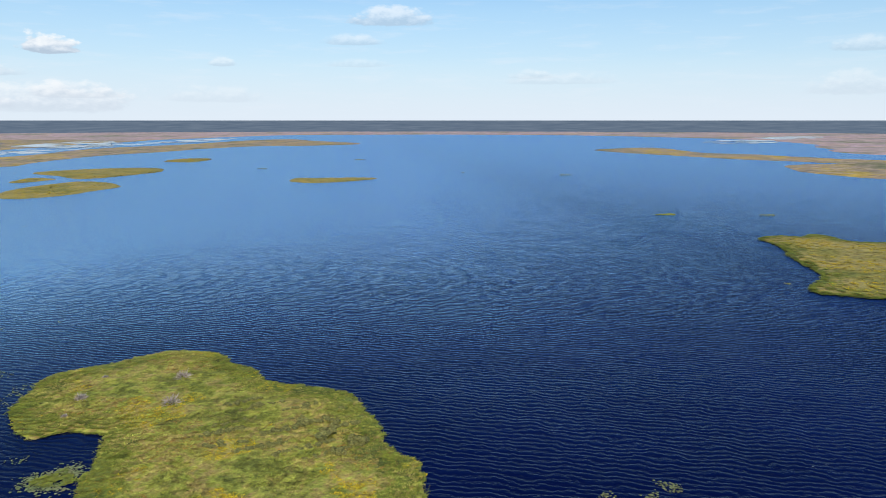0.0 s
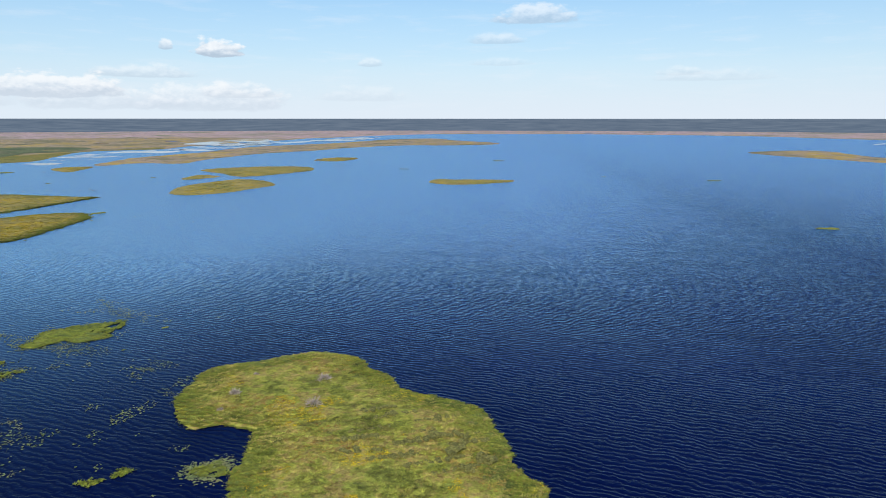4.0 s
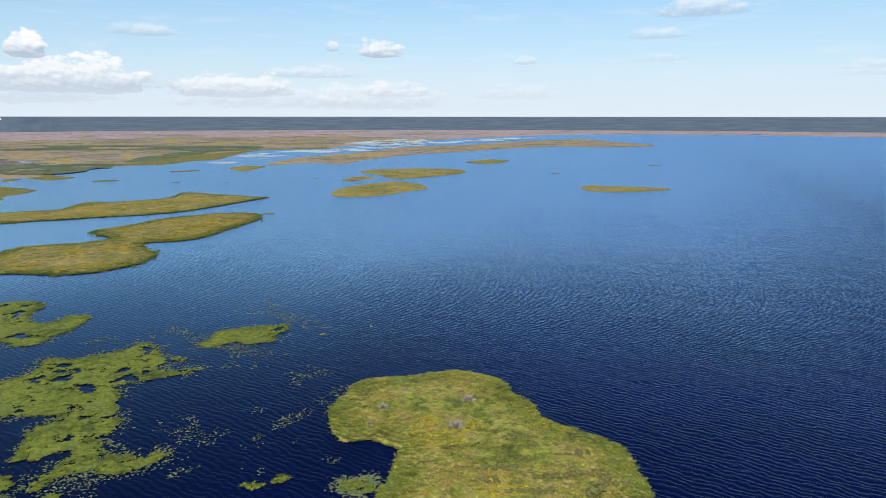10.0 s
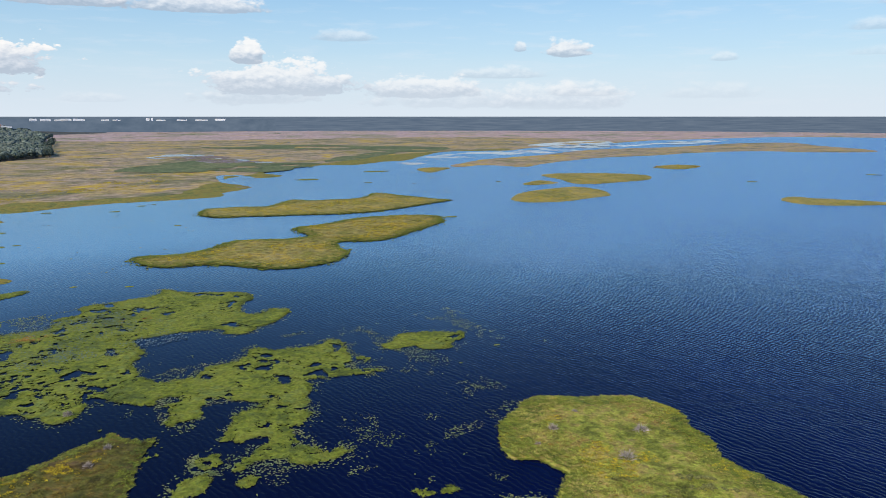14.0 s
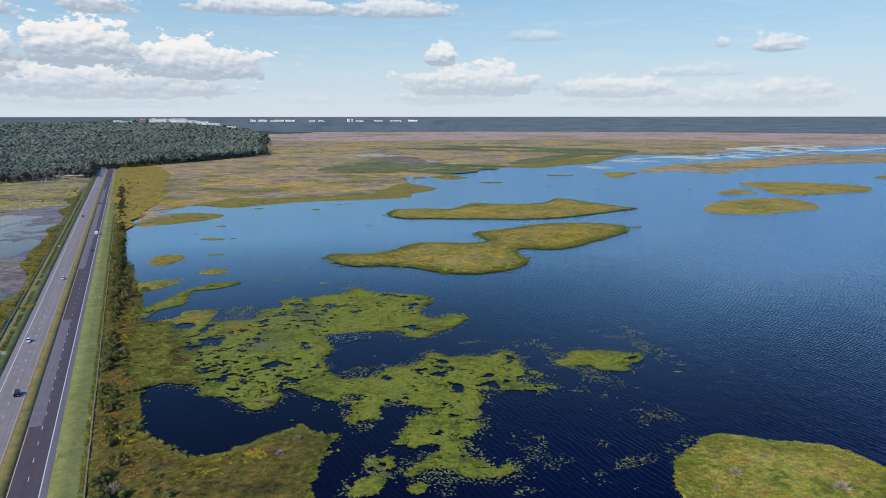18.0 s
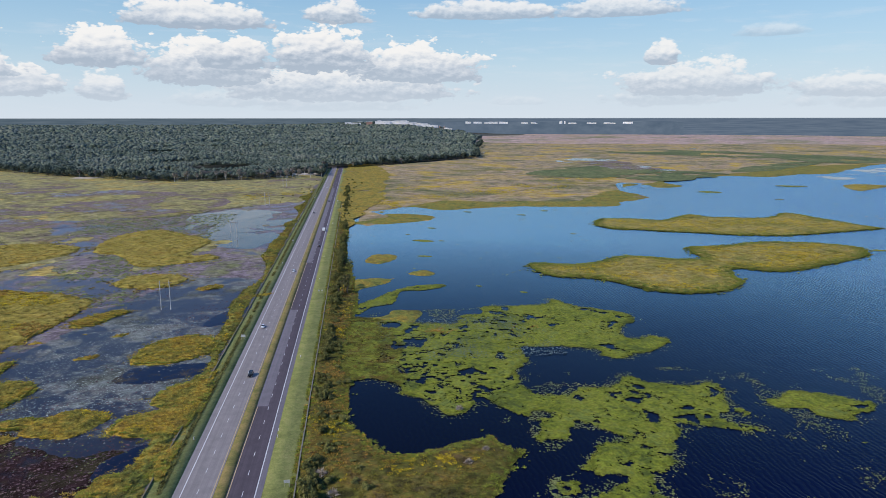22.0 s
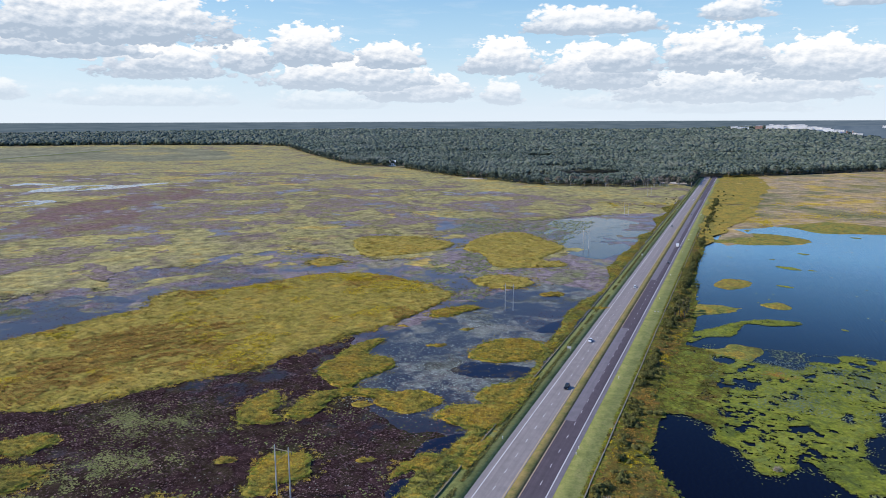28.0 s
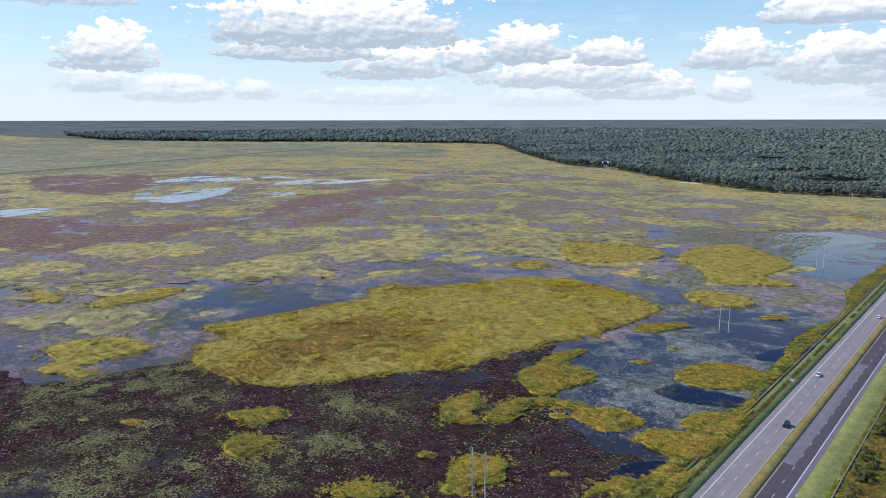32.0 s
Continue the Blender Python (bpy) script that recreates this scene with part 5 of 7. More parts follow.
lily_patch(-215, -42, 12, 9, 0.71, 900)
lily_patch(-213, -91, 11, 8, 0.71, 901)
lily_patch(-188, -91, 12, 9, 0.71, 902)
lily_patch(-211, -73, 10, 8, 0.71, 903)
lily_patch(-247, -100, 7, 5, 0.71, 904)
lily_patch(-259, -63, 25, 19, 0.71, 905)
lily_patch(-263, -33, 17, 13, 0.71, 906)
lily_patch(-149, -56, 11, 9, 0.71, 907)
lily_patch(-145, -36, 10, 7, 0.71, 908)
lily_patch(-132, -66, 7, 5, 0.71, 909)
lily_patch(-160, -92, 12, 9, 0.71, 910)
lily_patch(-182, -110, 13, 10, 0.71, 911)
lily_patch(-137, -47, 8, 6, 0.71, 912)
lily_patch(-166, -77, 6, 5, 0.71, 913)
lily_patch(-202, -121, 8, 6, 0.71, 914)
lily_patch(-155, -3, 13, 10, 0.71, 915)
lily_patch(-344, -7, 24, 18, 0.70, 916)
lily_patch(-393, -49, 15, 11, 0.70, 917)
lily_patch(-363, 85, 18, 14, 0.70, 918)
lily_patch(-279, -79, 16, 12, 0.71, 919)
lily_patch(-165, -3, 12, 9, 0.40, 920)
lily_patch(-143, 5, 7, 5, 0.40, 922)
lily_patch(-148, -40, 12, 9, 0.40, 923)
lily_patch(-132, -26, 9, 7, 0.40, 924)

# ---- clear dark water among the weeds ----
def open_water(outline, seed):
    ob, _ = land("open_water", outline, 2.5, 0.16, M_OPEN, seed, 3.0, 0.8, 0.0, 6, base=0.1)
    tagged(ob, "clear blue-black water between weed beds", "water", "", "structure")


open_water([(-47, 172), (-46, 188), (-39, 205), (-27, 214), (-28, 190), (-36, 176)], 930)
open_water([(-68, 96), (-66, 110), (-52, 113), (-33, 116), (-32, 104), (-45, 96), (-58, 92)], 931)
open_water([(-46, 14), (-44, 30), (-34, 36), (-32, 22), (-36, 10)], 932)
open_water([(-45, -12), (-43, -2), (-34, 0), (-33, -14), (-38, -20)], 933)
sky_pool, _ = land("open_water", [(-112, 520), (-70, 620), (-34, 600), (-32, 500), (-50, 400), (-90, 420)], 5, 0.16, M_POOL, 935, 6, 0.8, 0.0, 6, base=0.1, holes=0.46, hole_size=50)
tagged(sky_pool, "sky-lit shallow water beside the causeway", "water", "", "structure")

# ---- causeway and road ----
Y0, Y1 = -330.0, 1335.0


def strip(name, profile, mat, label, category, y0=Y0, y1=Y1, step=15.0, parent=None, wobble=0.0, kind="structure", seed=0):
    """A long ribbon along the road: profile is a list of (x, z) from west to east."""
    ys = np.arange(y0, y1 + 0.1, step)
    rows = []
    for x, z in profile:
        wx = x + wobble * fbm(ys, ys * 0 + x, 22, seed, 3)
        rows.append(np.column_stack([wx, ys, np.full(len(ys), z)]))
    v = np.stack(rows, 1)
    n, k = len(ys), len(profile)
    idx = np.arange(n * k).reshape(n, k)
    f = np.stack([idx[:-1, :-1], idx[:-1, 1:], idx[1:, 1:], idx[1:, :-1]], 2).reshape(-1, 4)
    ob = new(name, mesh_of(name, v, f, mat, False))
    if parent:
        ob.parent = parent
    return tagged(ob, label, category, "", kind)


strip("verge", [(-31, -0.6), (-28.4, 0.1), (-24.4, 0.2), (-20.0, 0.42), (-20.0, -0.8)], M_LAWN, "mown green grass verge of the causeway", "verge")
strip("verge", [(5.6, -0.8), (5.6, 0.42), (10, 0.3), (14.6, 0.2), (17.5, 0.1), (20, -0.6)], M_LAWN, "mown green grass verge of the causeway", "verge")
strip("median", [(-8.3, -0.8), (-8.3, 0.42), (-6.4, 0.34), (-4.6, 0.42), (-4.6, -0.8)], M_MEDIAN, "brownish grass median between the carriageways", "median")
road_west = strip("road", [(-20, 0.43), (-17.9, 0.46), (-13, 0.52), (-8.3, 0.46)], M_ROAD_OLD, "weathered grey two-lane asphalt carriageway", "road")
road_east = strip("road", [(-4.6, 0.46), (0, 0.52), (3.8, 0.48), (5.6, 0.43)], M_ROAD_NEW, "dark asphalt two-lane carriageway with grey patches", "road")
strip("asphalt_patch", [(-4.55, 0.472), (-0.3, 0.523)], M_ROAD_PATCH, "lighter grey resurfaced lane", "", 63, 205, parent=road_east, kind="")
strip("asphalt_patch", [(-4.55, 0.472), (-0.3, 0.523)], M_ROAD_PATCH, "lighter grey resurfaced lane", "", 330, 900, parent=road_east, kind="")
strip("shoulder", [(3.85, 0.486), (5.6, 0.436)], M_ROAD_PATCH, "grey paved shoulder", "", parent=road_east, kind="")
for x0, x1, mat, par, label in ((-17.85, -17.55, M_WHITE, road_west, "white edge line"), (-8.95, -8.7, M_YELLOW, road_west, "worn yellow edge line"),
                                (-4.35, -4.1, M_YELLOW, road_east, "yellow edge line"), (3.55, 3.85, M_WHITE, road_east, "white edge line")):
    def road_z(x):
        return float(np.interp(x, (-20, -17.9, -13, -8.3), (0.43, 0.46, 0.52, 0.46)) if x < -6 else np.interp(x, (-4.6, 0, 3.8, 5.6), (0.46, 0.52, 0.48, 0.43)))
    strip("edge_line", [(x0, road_z(x0) + 0.008), (x1, road_z(x1) + 0.008)], mat, label, "", parent=par, kind="")
dash_me = mesh_of("lane_dash", [(-0.09, -1.5, 0), (0.09, -1.5, 0), (0.09, 1.5, 0), (-0.09, 1.5, 0)], [(0, 1, 2, 3)], M_WHITE, False)
for k in range(-8, 100):
    piece("lane_dash", dash_me, road_east, pose(0, 12.19 * k, 0.535))
    piece("lane_dash", dash_me, road_west, pose(-13.1, 12.19 * k + 3, 0.535))

# ---- woodland on the uplands ----
wood_floor, _ = land("woodland_floor", PLAN["wood"], 70, 0.6, M_LITTER, 71, 2, 4, 0.0, 40, lift=upland)
tagged(wood_floor, "dark leaf-littered floor of the wood", "woodland floor", "", "structure")
def crowns(x, y, cell, seed):
    """How high the rounded crown of the nearest tree stands over its rim, for trees on a loose grid, and the tree's own lot."""
    best, lot = np.full(len(x), -9.0), np.zeros(len(x))
    ix, iy = np.floor(x / cell).astype(np.int64), np.floor(y / cell).astype(np.int64)
    for dx in (-1, 0, 1):
        for dy in (-1, 0, 1):
            jx, jy = ix + dx, iy + dy
            a, b, c = lattice(jx, jy, seed), lattice(jx, jy, seed + 1), lattice(jx, jy, seed + 2)
            d = np.hypot(x - (jx + 0.1 + 0.8 * a) * cell, y - (jy + 0.1 + 0.8 * b) * cell) / (cell * (0.5 + 0.35 * c))
            top = 1.0 - d * d + 0.7 * c
            lot = np.where(top > best, c, lot)
            best = np.maximum(best, top)
    return np.clip(best, -0.9, 2.0), lot


def canopy(name, pts, size, seed, mat, label, cell, rise):
    """Uneven crowns, each heaped up from several leafy clumps: icosahedra, squashed and jittered, in one mesh."""
    r = np.random.RandomState(seed)
    g = (1 + 5**0.5) / 2
    ico = np.array([(-1, g, 0), (1, g, 0), (-1, -g, 0), (1, -g, 0), (0, -1, g), (0, 1, g), (0, -1, -g), (0, 1, -g), (g, 0, -1), (g, 0, 1), (-g, 0, -1), (-g, 0, 1)]) / 1.902
    tri = np.array([(0, 11, 5), (0, 5, 1), (0, 1, 7), (0, 7, 10), (0, 10, 11), (1, 5, 9), (5, 11, 4), (11, 10, 2), (10, 7, 6), (7, 1, 8), (3, 9, 4), (3, 4, 2), (3, 2, 6), (3, 6, 8), (3, 8, 9), (4, 9, 5), (2, 4, 11), (6, 2, 10), (8, 6, 7), (9, 8, 1)])
    tri = tri[ico[tri][:, :, 2].mean(1) > -0.6]
    n = len(pts)
    s = size * (0.5 + 0.9 * r.rand(n) ** 1.5)
    v = ico[None] * (0.55 + 0.9 * r.rand(n, 12, 1))
    v = v * np.stack([s, s, s * 0.75], 1)[:, None]
    heap, lot = crowns(pts[:, 0], pts[:, 1], cell, seed)
    z = upland(pts[:, 0], pts[:, 1]) + 7.5 + rise * heap + 1.2 * r.randn(n) + 9 * fbm(pts[:, 0], pts[:, 1], 140, seed, 4)
    v = v + np.column_stack([pts, z])[:, None]
    f = tri[None] + (np.arange(n) * 12)[:, None, None]
    return joined(name, v.reshape(-1, 3), f.reshape(-1, 3), mat, label, "woodland", smooth=True)


# clearings and house plots, left free of trees
GAPS = ((-243, 1290, 66, 85), (-66, 1170, 30, 40), (-450, 1130, 24, 40), (-798, 1445, 26, 55), (-520, 1900, 60, 60), (-1100, 2100, 50, 80), (330, 4390, 480, 150))
WOOD = np.array(PLAN["wood"], float)
r = np.random.RandomState(5)
def wood_pts(loop, spacing, near_r, far_r, seed):
    rs = np.random.RandomState(seed)
    lo, hi = loop.min(0), loop.max(0)
    gx, gy = np.meshgrid(np.arange(lo[0], hi[0], spacing), np.arange(lo[1], hi[1], spacing))
    p = np.column_stack([gx.ravel(), gy.ravel()]) + (rs.rand(gx.size, 2) - 0.5) * spacing * 1.3
    d = np.hypot(p[:, 0] - 33, p[:, 1] + 189)
    p = p[(d > near_r) & (d < far_r)]
    p = p[inside(p[:, 0], p[:, 1], loop)]
    for x, y, w, h in GAPS:
        p = p[((p[:, 0] - x) / w) ** 2 + ((p[:, 1] - y) / h) ** 2 > 1]
    return p[fbm(p[:, 0], p[:, 1], 90, 31, 4) > -0.2]


for near_r, far_r, spacing, size, cell, rise in ((0, 1700, 4.3, 3.0, 12, 2.8), (1700, 2400, 6.4, 4.5, 15, 3.2), (2400, 3400, 10.0, 7.2, 20, 5.0), (3400, 4750, 15.0, 11.0, 30, 5.0)):
    canopy("woodland", wood_pts(WOOD, spacing, near_r, far_r, near_r + 1), size, near_r + 2, M_CANOPY, "dark green mixed woodland canopy", cell, rise)


# ---- tussocks, herbs and flowers on the islands ----
def off_holes(p):
    """The places that do not lie in the open holes of the large mat."""
    for key in MAT_HOLES:
        p = p[~open_hole(key, p)]
    return p


def carpet(host, loop, per_m2, size, mat, name, label, seed, clump=0.0, clump_size=10.0, blades=6, tall=1.0, spread=1.0, inset=0.0):
    p = sprinkle(loop, per_m2, seed, clump, clump_size)
    if inset:
        p = p[edge_distance(p, loop) > inset * (0.5 + np.random.RandomState(seed).rand(len(p)))]
    if len(p):
        return tufts(name, p, ground_z(host, p), size, mat, label, "plants", seed, blades, tall, host, spread)


carpet(near, NEAR_EDGE, 3.2, 0.42, T_NEAR, "tussocks", "low green and brown marsh herbs", 301, tall=0.7)
carpet(near, NEAR_EDGE, 1.3, 0.85, T_NEAR, "herbs", "taller grey-green marsh herbs", 302, 0.53, 16, tall=0.8)
carpet(near, NEAR_EDGE, 2.2, 0.55, M_FLOWER, "flowers", "drifts of yellow flowers", 303, 0.61, 12, tall=0.7)
carpet(near, NEAR_EDGE, 1.6, 0.45, M_RUST, "rusty_herbs", "patches of rust-brown herbs", 304, 0.56, 22, tall=0.6)


def rim(host, loop, width, per_m2, size, mat, label, seed):
    """Leafy water plants along the edge of an island."""
    p = sprinkle(loop, per_m2, seed)
    d = edge_distance(p, loop)
    p = p[d < width * (0.5 + np.random.RandomState(seed).rand(len(p)))]
    tufts("rim_plants", p, ground_z(host, p) + 0.05, size, mat, label, "plants", seed, 6, 0.35, host, 1.3)


rim(near, NEAR_EDGE, 7.0, 6.0, 0.6, T_MAT, "bright green rim of water plants", 305)
for n, key in enumerate(("isle_d", "isle_e", "isle_r")):
    rim(*FAR_ISLES[key], 9.0, 2.0, 1.2, T_MAT, "green rim of water plants", 306 + n)
rim(shore, SHORE_EDGE, 4.0, 2.5, 0.7, T_MAT, "green rim of water plants", 309)
rim(big, BIG_EDGE, 3.0, 1.2, 0.9, T_PATCH, "darker green edge of the island", 310)
carpet(shore, SHORE_EDGE, 1.9, 0.65, T_SHORE, "tussocks", "green and olive marsh herbs", 311, tall=0.8)
carpet(shore, SHORE_EDGE, 0.8, 0.6, M_FLOWER, "flowers", "drifts of yellow flowers", 312, 0.7, 14, tall=0.7)
carpet(shore, SHORE_EDGE, 0.8, 0.7, M_RUST, "rusty_herbs", "patches of rust-brown herbs", 313, 0.58, 20, tall=0.8)
carpet(bank_w, BANK_EDGE, 1.6, 0.9, T_BANK, "tussocks", "golden-green marsh plants", 315, tall=0.9)
carpet(bank_w, BANK_EDGE, 0.35, 0.8, M_FLOWER, "flowers", "drifts of golden flowers", 316, 0.62, 14, tall=0.8)
carpet(big, BIG_EDGE, 1.5, 0.55, T_BIG, "tussocks", "ochre and olive marsh grasses", 321, tall=0.7)
carpet(big, BIG_EDGE, 1.5, 0.8, M_RUST, "rusty_herbs", "drifts of rust-brown grasses", 322, 0.575, 40, tall=0.7)
carpet(big, BIG_EDGE, 0.7, 0.9, M_FLOWER, "flowers", "thin drifts of yellow flowers", 323, 0.63, 30, tall=0.7)
for n, (key, (ob, loop)) in enumerate(CLUMPS.items()):
    d = 0.5 if n in FAR_CLUMPS else 1.8
    carpet(ob, loop, d, 1.4 if n in FAR_CLUMPS else 0.7, T_BIG if n in FAR_CLUMPS else T_PATCH, "tussocks", "golden-green marsh plants", 330 + n, tall=0.4 if n in FAR_CLUMPS else 0.8)
    if n not in FAR_CLUMPS:
        rim(ob, loop, 2.2, 1.8, 0.8, T_MAT, "green rim of water plants", 3300 + n)
    carpet(ob, loop, d * 0.22, 0.6, M_FLOWER if n % 2 else M_RUST, "flowers", "yellow and rusty flower drifts", 360 + n, 0.55, 12, tall=0.8)
for n, (key, (ob, loop)) in enumerate(FAR_ISLES.items()):
    d = (0.6, 0.3, 0.2, 0.08, 0.08, 0.15, 0.04, 0.06, 0.6)[n]
    carpet(ob, loop, d, (1.5, 2.2, 2.6, 4, 4, 3, 5, 5, 1.6)[n], T_ISLE, "tussocks", "golden marsh grasses", 390 + n, tall=0.4, inset=8)
    carpet(ob, loop, d * 1.5, (1.2, 1.6, 2, 3, 3, 2, 4, 4, 1.3)[n], M_FLOWER, "flowers", "drifts of golden flowers", 410 + n, 0.53, 30, tall=0.5, inset=9)
for n, (key, (ob, loop)) in enumerate(MATS.items()):
    p = off_holes(sprinkle(loop, 2.2, 430 + n))
    if len(p):
        co = p[:, 0], p[:, 1]
        z = np.full(len(p), 0.22)
        hs = 0.35 if key == "mat_b" else 0.27 if key == "mat_a" else 0.25
        keep = fbm(co[0], co[1], 7 if key == "mat_b" else 9, 60 + n + 5, 4) > -0.5 + hs + 0.012
        tufts("tussocks", p[keep], z[keep], 0.6, T_MAT, "green leaves standing above the mat", "plants", 450 + n, 5, 0.45, ob, 1.2)
for n, (ob, loop, mat) in enumerate(SMALL):
    if mat is M_PATCH:
        carpet(ob, loop, 1.4, 0.8, T_PATCH, "tussocks", "golden-green marsh plants", 2000 + n, tall=0.8)
        carpet(ob, loop, 0.7, 0.7, M_RUST if n % 3 else M_FLOWER, "flowers", "rusty and yellow drifts", 2100 + n, 0.52, 9, tall=0.7)
p = sprinkle(WEED_EDGE, 0.8, 480)
p = p[(p[:, 0] > -330) & (p[:, 1] > -160)]
tufts("weed_sprigs", p, np.full(len(p), 0.08), 0.36, M_PAD_P, "purple-brown sprigs above the weed bed", "plants", 481, 4, 0.7, weeds, 1.2)


def outliers(host, loop, n, reach, size, mat, seed):
    """Loose tufts that stand in the water along an edge."""
    r = np.random.RandomState(seed)
    q = loop[r.randint(0, len(loop), n)] + r.randn(n, 2) * reach
    q = q[fbm(q[:, 0], q[:, 1], 7, seed, 4) > 0.02]
    tufts("outlying_tufts", q, np.full(len(q), 0.12), size, mat, "loose tufts standing in the water along the edge", "plants", seed, 6, 0.7, host, 1.2)


for n, (key, (ob, loop)) in enumerate(CLUMPS.items()):
    outliers(ob, loop, 500 if n in FAR_CLUMPS else 350, 5.0 if n in FAR_CLUMPS else 2.4, 1.3 if n in FAR_CLUMPS else 0.8, T_PATCH, 5000 + n)
outliers(big, BIG_EDGE, 3500, 2.6, 0.9, T_PATCH, 5100)
outliers(shore, SHORE_EDGE, 2500, 1.6, 0.7, T_MAT, 5101)
for n, key in enumerate(("isle_d", "isle_e")):
    outliers(*FAR_ISLES[key], 1500, 2.5, 1.1, T_MAT, 5110 + n)


def local_drift(name, host, x, y, w, h, per_m2, size, mat, label, seed, tall=0.7):
    """An uneven drift of one kind of plant round a point."""
    r = np.random.RandomState(seed)
    q = np.array((x, y)) + r.randn(int(w * h * 4 * per_m2), 2) * (0.5 * w, 0.5 * h)
    q = q[fbm(q[:, 0], q[:, 1], 6, seed, 4) > -0.03]
    for ob, loop in ((shore, SHORE_EDGE), (big, BIG_EDGE), (west, WEST_EDGE), (prairie, PRAIRIE_EDGE)):
        if ob is host:
            q = q[inside(q[:, 0], q[:, 1], loop)]
    tufts(name, q, ground_z(host, q), size, mat, label, "plants", seed, 6, tall, host)


local_drift("flowers", shore, 64, 13, 11, 5, 2.0, 0.6, M_FLOWER, "gold flowers on the marsh point", 490)
local_drift("flowers", shore, 48, 10, 9, 6, 1.2, 0.6, M_FLOWER, "gold flowers on the marsh point", 491)
local_drift("rusty_herbs", MATS["mat_a"][0], 76, 150, 7, 4, 2.6, 0.6, M_RUST, "rust-brown herbs on the mat", 492)
local_drift("rusty_herbs", MATS["mat_a"][0], 116, 150, 9, 3, 1.6, 0.6, M_RUST, "rust-brown herbs on the mat", 493)
local_drift("flowers", west, -112, 800, 26, 34, 0.5, 2.0, M_FLOWER, "bright gold drift of flowers beside the power line", 494, 0.4)
local_drift("flowers", west, -60, 830, 22, 20, 0.35, 2.0, M_FLOWER, "gold drift of flowers near the causeway", 495, 0.4)


for k, (x, y, w, h) in enumerate(((70, 690, 30, 40), (130, 760, 50, 30), (230, 820, 60, 36), (330, 900, 70, 40), (120, 880, 60, 30), (60, 800, 24, 40), (420, 1010, 70, 40), (300, 830, 60, 22), (62, 730, 14, 30))):
    local_drift("flowers", prairie, x, y, w, h, 0.3, 2.2, M_FLOWER, "gold drift of flowers on the prairie", 4100 + k, 0.35)
p = sprinkle(WEST_EDGE, 0.05, 4200, 0.5, 60)
p = p[(p[:, 0] > -900) & (p[:, 1] < 900)]
tufts("meadow_tufts", p, ground_z(west, p), 2.6, T_WEST, "uneven stands of taller marsh grasses", "plants", 4201, 6, 0.4, west, 1.2)
for k, (x, y, w, h) in enumerate(((-298, 19, 16, 12), (-292, 60, 14, 12), (-211, 250, 30, 14), (-258, 201, 30, 12), (-250, 3, 10, 14))):
    local_drift("flowers", big, x, y, w, h, 1.3, 0.8, M_FLOWER, "golden edge drift of the marsh island", 4300 + k)
for k, (x, y, w, h) in enumerate(((-204, 61, 26, 22), (-222, 21, 16, 14), (-246, 73, 22, 20), (-220, 111, 24, 16), (-247, 22, 14, 12))):
    local_drift("rusty_herbs", big, x, y, w, h, 1.7, 0.8, M_RUST, "rust-brown drift in the marsh island", 4320 + k)
rg = random.Random(31)
for k in range(26):
    y = -75 + k * 13 + rg.uniform(-5, 5)
    gold = rg.random() < 0.6
    local_drift("flowers" if gold else "rusty_herbs", shore, rg.uniform(22, 28), y, rg.uniform(2.5, 5), rg.uniform(4, 9), 1.6, 0.6, M_FLOWER if gold else M_RUST, "gold flowers beside the barrier" if gold else "rust-brown herbs beside the barrier", 4000 + k)


# ---- lily pads and weeds afloat ----
def pads(name, pts, size, mat, label, seed, lift=0.05):
    """Floating leaves: small tilted five-sided plates."""
    r = np.random.RandomState(seed)
    n = len(pts)
    s = size * (0.5 + r.rand(n))
    a = r.rand(n, 1) * 6.283 + np.arange(5)[None] * 1.2566
    rad = s[:, None] * (0.7 + 0.5 * r.rand(n, 5))
    tilt = (r.rand(n, 5) - 0.3) * s[:, None] * 0.35
    v = np.stack([pts[:, 0:1] + np.cos(a) * rad, pts[:, 1:2] + np.sin(a) * rad, lift + np.maximum(tilt, -0.02)], 2)
    tri = np.array([(0, 1, 2), (0, 2, 3), (0, 3, 4)])[None] + (np.arange(n) * 5)[:, None, None]
    return joined(name, v.reshape(-1, 3), tri.reshape(-1, 3), mat, label, "water plants")


def drift(x0, x1, y0, y1, n, seed, size, level, soft=0.12):
    r = np.random.RandomState(seed)
    p = np.column_stack([x0 + (x1 - x0) * r.rand(n), y0 + (y1 - y0) * r.rand(n)])
    return p[fbm(p[:, 0], p[:, 1], size, seed + 7, 5) + soft * (r.rand(n) - 0.5) > level]


pads("lily_pads", drift(84, 200, -40, 85, 26000, 500, 14, 0.15), 0.25, M_PAD_G, "scattered green floating leaves beside the mats", 501)
pads("lily_pads", drift(105, 165, -100, -20, 9000, 502, 11, 0.18), 0.25, M_PAD_G, "scattered pale green floating leaves near the island", 503)
for k, (x, y) in enumerate(((165, -195), (167, -204), (171, -209), (172, -207), (374, -282))):
    pads("lily_pads", np.array((x, y)) + np.random.RandomState(590 + k).randn(38, 2) * (1.1, 0.8), 0.24, M_PAD_L, "small raft of pale lily pads", 595 + k)
pads("lily_pads", drift(184, 250, 5, 75, 6000, 504, 14, 0.17), 0.25, M_PAD_G, "thin drift of green floating leaves", 505)
pads("lily_pads", drift(40, 110, 95, 190, 6000, 506, 20, 0.06), 0.35, M_PAD_G, "green and grey floating leaves inside the mat", 507)
pads("floating_leaves", off_holes(drift(44, 130, 106, 171, 9000, 570, 14, 0.02, 0.4)), 0.26, M_PAD_T, "grey-teal floating leaves among the green mat", 571, 0.42)
p = off_holes(sprinkle(MATS["mat_a"][1], 1.8, 572))
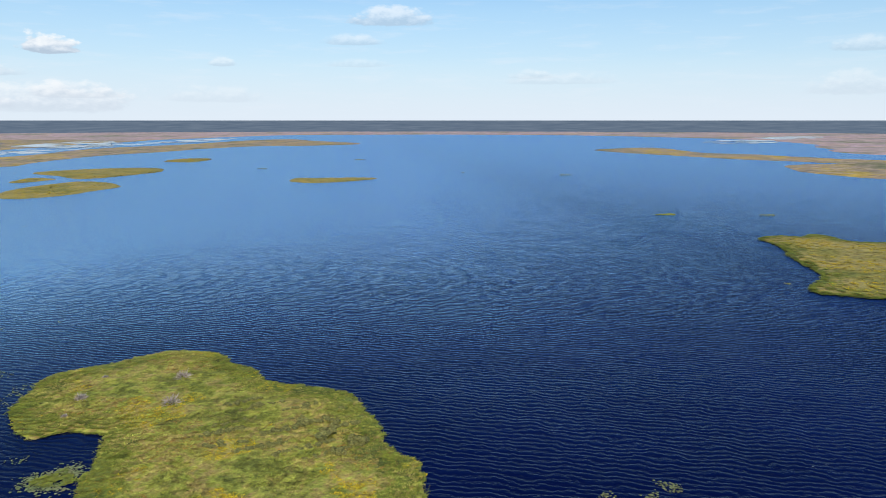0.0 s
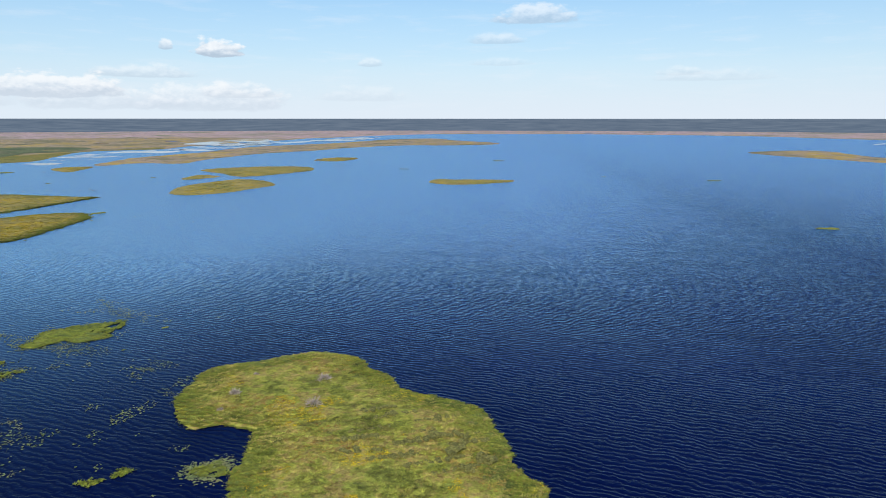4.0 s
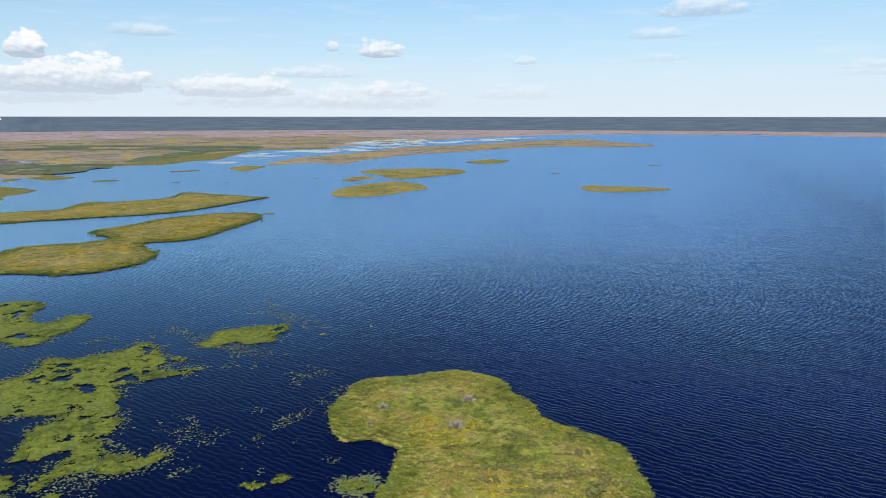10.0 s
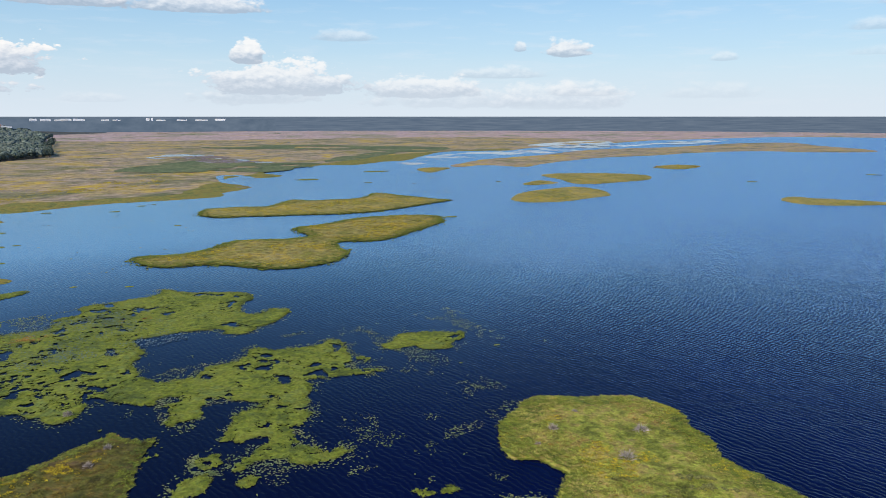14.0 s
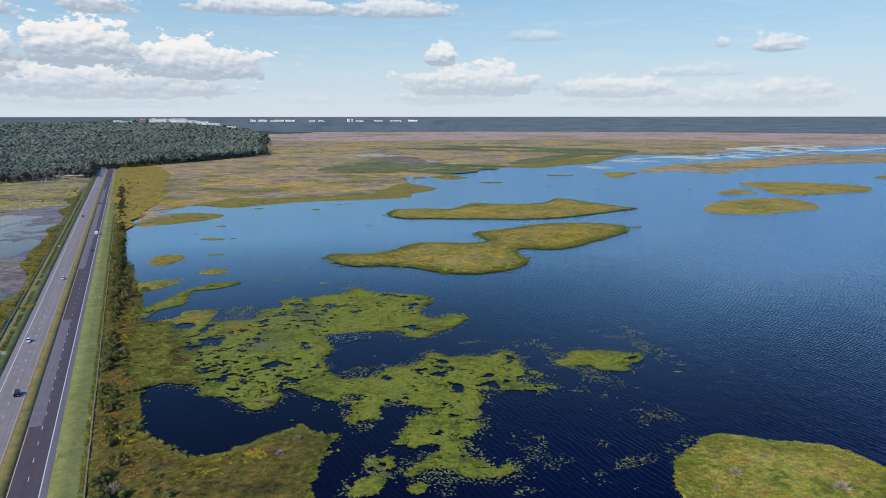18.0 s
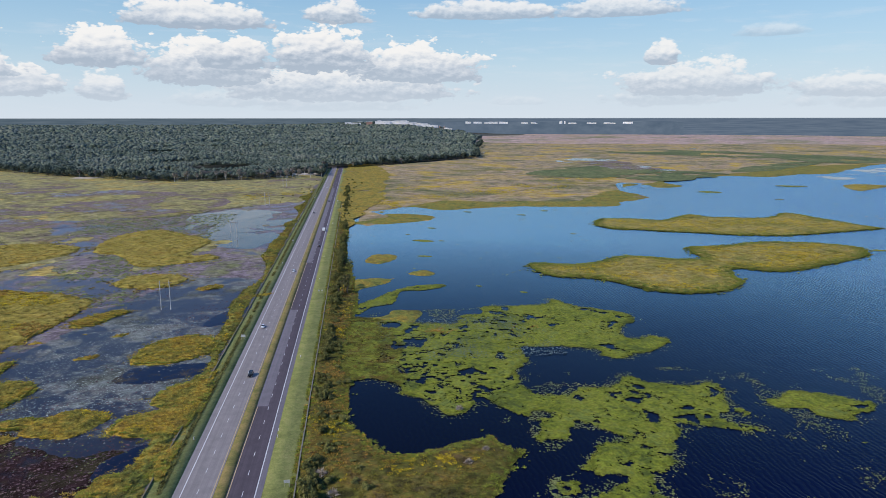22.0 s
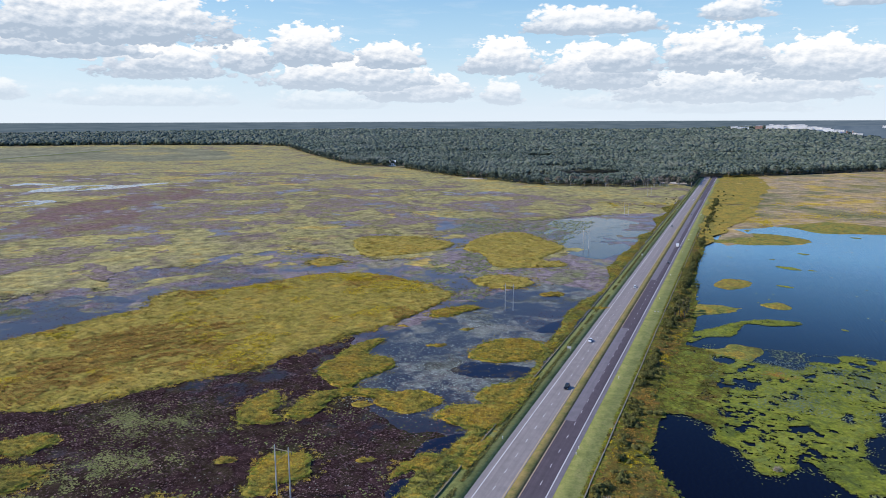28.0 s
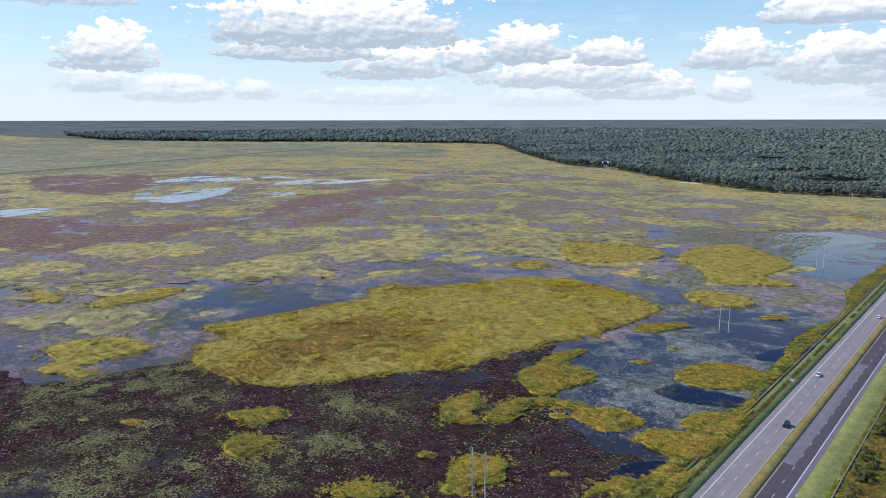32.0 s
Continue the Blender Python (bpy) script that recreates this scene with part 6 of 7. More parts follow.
p = p[p[:, 0] + 10 * fbm(p[:, 0], p[:, 1], 18, 573, 4) < 52]
tufts("reeds", p, np.full(len(p), 0.25), 0.7, T_SHORE, "olive reeds on the landward side of the mat", "plants", 574, 6, 0.7, MATS["mat_a"][0], 1.1)
for n, (key, level) in enumerate((("mat_a", 0.0), ("mat_b", -0.03), ("mat_e", 0.0), ("mat_c", -0.05), ("mat_d", -0.05), ("mat_h1", 0.0))):
    loop = MATS[key][1]
    r = np.random.RandomState(540 + n)
    k = r.randint(0, len(loop), 5200 if n < 2 else 900)
    q = loop[k] + r.randn(len(k), 2) * (2.2 if n < 2 else 1.6)
    q = q[fbm(q[:, 0], q[:, 1], 9, 545 + n, 4) > level]
    pads("floating_leaves", q, 0.28, M_PAD_G, "loose green leaves along the edge of a mat", 550 + n)
q = drift(-130, -36, 40, 230, 52000, 510, 26, 0.03, 0.6)
pads("lily_pads", q[np.hypot((q[:, 0] + 74) / 42, (q[:, 1] - 118) / 80) < 0.6 + 0.5 * np.random.RandomState(1).rand(len(q))], 0.3, M_PAD_W, "pale grey-green lily pads on dark water", 511, 0.1)
pads("lily_pads", drift(-420, -40, -120, 120, 30000, 512, 22, 0.15), 0.35, M_PAD_G, "drifts of pale green lily pads on dark marsh water", 513, 0.1)
pads("water_weeds", drift(-420, -36, -140, 260, 60000, 514, 50, -0.06), 0.4, M_PAD_P, "purple-brown weeds breaking the water surface", 515, 0.08)
pads("lily_pads", drift(-330, -36, -140, 330, 4000, 516, 30, 0.03), 0.22, M_PAD_W, "scattered pale leaves on dark marsh water", 517, 0.12)
pads("lily_pads", drift(-300, -100, 220, 620, 12000, 518, 70, 0.02), 1.0, M_PAD_G, "green leaves in far marsh water", 519, 0.12)


pads("floating_leaves", drift(45, 480, 270, 640, 4200, 560, 16, 0.2), 0.7, M_PAD_G, "small scattered rafts of floating plants on the lake", 561, 0.08)
pads("floating_leaves", drift(450, 1200, 420, 900, 3000, 562, 40, 0.19), 1.3, M_PAD_G, "small scattered rafts of floating plants on the far lake", 563, 0.08)


# ---- pools in the far meadows ----
def pool(outline, seed, z=0.82, gaps=-0.01, mat=M_POOL, label="shallow sky-lit pool in the meadow"):
    loop = ragged(outline, 8, 16, seed)
    inner = grid_inside(loop, 10, seed)
    v, _, f, _, _, _ = delaunay_2d_cdt([Vector(p) for p in np.vstack([loop, inner]).tolist()], [], [list(range(len(loop)))], 1, 1e-3)
    xy = np.array([tuple(p) for p in v])
    tri = np.array([t for t in f if len(t) == 3])
    c = xy[tri].mean(1)
    tri = tri[fbm(c[:, 0], c[:, 1] * 0.6, 45, seed + 2, 5) > gaps]
    ob = new("pool", mesh_of("pool", np.column_stack([xy, np.full(len(xy), z)]), tri, mat))
    return tagged(ob, label, "water", "", "structure")


pool([(-1309, 489), (-1361, 593), (-1322, 665), (-1196, 653), (-1194, 585), (-1226, 493)], 801, 0.7, -0.06, M_SKYPOOL)
pool([(-1116, 599), (-1243, 730), (-1113, 722), (-1040, 782), (-976, 835), (-978, 698), (-1027, 627)], 802, 0.7, -0.06, M_SKYPOOL)
pool([(-1028, 323), (-1046, 385), (-1098, 467), (-1051, 506), (-964, 419), (-925, 330)], 803, 0.7, -0.06, M_SKYPOOL)
pool([(-928, 460), (-930, 529), (-885, 530), (-879, 469)], 804, 0.7, -0.06, M_SKYPOOL)
pool([(-1024, 127), (-1015, 167), (-977, 182), (-950, 144), (-960, 107)], 805, 0.7, -0.06, M_SKYPOOL)
pool([(-735, 288), (-746, 329), (-709, 338), (-688, 282)], 806, 0.82)
pool([(-814, 62), (-840, 106), (-773, 118), (-732, 69), (-741, 40)], 807, 0.60)
pool([(-719, 80), (-726, 147), (-659, 153), (-645, 111)], 808, 0.60)
pool([(-1097, 342), (-1162, 414), (-1124, 406), (-1040, 334)], 809, 0.82)
pool([(-657, 14), (-654, 41), (-621, 44), (-624, 17)], 810, 0.60)
pool([(-157, 587), (-141, 629), (-106, 659), (-73, 646), (-51, 606), (-53, 502), (-65, 447), (-89, 437), (-113, 478)], 811, 0.06)
pool([(393, 1117), (440, 1179), (489, 1144), (450, 1080)], 812, 0.82)
pool([(564, 1324), (652, 1405), (674, 1282), (606, 1188), (561, 1205)], 813, 0.82)
pool([(655, 1207), (735, 1259), (768, 1184), (671, 1127)], 814, 0.82)
pool([(529, 1528), (639, 1629), (696, 1520), (580, 1409)], 815, 0.82)
pool([(884, 1011), (1051, 1140), (1268, 1222), (1459, 1230), (1487, 1165), (1192, 1044), (1003, 1001), (889, 944)], 816, 0.06)
pool([(1744, 1449), (2057, 1582), (2301, 1587), (2115, 1386), (1743, 1306)], 817, 0.82)
pool([(1681, 1275), (2004, 1354), (2138, 1309), (1849, 1188)], 818, 0.82)
pool([(2230, 1301), (2555, 1339), (2803, 1309), (2262, 1140)], 819, 0.82)
pool([(1499, 1245), (1708, 1299), (1991, 1298), (2370, 1276), (1821, 1170), (1414, 1070)], 820, 0.06)
pool([(2623, -567), (2951, -740), (2826, -874), (2415, -707)], 821, 0.82)
pool([(3351, -885), (3623, -1117), (3533, -1238), (2997, -957)], 822, 0.82)


# ---- leafy bushes and trees ----
def leaf_crown(seed, width, height, n, leaf, lobes, z0, droop=0.0):
    """A crown of many small leaf clumps round several lobes, with gaps between."""
    r = np.random.RandomState(seed)
    cs = (r.rand(lobes, 3) - 0.5) * (width * 0.75, width * 0.75, height * 0.6) + (0, 0, z0 + height * 0.5)
    rs = (0.32 + 0.25 * r.rand(lobes)) * min(width, height) * 0.75
    k = r.randint(0, lobes, n)
    d = r.randn(n, 3)
    d /= np.linalg.norm(d, axis=1)[:, None]
    d[:, 2] = np.where(d[:, 2] < -0.3, -d[:, 2], d[:, 2])
    c = cs[k] + d * (rs[k] * (0.75 + 0.35 * r.rand(n)))[:, None]
    side = np.cross(d, r.randn(n, 3))
    side /= np.linalg.norm(side, axis=1)[:, None] + 1e-9
    up = np.cross(side, d) + d * 0.5
    s = (leaf * (0.6 + 0.8 * r.rand(n)))[:, None]
    v = np.stack([c - side * s, c + side * s * 0.9, c + up * s * 1.3], 1)
    return v.reshape(-1, 3), np.arange(n * 3).reshape(-1, 3)


def trunk_mesh(seed, height, r0, mat, limbs=3, lean=0.1):
    rr = random.Random(seed)
    bm = bmesh.new()
    def stem(a, b, ra, rb):
        other = rod_bm(a, b, ra, rb, 6)
        me = bpy.data.meshes.new("tmp")
        other.to_mesh(me)
        other.free()
        bm.from_mesh(me)
        bpy.data.meshes.remove(me)
    top = (rr.uniform(-lean, lean) * height, rr.uniform(-lean, lean) * height, height)
    stem((0, 0, -0.3), top, r0, r0 * 0.45)
    for k in range(limbs):
        a = 6.283 * k / limbs + rr.random()
        f = 0.5 + 0.4 * rr.random()
        base = Vector(top) * f
        stem(base, base + Vector((math.cos(a) * height * 0.35, math.sin(a) * height * 0.35, height * 0.32)), r0 * 0.4, r0 * 0.12)
    me = bpy.data.meshes.new("trunk")
    bm.to_mesh(me)
    bm.free()
    me.materials.append(mat)
    return me


def woody(name, seed, width, height, n, leaf, lobes, mat, bark, label, category, group, trunk_h, r0, limbs=3):
    """A bush or tree: an Empty with a trunk and a crown."""
    e = new(name)
    tagged(e, label, category, group)
    piece("trunk", trunk_mesh(seed, trunk_h, r0, bark, limbs), e)
    v, f = leaf_crown(seed, width, height, n, leaf, lobes, max(0.0, trunk_h - height * 0.35))
    piece("crown", mesh_of("crown", v, f, mat, False), e)
    return e


bush_kinds = [woody("bush", 600 + k, (3.2, 4.2, 5.2, 3.6)[k], (2.4, 3.2, 3.6, 2.8)[k], 900, 0.3, 7, M_BUSH, M_BARK, "dense dark green bush on the causeway bank", "bush", "bank bushes", (1.0, 1.4, 1.6, 1.2)[k], 0.12) for k in range(4)]
rb = random.Random(9)
bush_spots = []
for y in np.concatenate([np.arange(-90, 300, 1.9), np.arange(300, 900, 4.5)]):
    dense = float(fbm([y], [3.0], 42, 77, 3)[0])
    if dense > 0.02 or rb.random() < 0.16:
        bush_spots.append((18.2 + rb.uniform(-0.6, 3.2) + (2.5 if y > 150 else 0) * rb.random(), y + rb.uniform(-2, 2)))
for k, (x, y) in enumerate(bush_spots):
    ob = bush_kinds[k % 4]
    m = pose(x, y, 0.3, 0, 0, rb.uniform(0, 360))
    if k < 4:
        ob.matrix_basis = m
    else:
        ob = copy_thing(ob, m)
    s = rb.uniform(0.5, 1.1) * (1.25 if y > 300 else 1.0)
    ob.scale = (s, s, s * rb.uniform(0.85, 1.15))


# dead shrubs on the near island
def dead_shrub(x, y, size, seed):
    rr = random.Random(seed)
    e = new("dead_shrub")
    tagged(e, "bare grey twiggy dead shrub among green herbs", "shrub", "dead shrubs")
    e.matrix_basis = pose(x, y, 0.5)
    r = np.random.RandomState(seed)
    for k in range(7):
        a, up = 6.283 * k / 7 + rr.random(), rr.uniform(0.5, 1.1)
        tip = (math.cos(a) * size * rr.uniform(0.5, 1), math.sin(a) * size * rr.uniform(0.5, 1), size * up)
        part("branch", rod_bm((0, 0, 0), tip, 0.07, 0.03, 5), M_DEADWOOD, e)
    n = 260
    d = r.randn(n, 3)
    d /= np.linalg.norm(d, axis=1)[:, None]
    d[:, 2] = np.abs(d[:, 2])
    a = d * (size * (0.35 + 0.3 * r.rand(n)))[:, None]
    b = d * (size * (0.8 + 0.45 * r.rand(n)))[:, None] + r.randn(n, 3) * 0.12 * size
    w = np.cross(d, r.randn(n, 3)) * 0.05
    v = np.stack([a - w, a + w, b], 1).reshape(-1, 3)
    piece("twigs", mesh_of("twigs", v, np.arange(n * 3).reshape(-1, 3), M_DEADWOOD, False), e)


for k, (x, y, s) in enumerate(((205, -74, 2.6), (187, -82, 2.9), (185, -56, 2.0), (200, -52, 1.2), (174, -60, 1.0), (150, -150, 1.4), (68, 10, 1.5), (22, 8, 2.2), (26, -4, 2.0), (71, 51, 1.6), (75, 18, 1.4))):
    dead_shrub(x, y, s, 640 + k)
shrub_kinds = [woody("shrub", 660 + k, 4.5, 2.4, 900, 0.26, 9, M_SHRUB, M_BARK, "low olive-green shrub on the marsh island", "shrub", "island shrubs", 0.8, 0.1) for k in range(2)]
for k, (x, y, s) in enumerate(((182, -122, 1.0), (177, -130, 1.2), (184, -130, 0.8), (176, -138, 1.1), (170, -135, 0.9), (192, -118, 0.7), (190, -105, 0.7), (170, -112, 0.6), *[(165 + 30 * ((k * 0.618) % 1), -146 + 50 * ((k * 0.755) % 1), 0.35 + 0.4 * ((k * 0.37) % 1)) for k in range(80)])):
    if not inside(np.array([x]), np.array([y]), NEAR_EDGE)[0] or edge_distance(np.array([(x, y)]), NEAR_EDGE)[0] < 5:
        continue
    m = pose(x, y, 0.4, 0, 0, 50 * k)
    ob = shrub_kinds[k] if k < 2 else copy_thing(shrub_kinds[k % 2], m)
    ob.matrix_basis = m
    ob.scale = (s, s, s * 0.7)


# olive shrubs in the marsh strip and scattered scrub on the prairie beside the causeway
rs2 = random.Random(17)
for k in range(95):
    y = rs2.uniform(-85, 330)
    m = pose(rs2.uniform(20.5, 30 + (12 if y < 20 else 0)), y, 0.35, 0, 0, rs2.uniform(0, 360))
    ob = copy_thing(shrub_kinds[k % 2], m)
    tagged(ob, "olive-green shrub in the marsh strip by the causeway", "shrub", "shore shrubs")
    s = rs2.uniform(0.35, 0.85)
    ob.scale = (s, s, s * rs2.uniform(0.7, 1.0))
for k in range(30):
    m = pose(rs2.uniform(18, 26 + 34 * rs2.random() ** 2), rs2.uniform(520, 1080), 0.5, 0, 0, rs2.uniform(0, 360))
    ob = copy_thing(bush_kinds[k % 4], m)
    s = rs2.uniform(0.35, 0.7)
    ob.scale = (s, s, s)
for k in range(12):
    m = pose(rs2.uniform(-70, -34), rs2.uniform(700, 1060), 0.5, 0, 0, rs2.uniform(0, 360))
    ob = copy_thing(bush_kinds[k % 4], m)
    s = rs2.uniform(0.35, 0.6)
    ob.scale = (s, s, s)


# sabal palms beside the causeway
def palm(x, y, height, seed):
    rr = random.Random(seed)
    e = new("palm_tree")
    tagged(e, "cabbage palm with grey trunk and drooping fan fronds", "palm", "causeway palms")
    e.matrix_basis = pose(x, y, 0.3)
    part("trunk", rod_bm((0, 0, -0.2), (rr.uniform(-0.4, 0.4), rr.uniform(-0.4, 0.4), height), 0.24, 0.18, 8), M_BARK, e)
    r = np.random.RandomState(seed)
    v = []
    for k in range(44):
        a, up = r.rand() * 6.283, r.rand() * 2.0 - 0.9
        L = 1.5 + 0.7 * r.rand()
        d = np.array((math.cos(a) * math.cos(up), math.sin(a) * math.cos(up), math.sin(up)))
        s = np.array((-math.sin(a), math.cos(a), 0))
        o = np.array((0, 0, height))
        mid = o + d * L * 0.6
        end = o + d * L + np.array((0, 0, -0.5))
        v += [o, mid - s * 0.5, mid + s * 0.5, mid - s * 0.5, end, mid + s * 0.5]
    piece("fronds", mesh_of("fronds", v, np.arange(len(v)).reshape(-1, 3), M_PALM, False), e)


rp = random.Random(4)
for k in range(13):
    palm(20.5 + rp.uniform(0, 8), 229 + rp.uniform(0, 26), rp.uniform(4.5, 8.0), 700 + k)
for k, (x, y) in enumerate(((21, 560), (23, 590), (20, 640), (24, 700))):
    palm(x, y, 6, 720 + k)

# front trees of the woodland
tree_kinds = [woody("tree", 730 + k, (11, 13, 9, 12, 10)[k], (10, 11, 12, 9, 11)[k], 520, 1.0, 9, M_CANOPY, M_BARK, "dark evergreen oak at the edge of the wood", "tree", "wood edge trees", (7, 8, 8, 7, 9)[k], 0.4, 4) for k in range(5)]
grey_kinds = [woody("tree", 740 + k, (5, 6, 4.5)[k], (9, 10, 11)[k], 420, 0.55, 7, M_GREYWOOD, M_POLE, "bare grey cypress at the edge of the wood", "tree", "bare cypresses", (9, 10, 10)[k], 0.25, 4) for k in range(3)]
edge = np.array([(560, 2720), (470, 2300), (440, 2220), (400, 1900), (365, 1690), (250, 1590), (123, 1455), (60, 1400), (22, 1350)], float)
edge_w = np.array([(-34, 1330), (-36, 1250), (-34, 1140), (-144, 1068), (-281, 1042), (-439, 1137), (-560, 1222), (-772, 1408), (-945, 1471), (-1240, 1755), (-1783, 2320)], float)
rt = random.Random(12)
used = {}
def stand(kinds, key, x, y, s):
    k = used.get(key, 0)
    used[key] = k + 1
    m = pose(x, y, float(upland(x, y)) - 0.2, 0, 0, rt.uniform(0, 360))
    ob = kinds[k % len(kinds)]
    if k < len(kinds):
        ob.matrix_basis = m
    else:
        ob = copy_thing(ob, m)
    ob.scale = (s, s, s * rt.uniform(0.85, 1.1))


for line, side in ((edge, 1), (edge_w, 1)):
    for a, b in zip(line[:-1], line[1:]):
        L = np.hypot(*(b - a))
        step = 11.0 if L < 260 else 16.0
        for t in np.arange(0, L, step):
            x, y = a + (b - a) * t / L
            grey = (-290 < x < -60 and y < 1300) and rt.random() < 0.75 or rt.random() < 0.13
            x, y = x + rt.uniform(-5, 5), y + rt.uniform(0, 10)
            if -30 < x < 15 and y < 1345:
                continue
            stand(grey_kinds if grey else tree_kinds, "grey" if grey else "tree", x, y, rt.uniform(0.75, 1.25))
for k in range(45):
    stand(grey_kinds, "grey", rt.uniform(-250, -50), rt.uniform(1075, 1130), rt.uniform(0.8, 1.15))


# ---- along the road ----
def barrier_wall(x, label, mat, low):
    """The low concrete wildlife wall: panels with a lipped coping."""
    e = new("barrier_wall")
    tagged(e, label, "wall", "causeway walls")
    bm = box_bm(-0.12, 0.12, -5.96, 5.96, -0.6, low, 0.02)
    lip = box_bm(-0.22, 0.2, -5.96, 5.96, low, low + 0.12, 0.02)
    me = bpy.data.meshes.new("tmp")
    lip.to_mesh(me)
    lip.free()
    bm.from_mesh(me)
    bpy.data.meshes.remove(me)
    me = bpy.data.meshes.new("panel")
    bm.to_mesh(me)
    bm.free()
    me.materials.append(mat)
    for k in range(130):
        piece("panel", me, e, pose(x + 0.06 * math.sin(k * 1.7), -230 + 12 * k, 0.1))


barrier_wall(14.9, "long low weathered concrete wall along the verge", M_CONCRETE, 0.6)
barrier_wall(-28.3, "long low weathered concrete wall beside the marsh", M_OLDWALL, 0.45)
# broken line of dark green tufts along the west verge
p = np.column_stack([-24.6 + 0.25 * np.random.RandomState(3).randn(9000), np.random.RandomState(4).rand(9000) * 1500 - 200])
p = p[fbm(p[:, 0], p[:, 1], 14, 8, 3) > -0.16]
tufts("verge_tufts", p, np.full(len(p), 0.2), 0.8, M_BUSH, "dark green line of tufts along the verge", "grass", 88, 5, 1.4)


def power_frame(x, y, h):
    """A two-legged pole structure with crossarm and hanging insulators."""
    e = new("power_pole")
    tagged(e, "two-legged pale power pole with crossarm standing in marsh", "power pole", "power poles")
    e.matrix_basis = pose(x, y, 0)
    for dx in (-2.6, 2.6):
        part("pole", rod_bm((dx, 0, -1), (dx, 0, h), 0.26, 0.17, 10), M_POLE, e, "pale galvanised pole")
        part("cap", rod_bm((dx, 0, h), (dx, 0, h + 0.25), 0.19, 0.08, 10), M_POLE, e)
    part("crossarm", box_bm(-4.0, 4.0, -0.1, 0.1, h - 1.25, h - 1.03, 0.02), M_WOODPOST, e, "thin grey timber crossarm")
    part("brace", rod_bm((-2.6, 0, h - 5.5), (2.6, 0, h - 1.4), 0.07, 0.07, 6), M_WOODPOST, e)
    for dx in (-3.8, 0, 3.8):
        part("insulator", rod_bm((dx, 0, h - 1.3), (dx, 0, h - 2.2), 0.07, 0.12, 8), M_DARKGLASS, e)


for x, y in ((-73, -27), (-75, 209), (-76, 442), (-77, 688), (-80, 936)):
    power_frame(x, y, 17.0)


def road_sign(x, y, w, h, top, mat, label, facing=0.0):
    e = new("road_sign")
    tagged(e, label, "road sign", "road signs")
    e.matrix_basis = pose(x, y, 0.2, 0, 0, facing)
    for dx in ((-w * 0.35, w * 0.35) if w > 1 else (0,)):
        part("post", rod_bm((dx, 0, -0.4), (dx, 0, top), 0.045, 0.045, 6), M_POLE, e)
    part("plate", box_bm(-w / 2, w / 2, -0.08, -0.05, top - h, top, 0.01), mat, e, "flat metal plate")


M_SIGN = plain("sign_back", (0.6, 0.6, 0.6), 0.4, 0.05, 2.0, 0.3)
for x, y, w, h, top in ((-22.5, 147, 2.2, 1.3, 2.6), (9.8, 236, 0.7, 0.7, 2.0), (11.6, 236.5, 0.7, 0.7, 2.0), (12.4, 3, 1.8, 1.0, 2.3), (-22.4, 420, 1.6, 1.2, 2.6), (9, 520, 0.9, 0.9, 2.2), (9, 720, 1.2, 0.9, 2.3), (-23, 760, 1.2, 0.9, 2.3)):
    road_sign(x, y, w, h, top, M_SIGN, "pale metal road sign on the grass verge", 4 if x > 0 else 176)


def marker(x, y):
    e = new("marker_post")
    tagged(e, "short white marker post on the grass verge", "marker post", "marker posts")
    e.matrix_basis = pose(x, y, 0.3)
    part("post", box_bm(-0.14, 0.14, -0.12, 0.12, -0.3, 0.9, 0.03), M_WHITE, e)
    part("cap", box_bm(-0.2, 0.2, -0.18, 0.18, 0.9, 1.0, 0.02), M_WHITE, e)


for x, y in ((7.6, 117), (5.9, 41), (8.2, 274), (7.8, 352), (8.5, 455), (8.0, 560), (8.3, 690), (-22.0, 330), (-21.8, 560), (-22.0, 38), (6.1, 36)):
    marker(x, y)


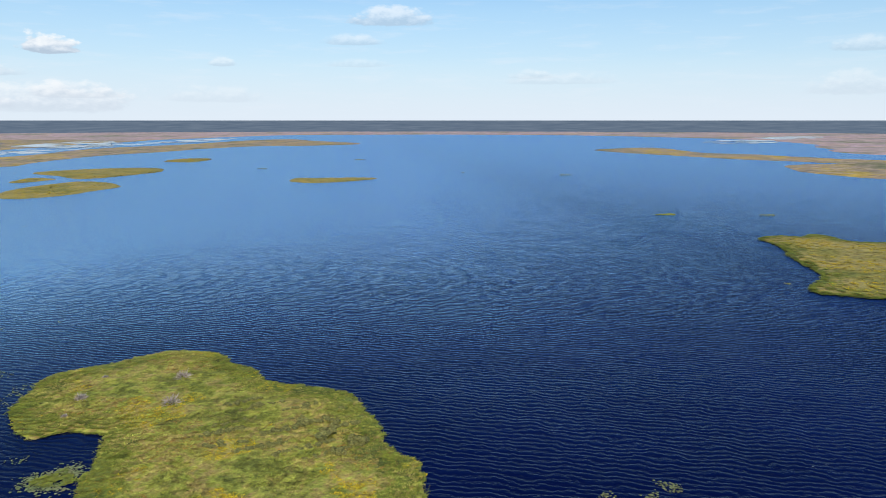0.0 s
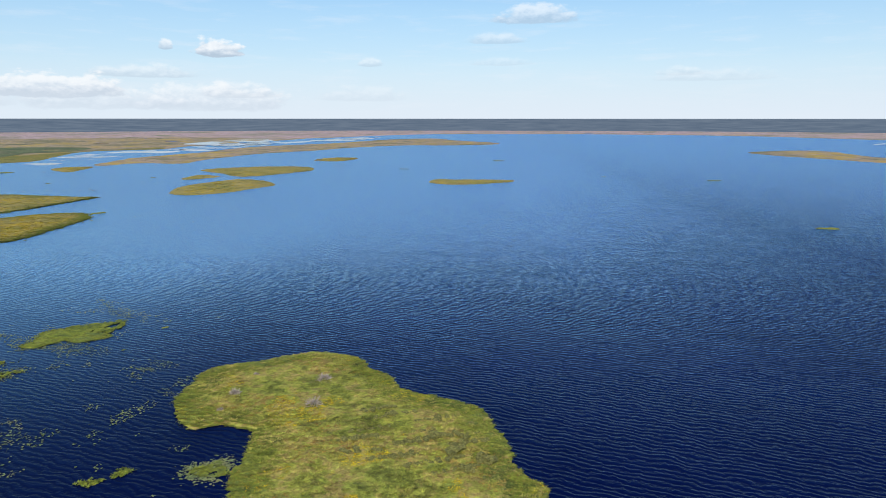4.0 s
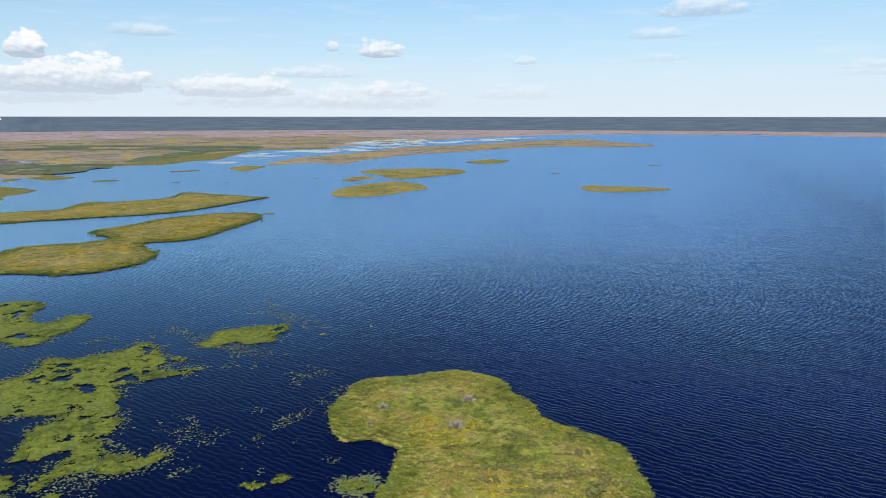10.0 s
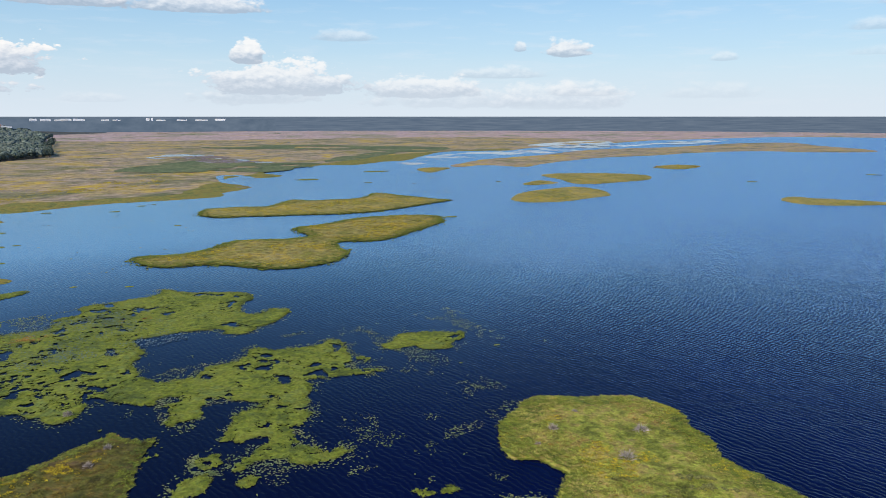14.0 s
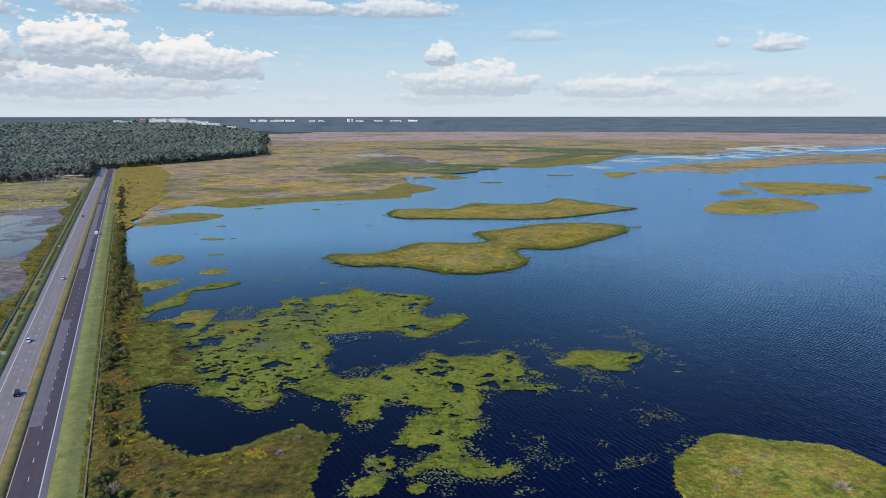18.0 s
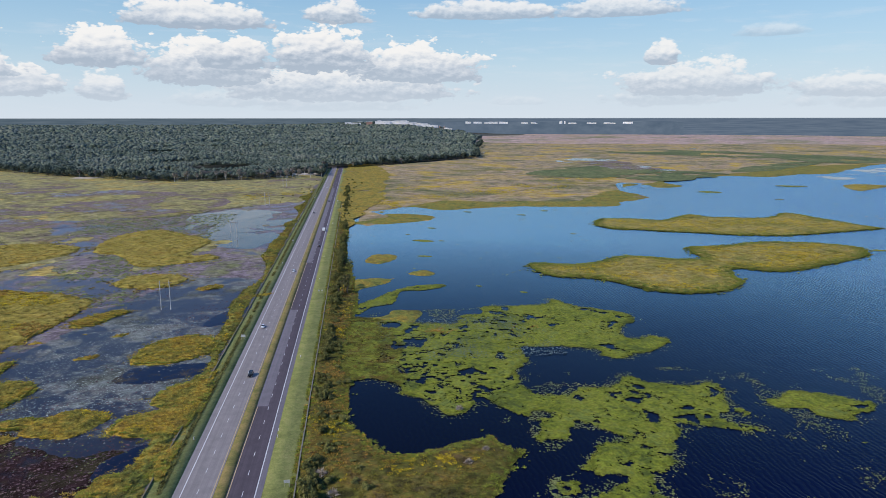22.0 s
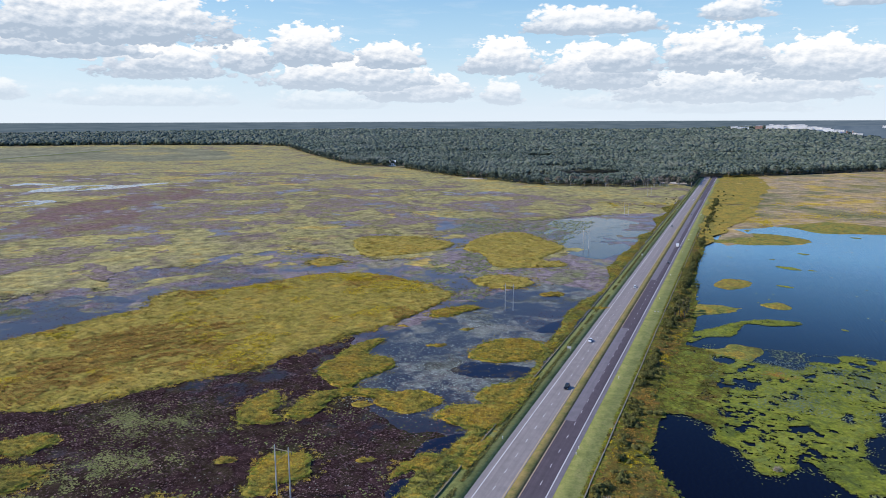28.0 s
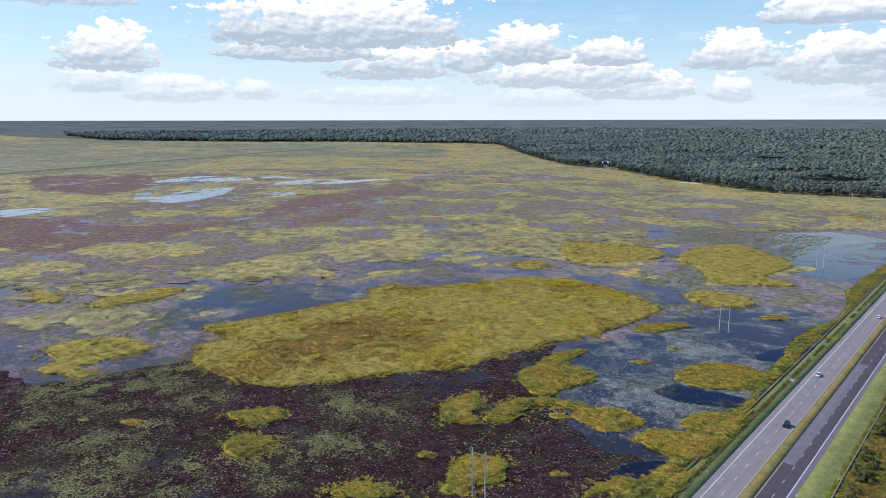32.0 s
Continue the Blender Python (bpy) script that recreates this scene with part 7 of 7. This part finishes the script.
# ---- vehicles ----
def car(x, y, heading, paint, label, kind="car"):
    """A road vehicle, nose towards +y before turning."""
    e = new("car" if kind != "truck" else "truck")
    tagged(e, label, "car" if kind != "truck" else "truck", "vehicles on the road")
    L, W, H = {"car": (4.6, 1.8, 1.45), "suv": (4.8, 1.95, 1.8), "truck": (7.5, 2.4, 3.0)}[kind]
    e.matrix_basis = pose(x, y, 0.53, 0, 0, heading)
    if kind == "truck":
        part("body", box_bm(-W / 2, W / 2, -L / 2, L / 2 - 2.0, 0.75, H, 0.06), paint, e, "white box body")
        cab = part("cab", box_bm(-W / 2 + 0.1, W / 2 - 0.1, L / 2 - 1.9, L / 2, 0.5, 2.2, 0.15, 0.88), paint, e)
        part("windscreen", box_bm(-W / 2 + 0.25, W / 2 - 0.25, L / 2 - 0.14, L / 2 - 0.02, 1.35, 2.0, 0.02), M_DARKGLASS, cab)
    else:
        hip = 0.52 * H
        part("body", box_bm(-W / 2, W / 2, -L / 2, L / 2, 0.28, hip, 0.12), paint, e)
        part("cabin", box_bm(-W / 2 + 0.1, W / 2 - 0.1, -L / 2 + (0.25 if kind == "suv" else 0.75), L / 2 - 1.35, hip - 0.05, H, 0.1, 0.82), M_DARKGLASS, e, "dark tinted windows")
        part("roof", box_bm(-W / 2 + 0.26, W / 2 - 0.26, -L / 2 + (0.7 if kind == "suv" else 1.2), L / 2 - 1.85, H - 0.03, H + 0.04, 0.02), paint, e)
        part("bonnet", box_bm(-W / 2 + 0.1, W / 2 - 0.1, L / 2 - 1.4, L / 2 - 0.08, hip - 0.04, hip + 0.06, 0.04, 0.94), paint, e)
    for sx in (-1, 1):
        part("headlight", box_bm(sx * W * 0.36 - 0.18, sx * W * 0.36 + 0.18, L / 2 - 0.06, L / 2 + 0.02, 0.6, 0.76, 0.02), M_LAMP_CLEAR, e)
        part("tail_light", box_bm(sx * W * 0.38 - 0.14, sx * W * 0.38 + 0.14, -L / 2 - 0.02, -L / 2 + 0.06, 0.62, 0.85, 0.02), M_LAMP_RED, e)
        for sy in (-0.3, 0.31):
            w = part("wheel", rod_bm((sx * (W / 2 - 0.2), sy * L, 0.34), (sx * (W / 2 + 0.01), sy * L, 0.34), 0.2, 0.2, 14), M_RIM, e, "bright wheel rim")
            part("tyre", rod_bm((sx * (W / 2 - 0.22), sy * L, 0.34), (sx * (W / 2 - 0.005), sy * L, 0.34), 0.34, 0.34, 18), M_TYRE, w)


car(-11.5, 96, 180, M_CAR_BLACK, "black sport utility vehicle driving on the old carriageway", "suv")
car(-15.4, 166, 180, M_CAR_WHITE, "white car driving on the weathered carriageway")
car(1.9, 480, 0, M_CAR_WHITE, "white box truck on the dark carriageway", "truck")
car(1.8, 398, 0, M_CAR_GREY, "dark grey car on the dark carriageway")
car(-11.3, 300, 180, M_CAR_WHITE, "white car on the weathered carriageway far ahead")
car(-15.2, 610, 180, M_CAR_GREY, "grey car on the weathered carriageway far ahead")
car(-2.0, 720, 0, M_CAR_GREY, "dark car on the dark carriageway far ahead", "suv")
car(-11.5, 905, 180, M_CAR_WHITE, "white car near the edge of the wood", "suv")

# ---- the road's far end, bending into the wood ----
def bend(name, x0, x1, mat, z, label, par):
    ys = np.arange(0, 420, 20.0)
    cx = -0.00042 * ys**2
    v = np.stack([np.column_stack([cx + x0, 1335 + ys, np.full(len(ys), z)]), np.column_stack([cx + x1, 1335 + ys, np.full(len(ys), z)])], 1)
    n = len(ys)
    idx = np.arange(n * 2).reshape(n, 2)
    f = np.stack([idx[:-1, 0], idx[:-1, 1], idx[1:, 1], idx[1:, 0]], 1)
    ob = new(name, mesh_of(name, v, f, mat, False))
    ob.parent = par
    tagged(ob, label)


bend("road_bend", -20, -8.3, M_ROAD_OLD, 0.5, "grey carriageway bending into the wood", road_west)
bend("road_bend", -4.6, 5.6, M_ROAD_NEW, 0.5, "dark carriageway bending into the wood", road_east)

# ---- sandy clearings and a white house at the edge of the wood ----
def clearing(x, y, w, h, seed, label):
    a = np.arange(10) * 2 * math.pi / 10
    k = 0.8 + 0.4 * np.random.RandomState(seed).rand(10)
    ob, _ = land("clearing", np.column_stack([x + np.cos(a) * w * k, y + np.sin(a) * h * k]), 6, 1.2, M_SAND, seed, 2, 2, 0.2, 10, base=0.4, lift=upland)
    tagged(ob, label, "clearing", "", "structure")


clearing(-243, 1295, 64, 62, 850, "pale sandy clearing in the wood")
clearing(-70, 1190, 34, 16, 851, "pale sandy clearing beside the road")
clearing(-455, 1150, 26, 14, 852, "pale grassy gap in the wood edge")


def house(x, y, turn, w, d, h, label, wall=None):
    e = new("house")
    tagged(e, label, "house", "houses")
    e.matrix_basis = pose(x, y, float(upland(x, y)) - 0.5, 0, 0, turn)
    part("wall", box_bm(-w / 2, w / 2, -d / 2, d / 2, 0, h, 0.05), wall or M_BUILD, e, "white painted wall")
    bm = bmesh.new()
    v = [bm.verts.new(q) for q in ((-w / 2 - 0.6, -d / 2 - 0.6, h), (w / 2 + 0.6, -d / 2 - 0.6, h), (w / 2 + 0.6, d / 2 + 0.6, h), (-w / 2 - 0.6, d / 2 + 0.6, h), (-w / 2, 0, h + d * 0.38), (w / 2, 0, h + d * 0.38))]
    for f in ((0, 1, 5, 4), (2, 3, 4, 5), (0, 4, 3), (1, 2, 5), (3, 2, 1, 0)):
        bm.faces.new([v[i] for i in f])
    part("roof", bm, M_ROOF, e, "pale grey pitched roof")
    for k in range(4):
        part("window", box_bm(-w / 2 + (k + 0.5) * w / 4 - 0.6, -w / 2 + (k + 0.5) * w / 4 + 0.6, -d / 2 - 0.06, -d / 2 + 0.02, h * 0.35, h * 0.75), M_DARKGLASS, e)


house(-815, 1470, 25, 20, 12, 11, "white two-storey house among trees at the wood edge")
house(-840, 1480, 25, 12, 9, 8, "white outbuilding beside the house in the trees")


# ---- the town on the skyline ----
def town_block(az_deg, r, w, d, h, base, mat, label, floors=3):
    x, y = 33 + r * math.sin(radians(az_deg)), -189 + r * math.cos(radians(az_deg))
    g = float(upland(x, y)) - 1.0 if r < 4800 else 70.0
    e = new("building")
    tagged(e, label, "building", "skyline buildings")
    e.matrix_basis = pose(x, y, g, 0, 0, -az_deg)
    top = base + h
    part("wall", box_bm(-w / 2, w / 2, -d / 2, d / 2, 0, top, 0.1), mat, e)
    part("roof", box_bm(-w / 2 - 0.5, w / 2 + 0.5, -d / 2 - 0.5, d / 2 + 0.5, top, top + 1.2, 0.1), M_ROOF, e)
    for k in range(floors):
        z = base + h * (k + 0.35) / floors
        part("window_band", box_bm(-w / 2 + 2, w / 2 - 2, -d / 2 - 0.12, -d / 2 + 0.05, z, z + h / floors * 0.1), M_DARKGLASS, e)


def ridge():
    """Wooded skyline backdrop under the town, far beyond the prairie, glowing with painted haze."""
    a = np.radians(np.arange(6.0, 26.1, 0.5))
    rows = []
    for r, z in ((4790, -1.0), (4840, 40.0), (4900, 82.0)):
        rows.append(np.column_stack([33 + r * np.sin(a), -189 + r * np.cos(a), np.full(len(a), z) + (2 * np.sin(a * 190) if z > 60 else 0)]))
    v = np.stack(rows, 1)
    idx = np.arange(len(a) * 3).reshape(-1, 3)
    f = np.stack([idx[:-1, :-1], idx[1:, :-1], idx[1:, 1:], idx[:-1, 1:]], 2).reshape(-1, 4)
    m, t, b = material("glowing_haze_backdrop", 1.0, 0.0)
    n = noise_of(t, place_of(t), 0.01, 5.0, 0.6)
    # emission stands in for the distant haze; the base colour stays black
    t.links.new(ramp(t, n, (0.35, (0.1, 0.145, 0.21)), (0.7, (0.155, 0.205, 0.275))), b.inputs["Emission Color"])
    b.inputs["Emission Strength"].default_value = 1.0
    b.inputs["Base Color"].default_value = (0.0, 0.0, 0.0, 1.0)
    tagged(new("backdrop", mesh_of("backdrop", v, f, m)), "glowing backdrop of far wooded skyline with painted blue haze", "backdrop", "", "structure")


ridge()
rc = random.Random(21)
for a, w, h, far in ((-0.6, 60, 7, 1), (0.2, 40, 5, 1), (1.0, 50, 6, 1), (1.7, 46, 9, 1), (2.2, 40, 12, 1), (2.7, 70, 7, 1), (3.2, 30, 13, 1), (3.6, 60, 8, 1), (4.1, 44, 6, 1), (4.6, 60, 10, 1), (5.1, 36, 7, 1), (5.5, 80, 8, 1),
                   (6.2, 40, 10, 1), (6.8, 14, 18, 1), (7.3, 44, 7, 1), (9.0, 40, 20, 0), (9.8, 80, 15, 0), (10.9, 90, 13, 0), (11.8, 45, 18, 0), (13.6, 40, 9, 0), (14.4, 60, 8, 0),
                   (16.6, 26, 22, 0), (17.4, 60, 9, 0), (18.8, 50, 9, 0), (20.2, 70, 10, 0), (21.6, 45, 14, 0)):
    brick = far and rc.random() < 0.15
    for k in range(2):
        town_block(a + k * rc.uniform(0.15, 0.4), rc.uniform(4600, 4720) if far else 4885, w * (0.8 if far else 0.75) * rc.uniform(0.5, 1.2), 20, h * (0.8 if far else 0.75) * rc.uniform(0.7, 1.2), 16 + rc.uniform(-2, 3) if far else 0, M_BRICK if brick else M_BUILD,
                   "red-brick institutional building on the wooded skyline" if brick else "pale institutional building on the wooded skyline", 1)


# ---- the far highway across the western prairie ----
hw = np.array([(-1640, -420), (-1700, 0), (-1793, 364), (-1966, 788), (-2189, 1331), (-2453, 1977), (-2640, 2380)], float)
n = np.array([(0.92, -0.39)] * len(hw))
def ribbon(name, offs, mat, label, category, parent=None):
    v = np.stack([np.column_stack([hw + n * o, np.full(len(hw), z)]) for o, z in offs], 1)
    k = len(offs)
    idx = np.arange(len(hw) * k).reshape(len(hw), k)
    f = np.stack([idx[:-1, :-1], idx[:-1, 1:], idx[1:, 1:], idx[1:, :-1]], 2).reshape(-1, 4)
    ob = new(name, mesh_of(name, v, f, mat, False))
    if parent:
        ob.parent = parent
        return tagged(ob, label)
    return tagged(ob, label, category, "", "structure")


hwy = ribbon("highway_bank", [(-46, 0), (-34, 3.2), (34, 3.2), (46, 0)], M_LAWN, "long grassy embankment of a far highway", "embankment")
ribbon("carriageway", [(-24, 3.3), (-10, 3.3)], M_ROAD_OLD, "pale grey carriageway", "", hwy)
ribbon("carriageway", [(10, 3.3), (24, 3.3)], M_ROAD_OLD, "pale grey carriageway", "", hwy)
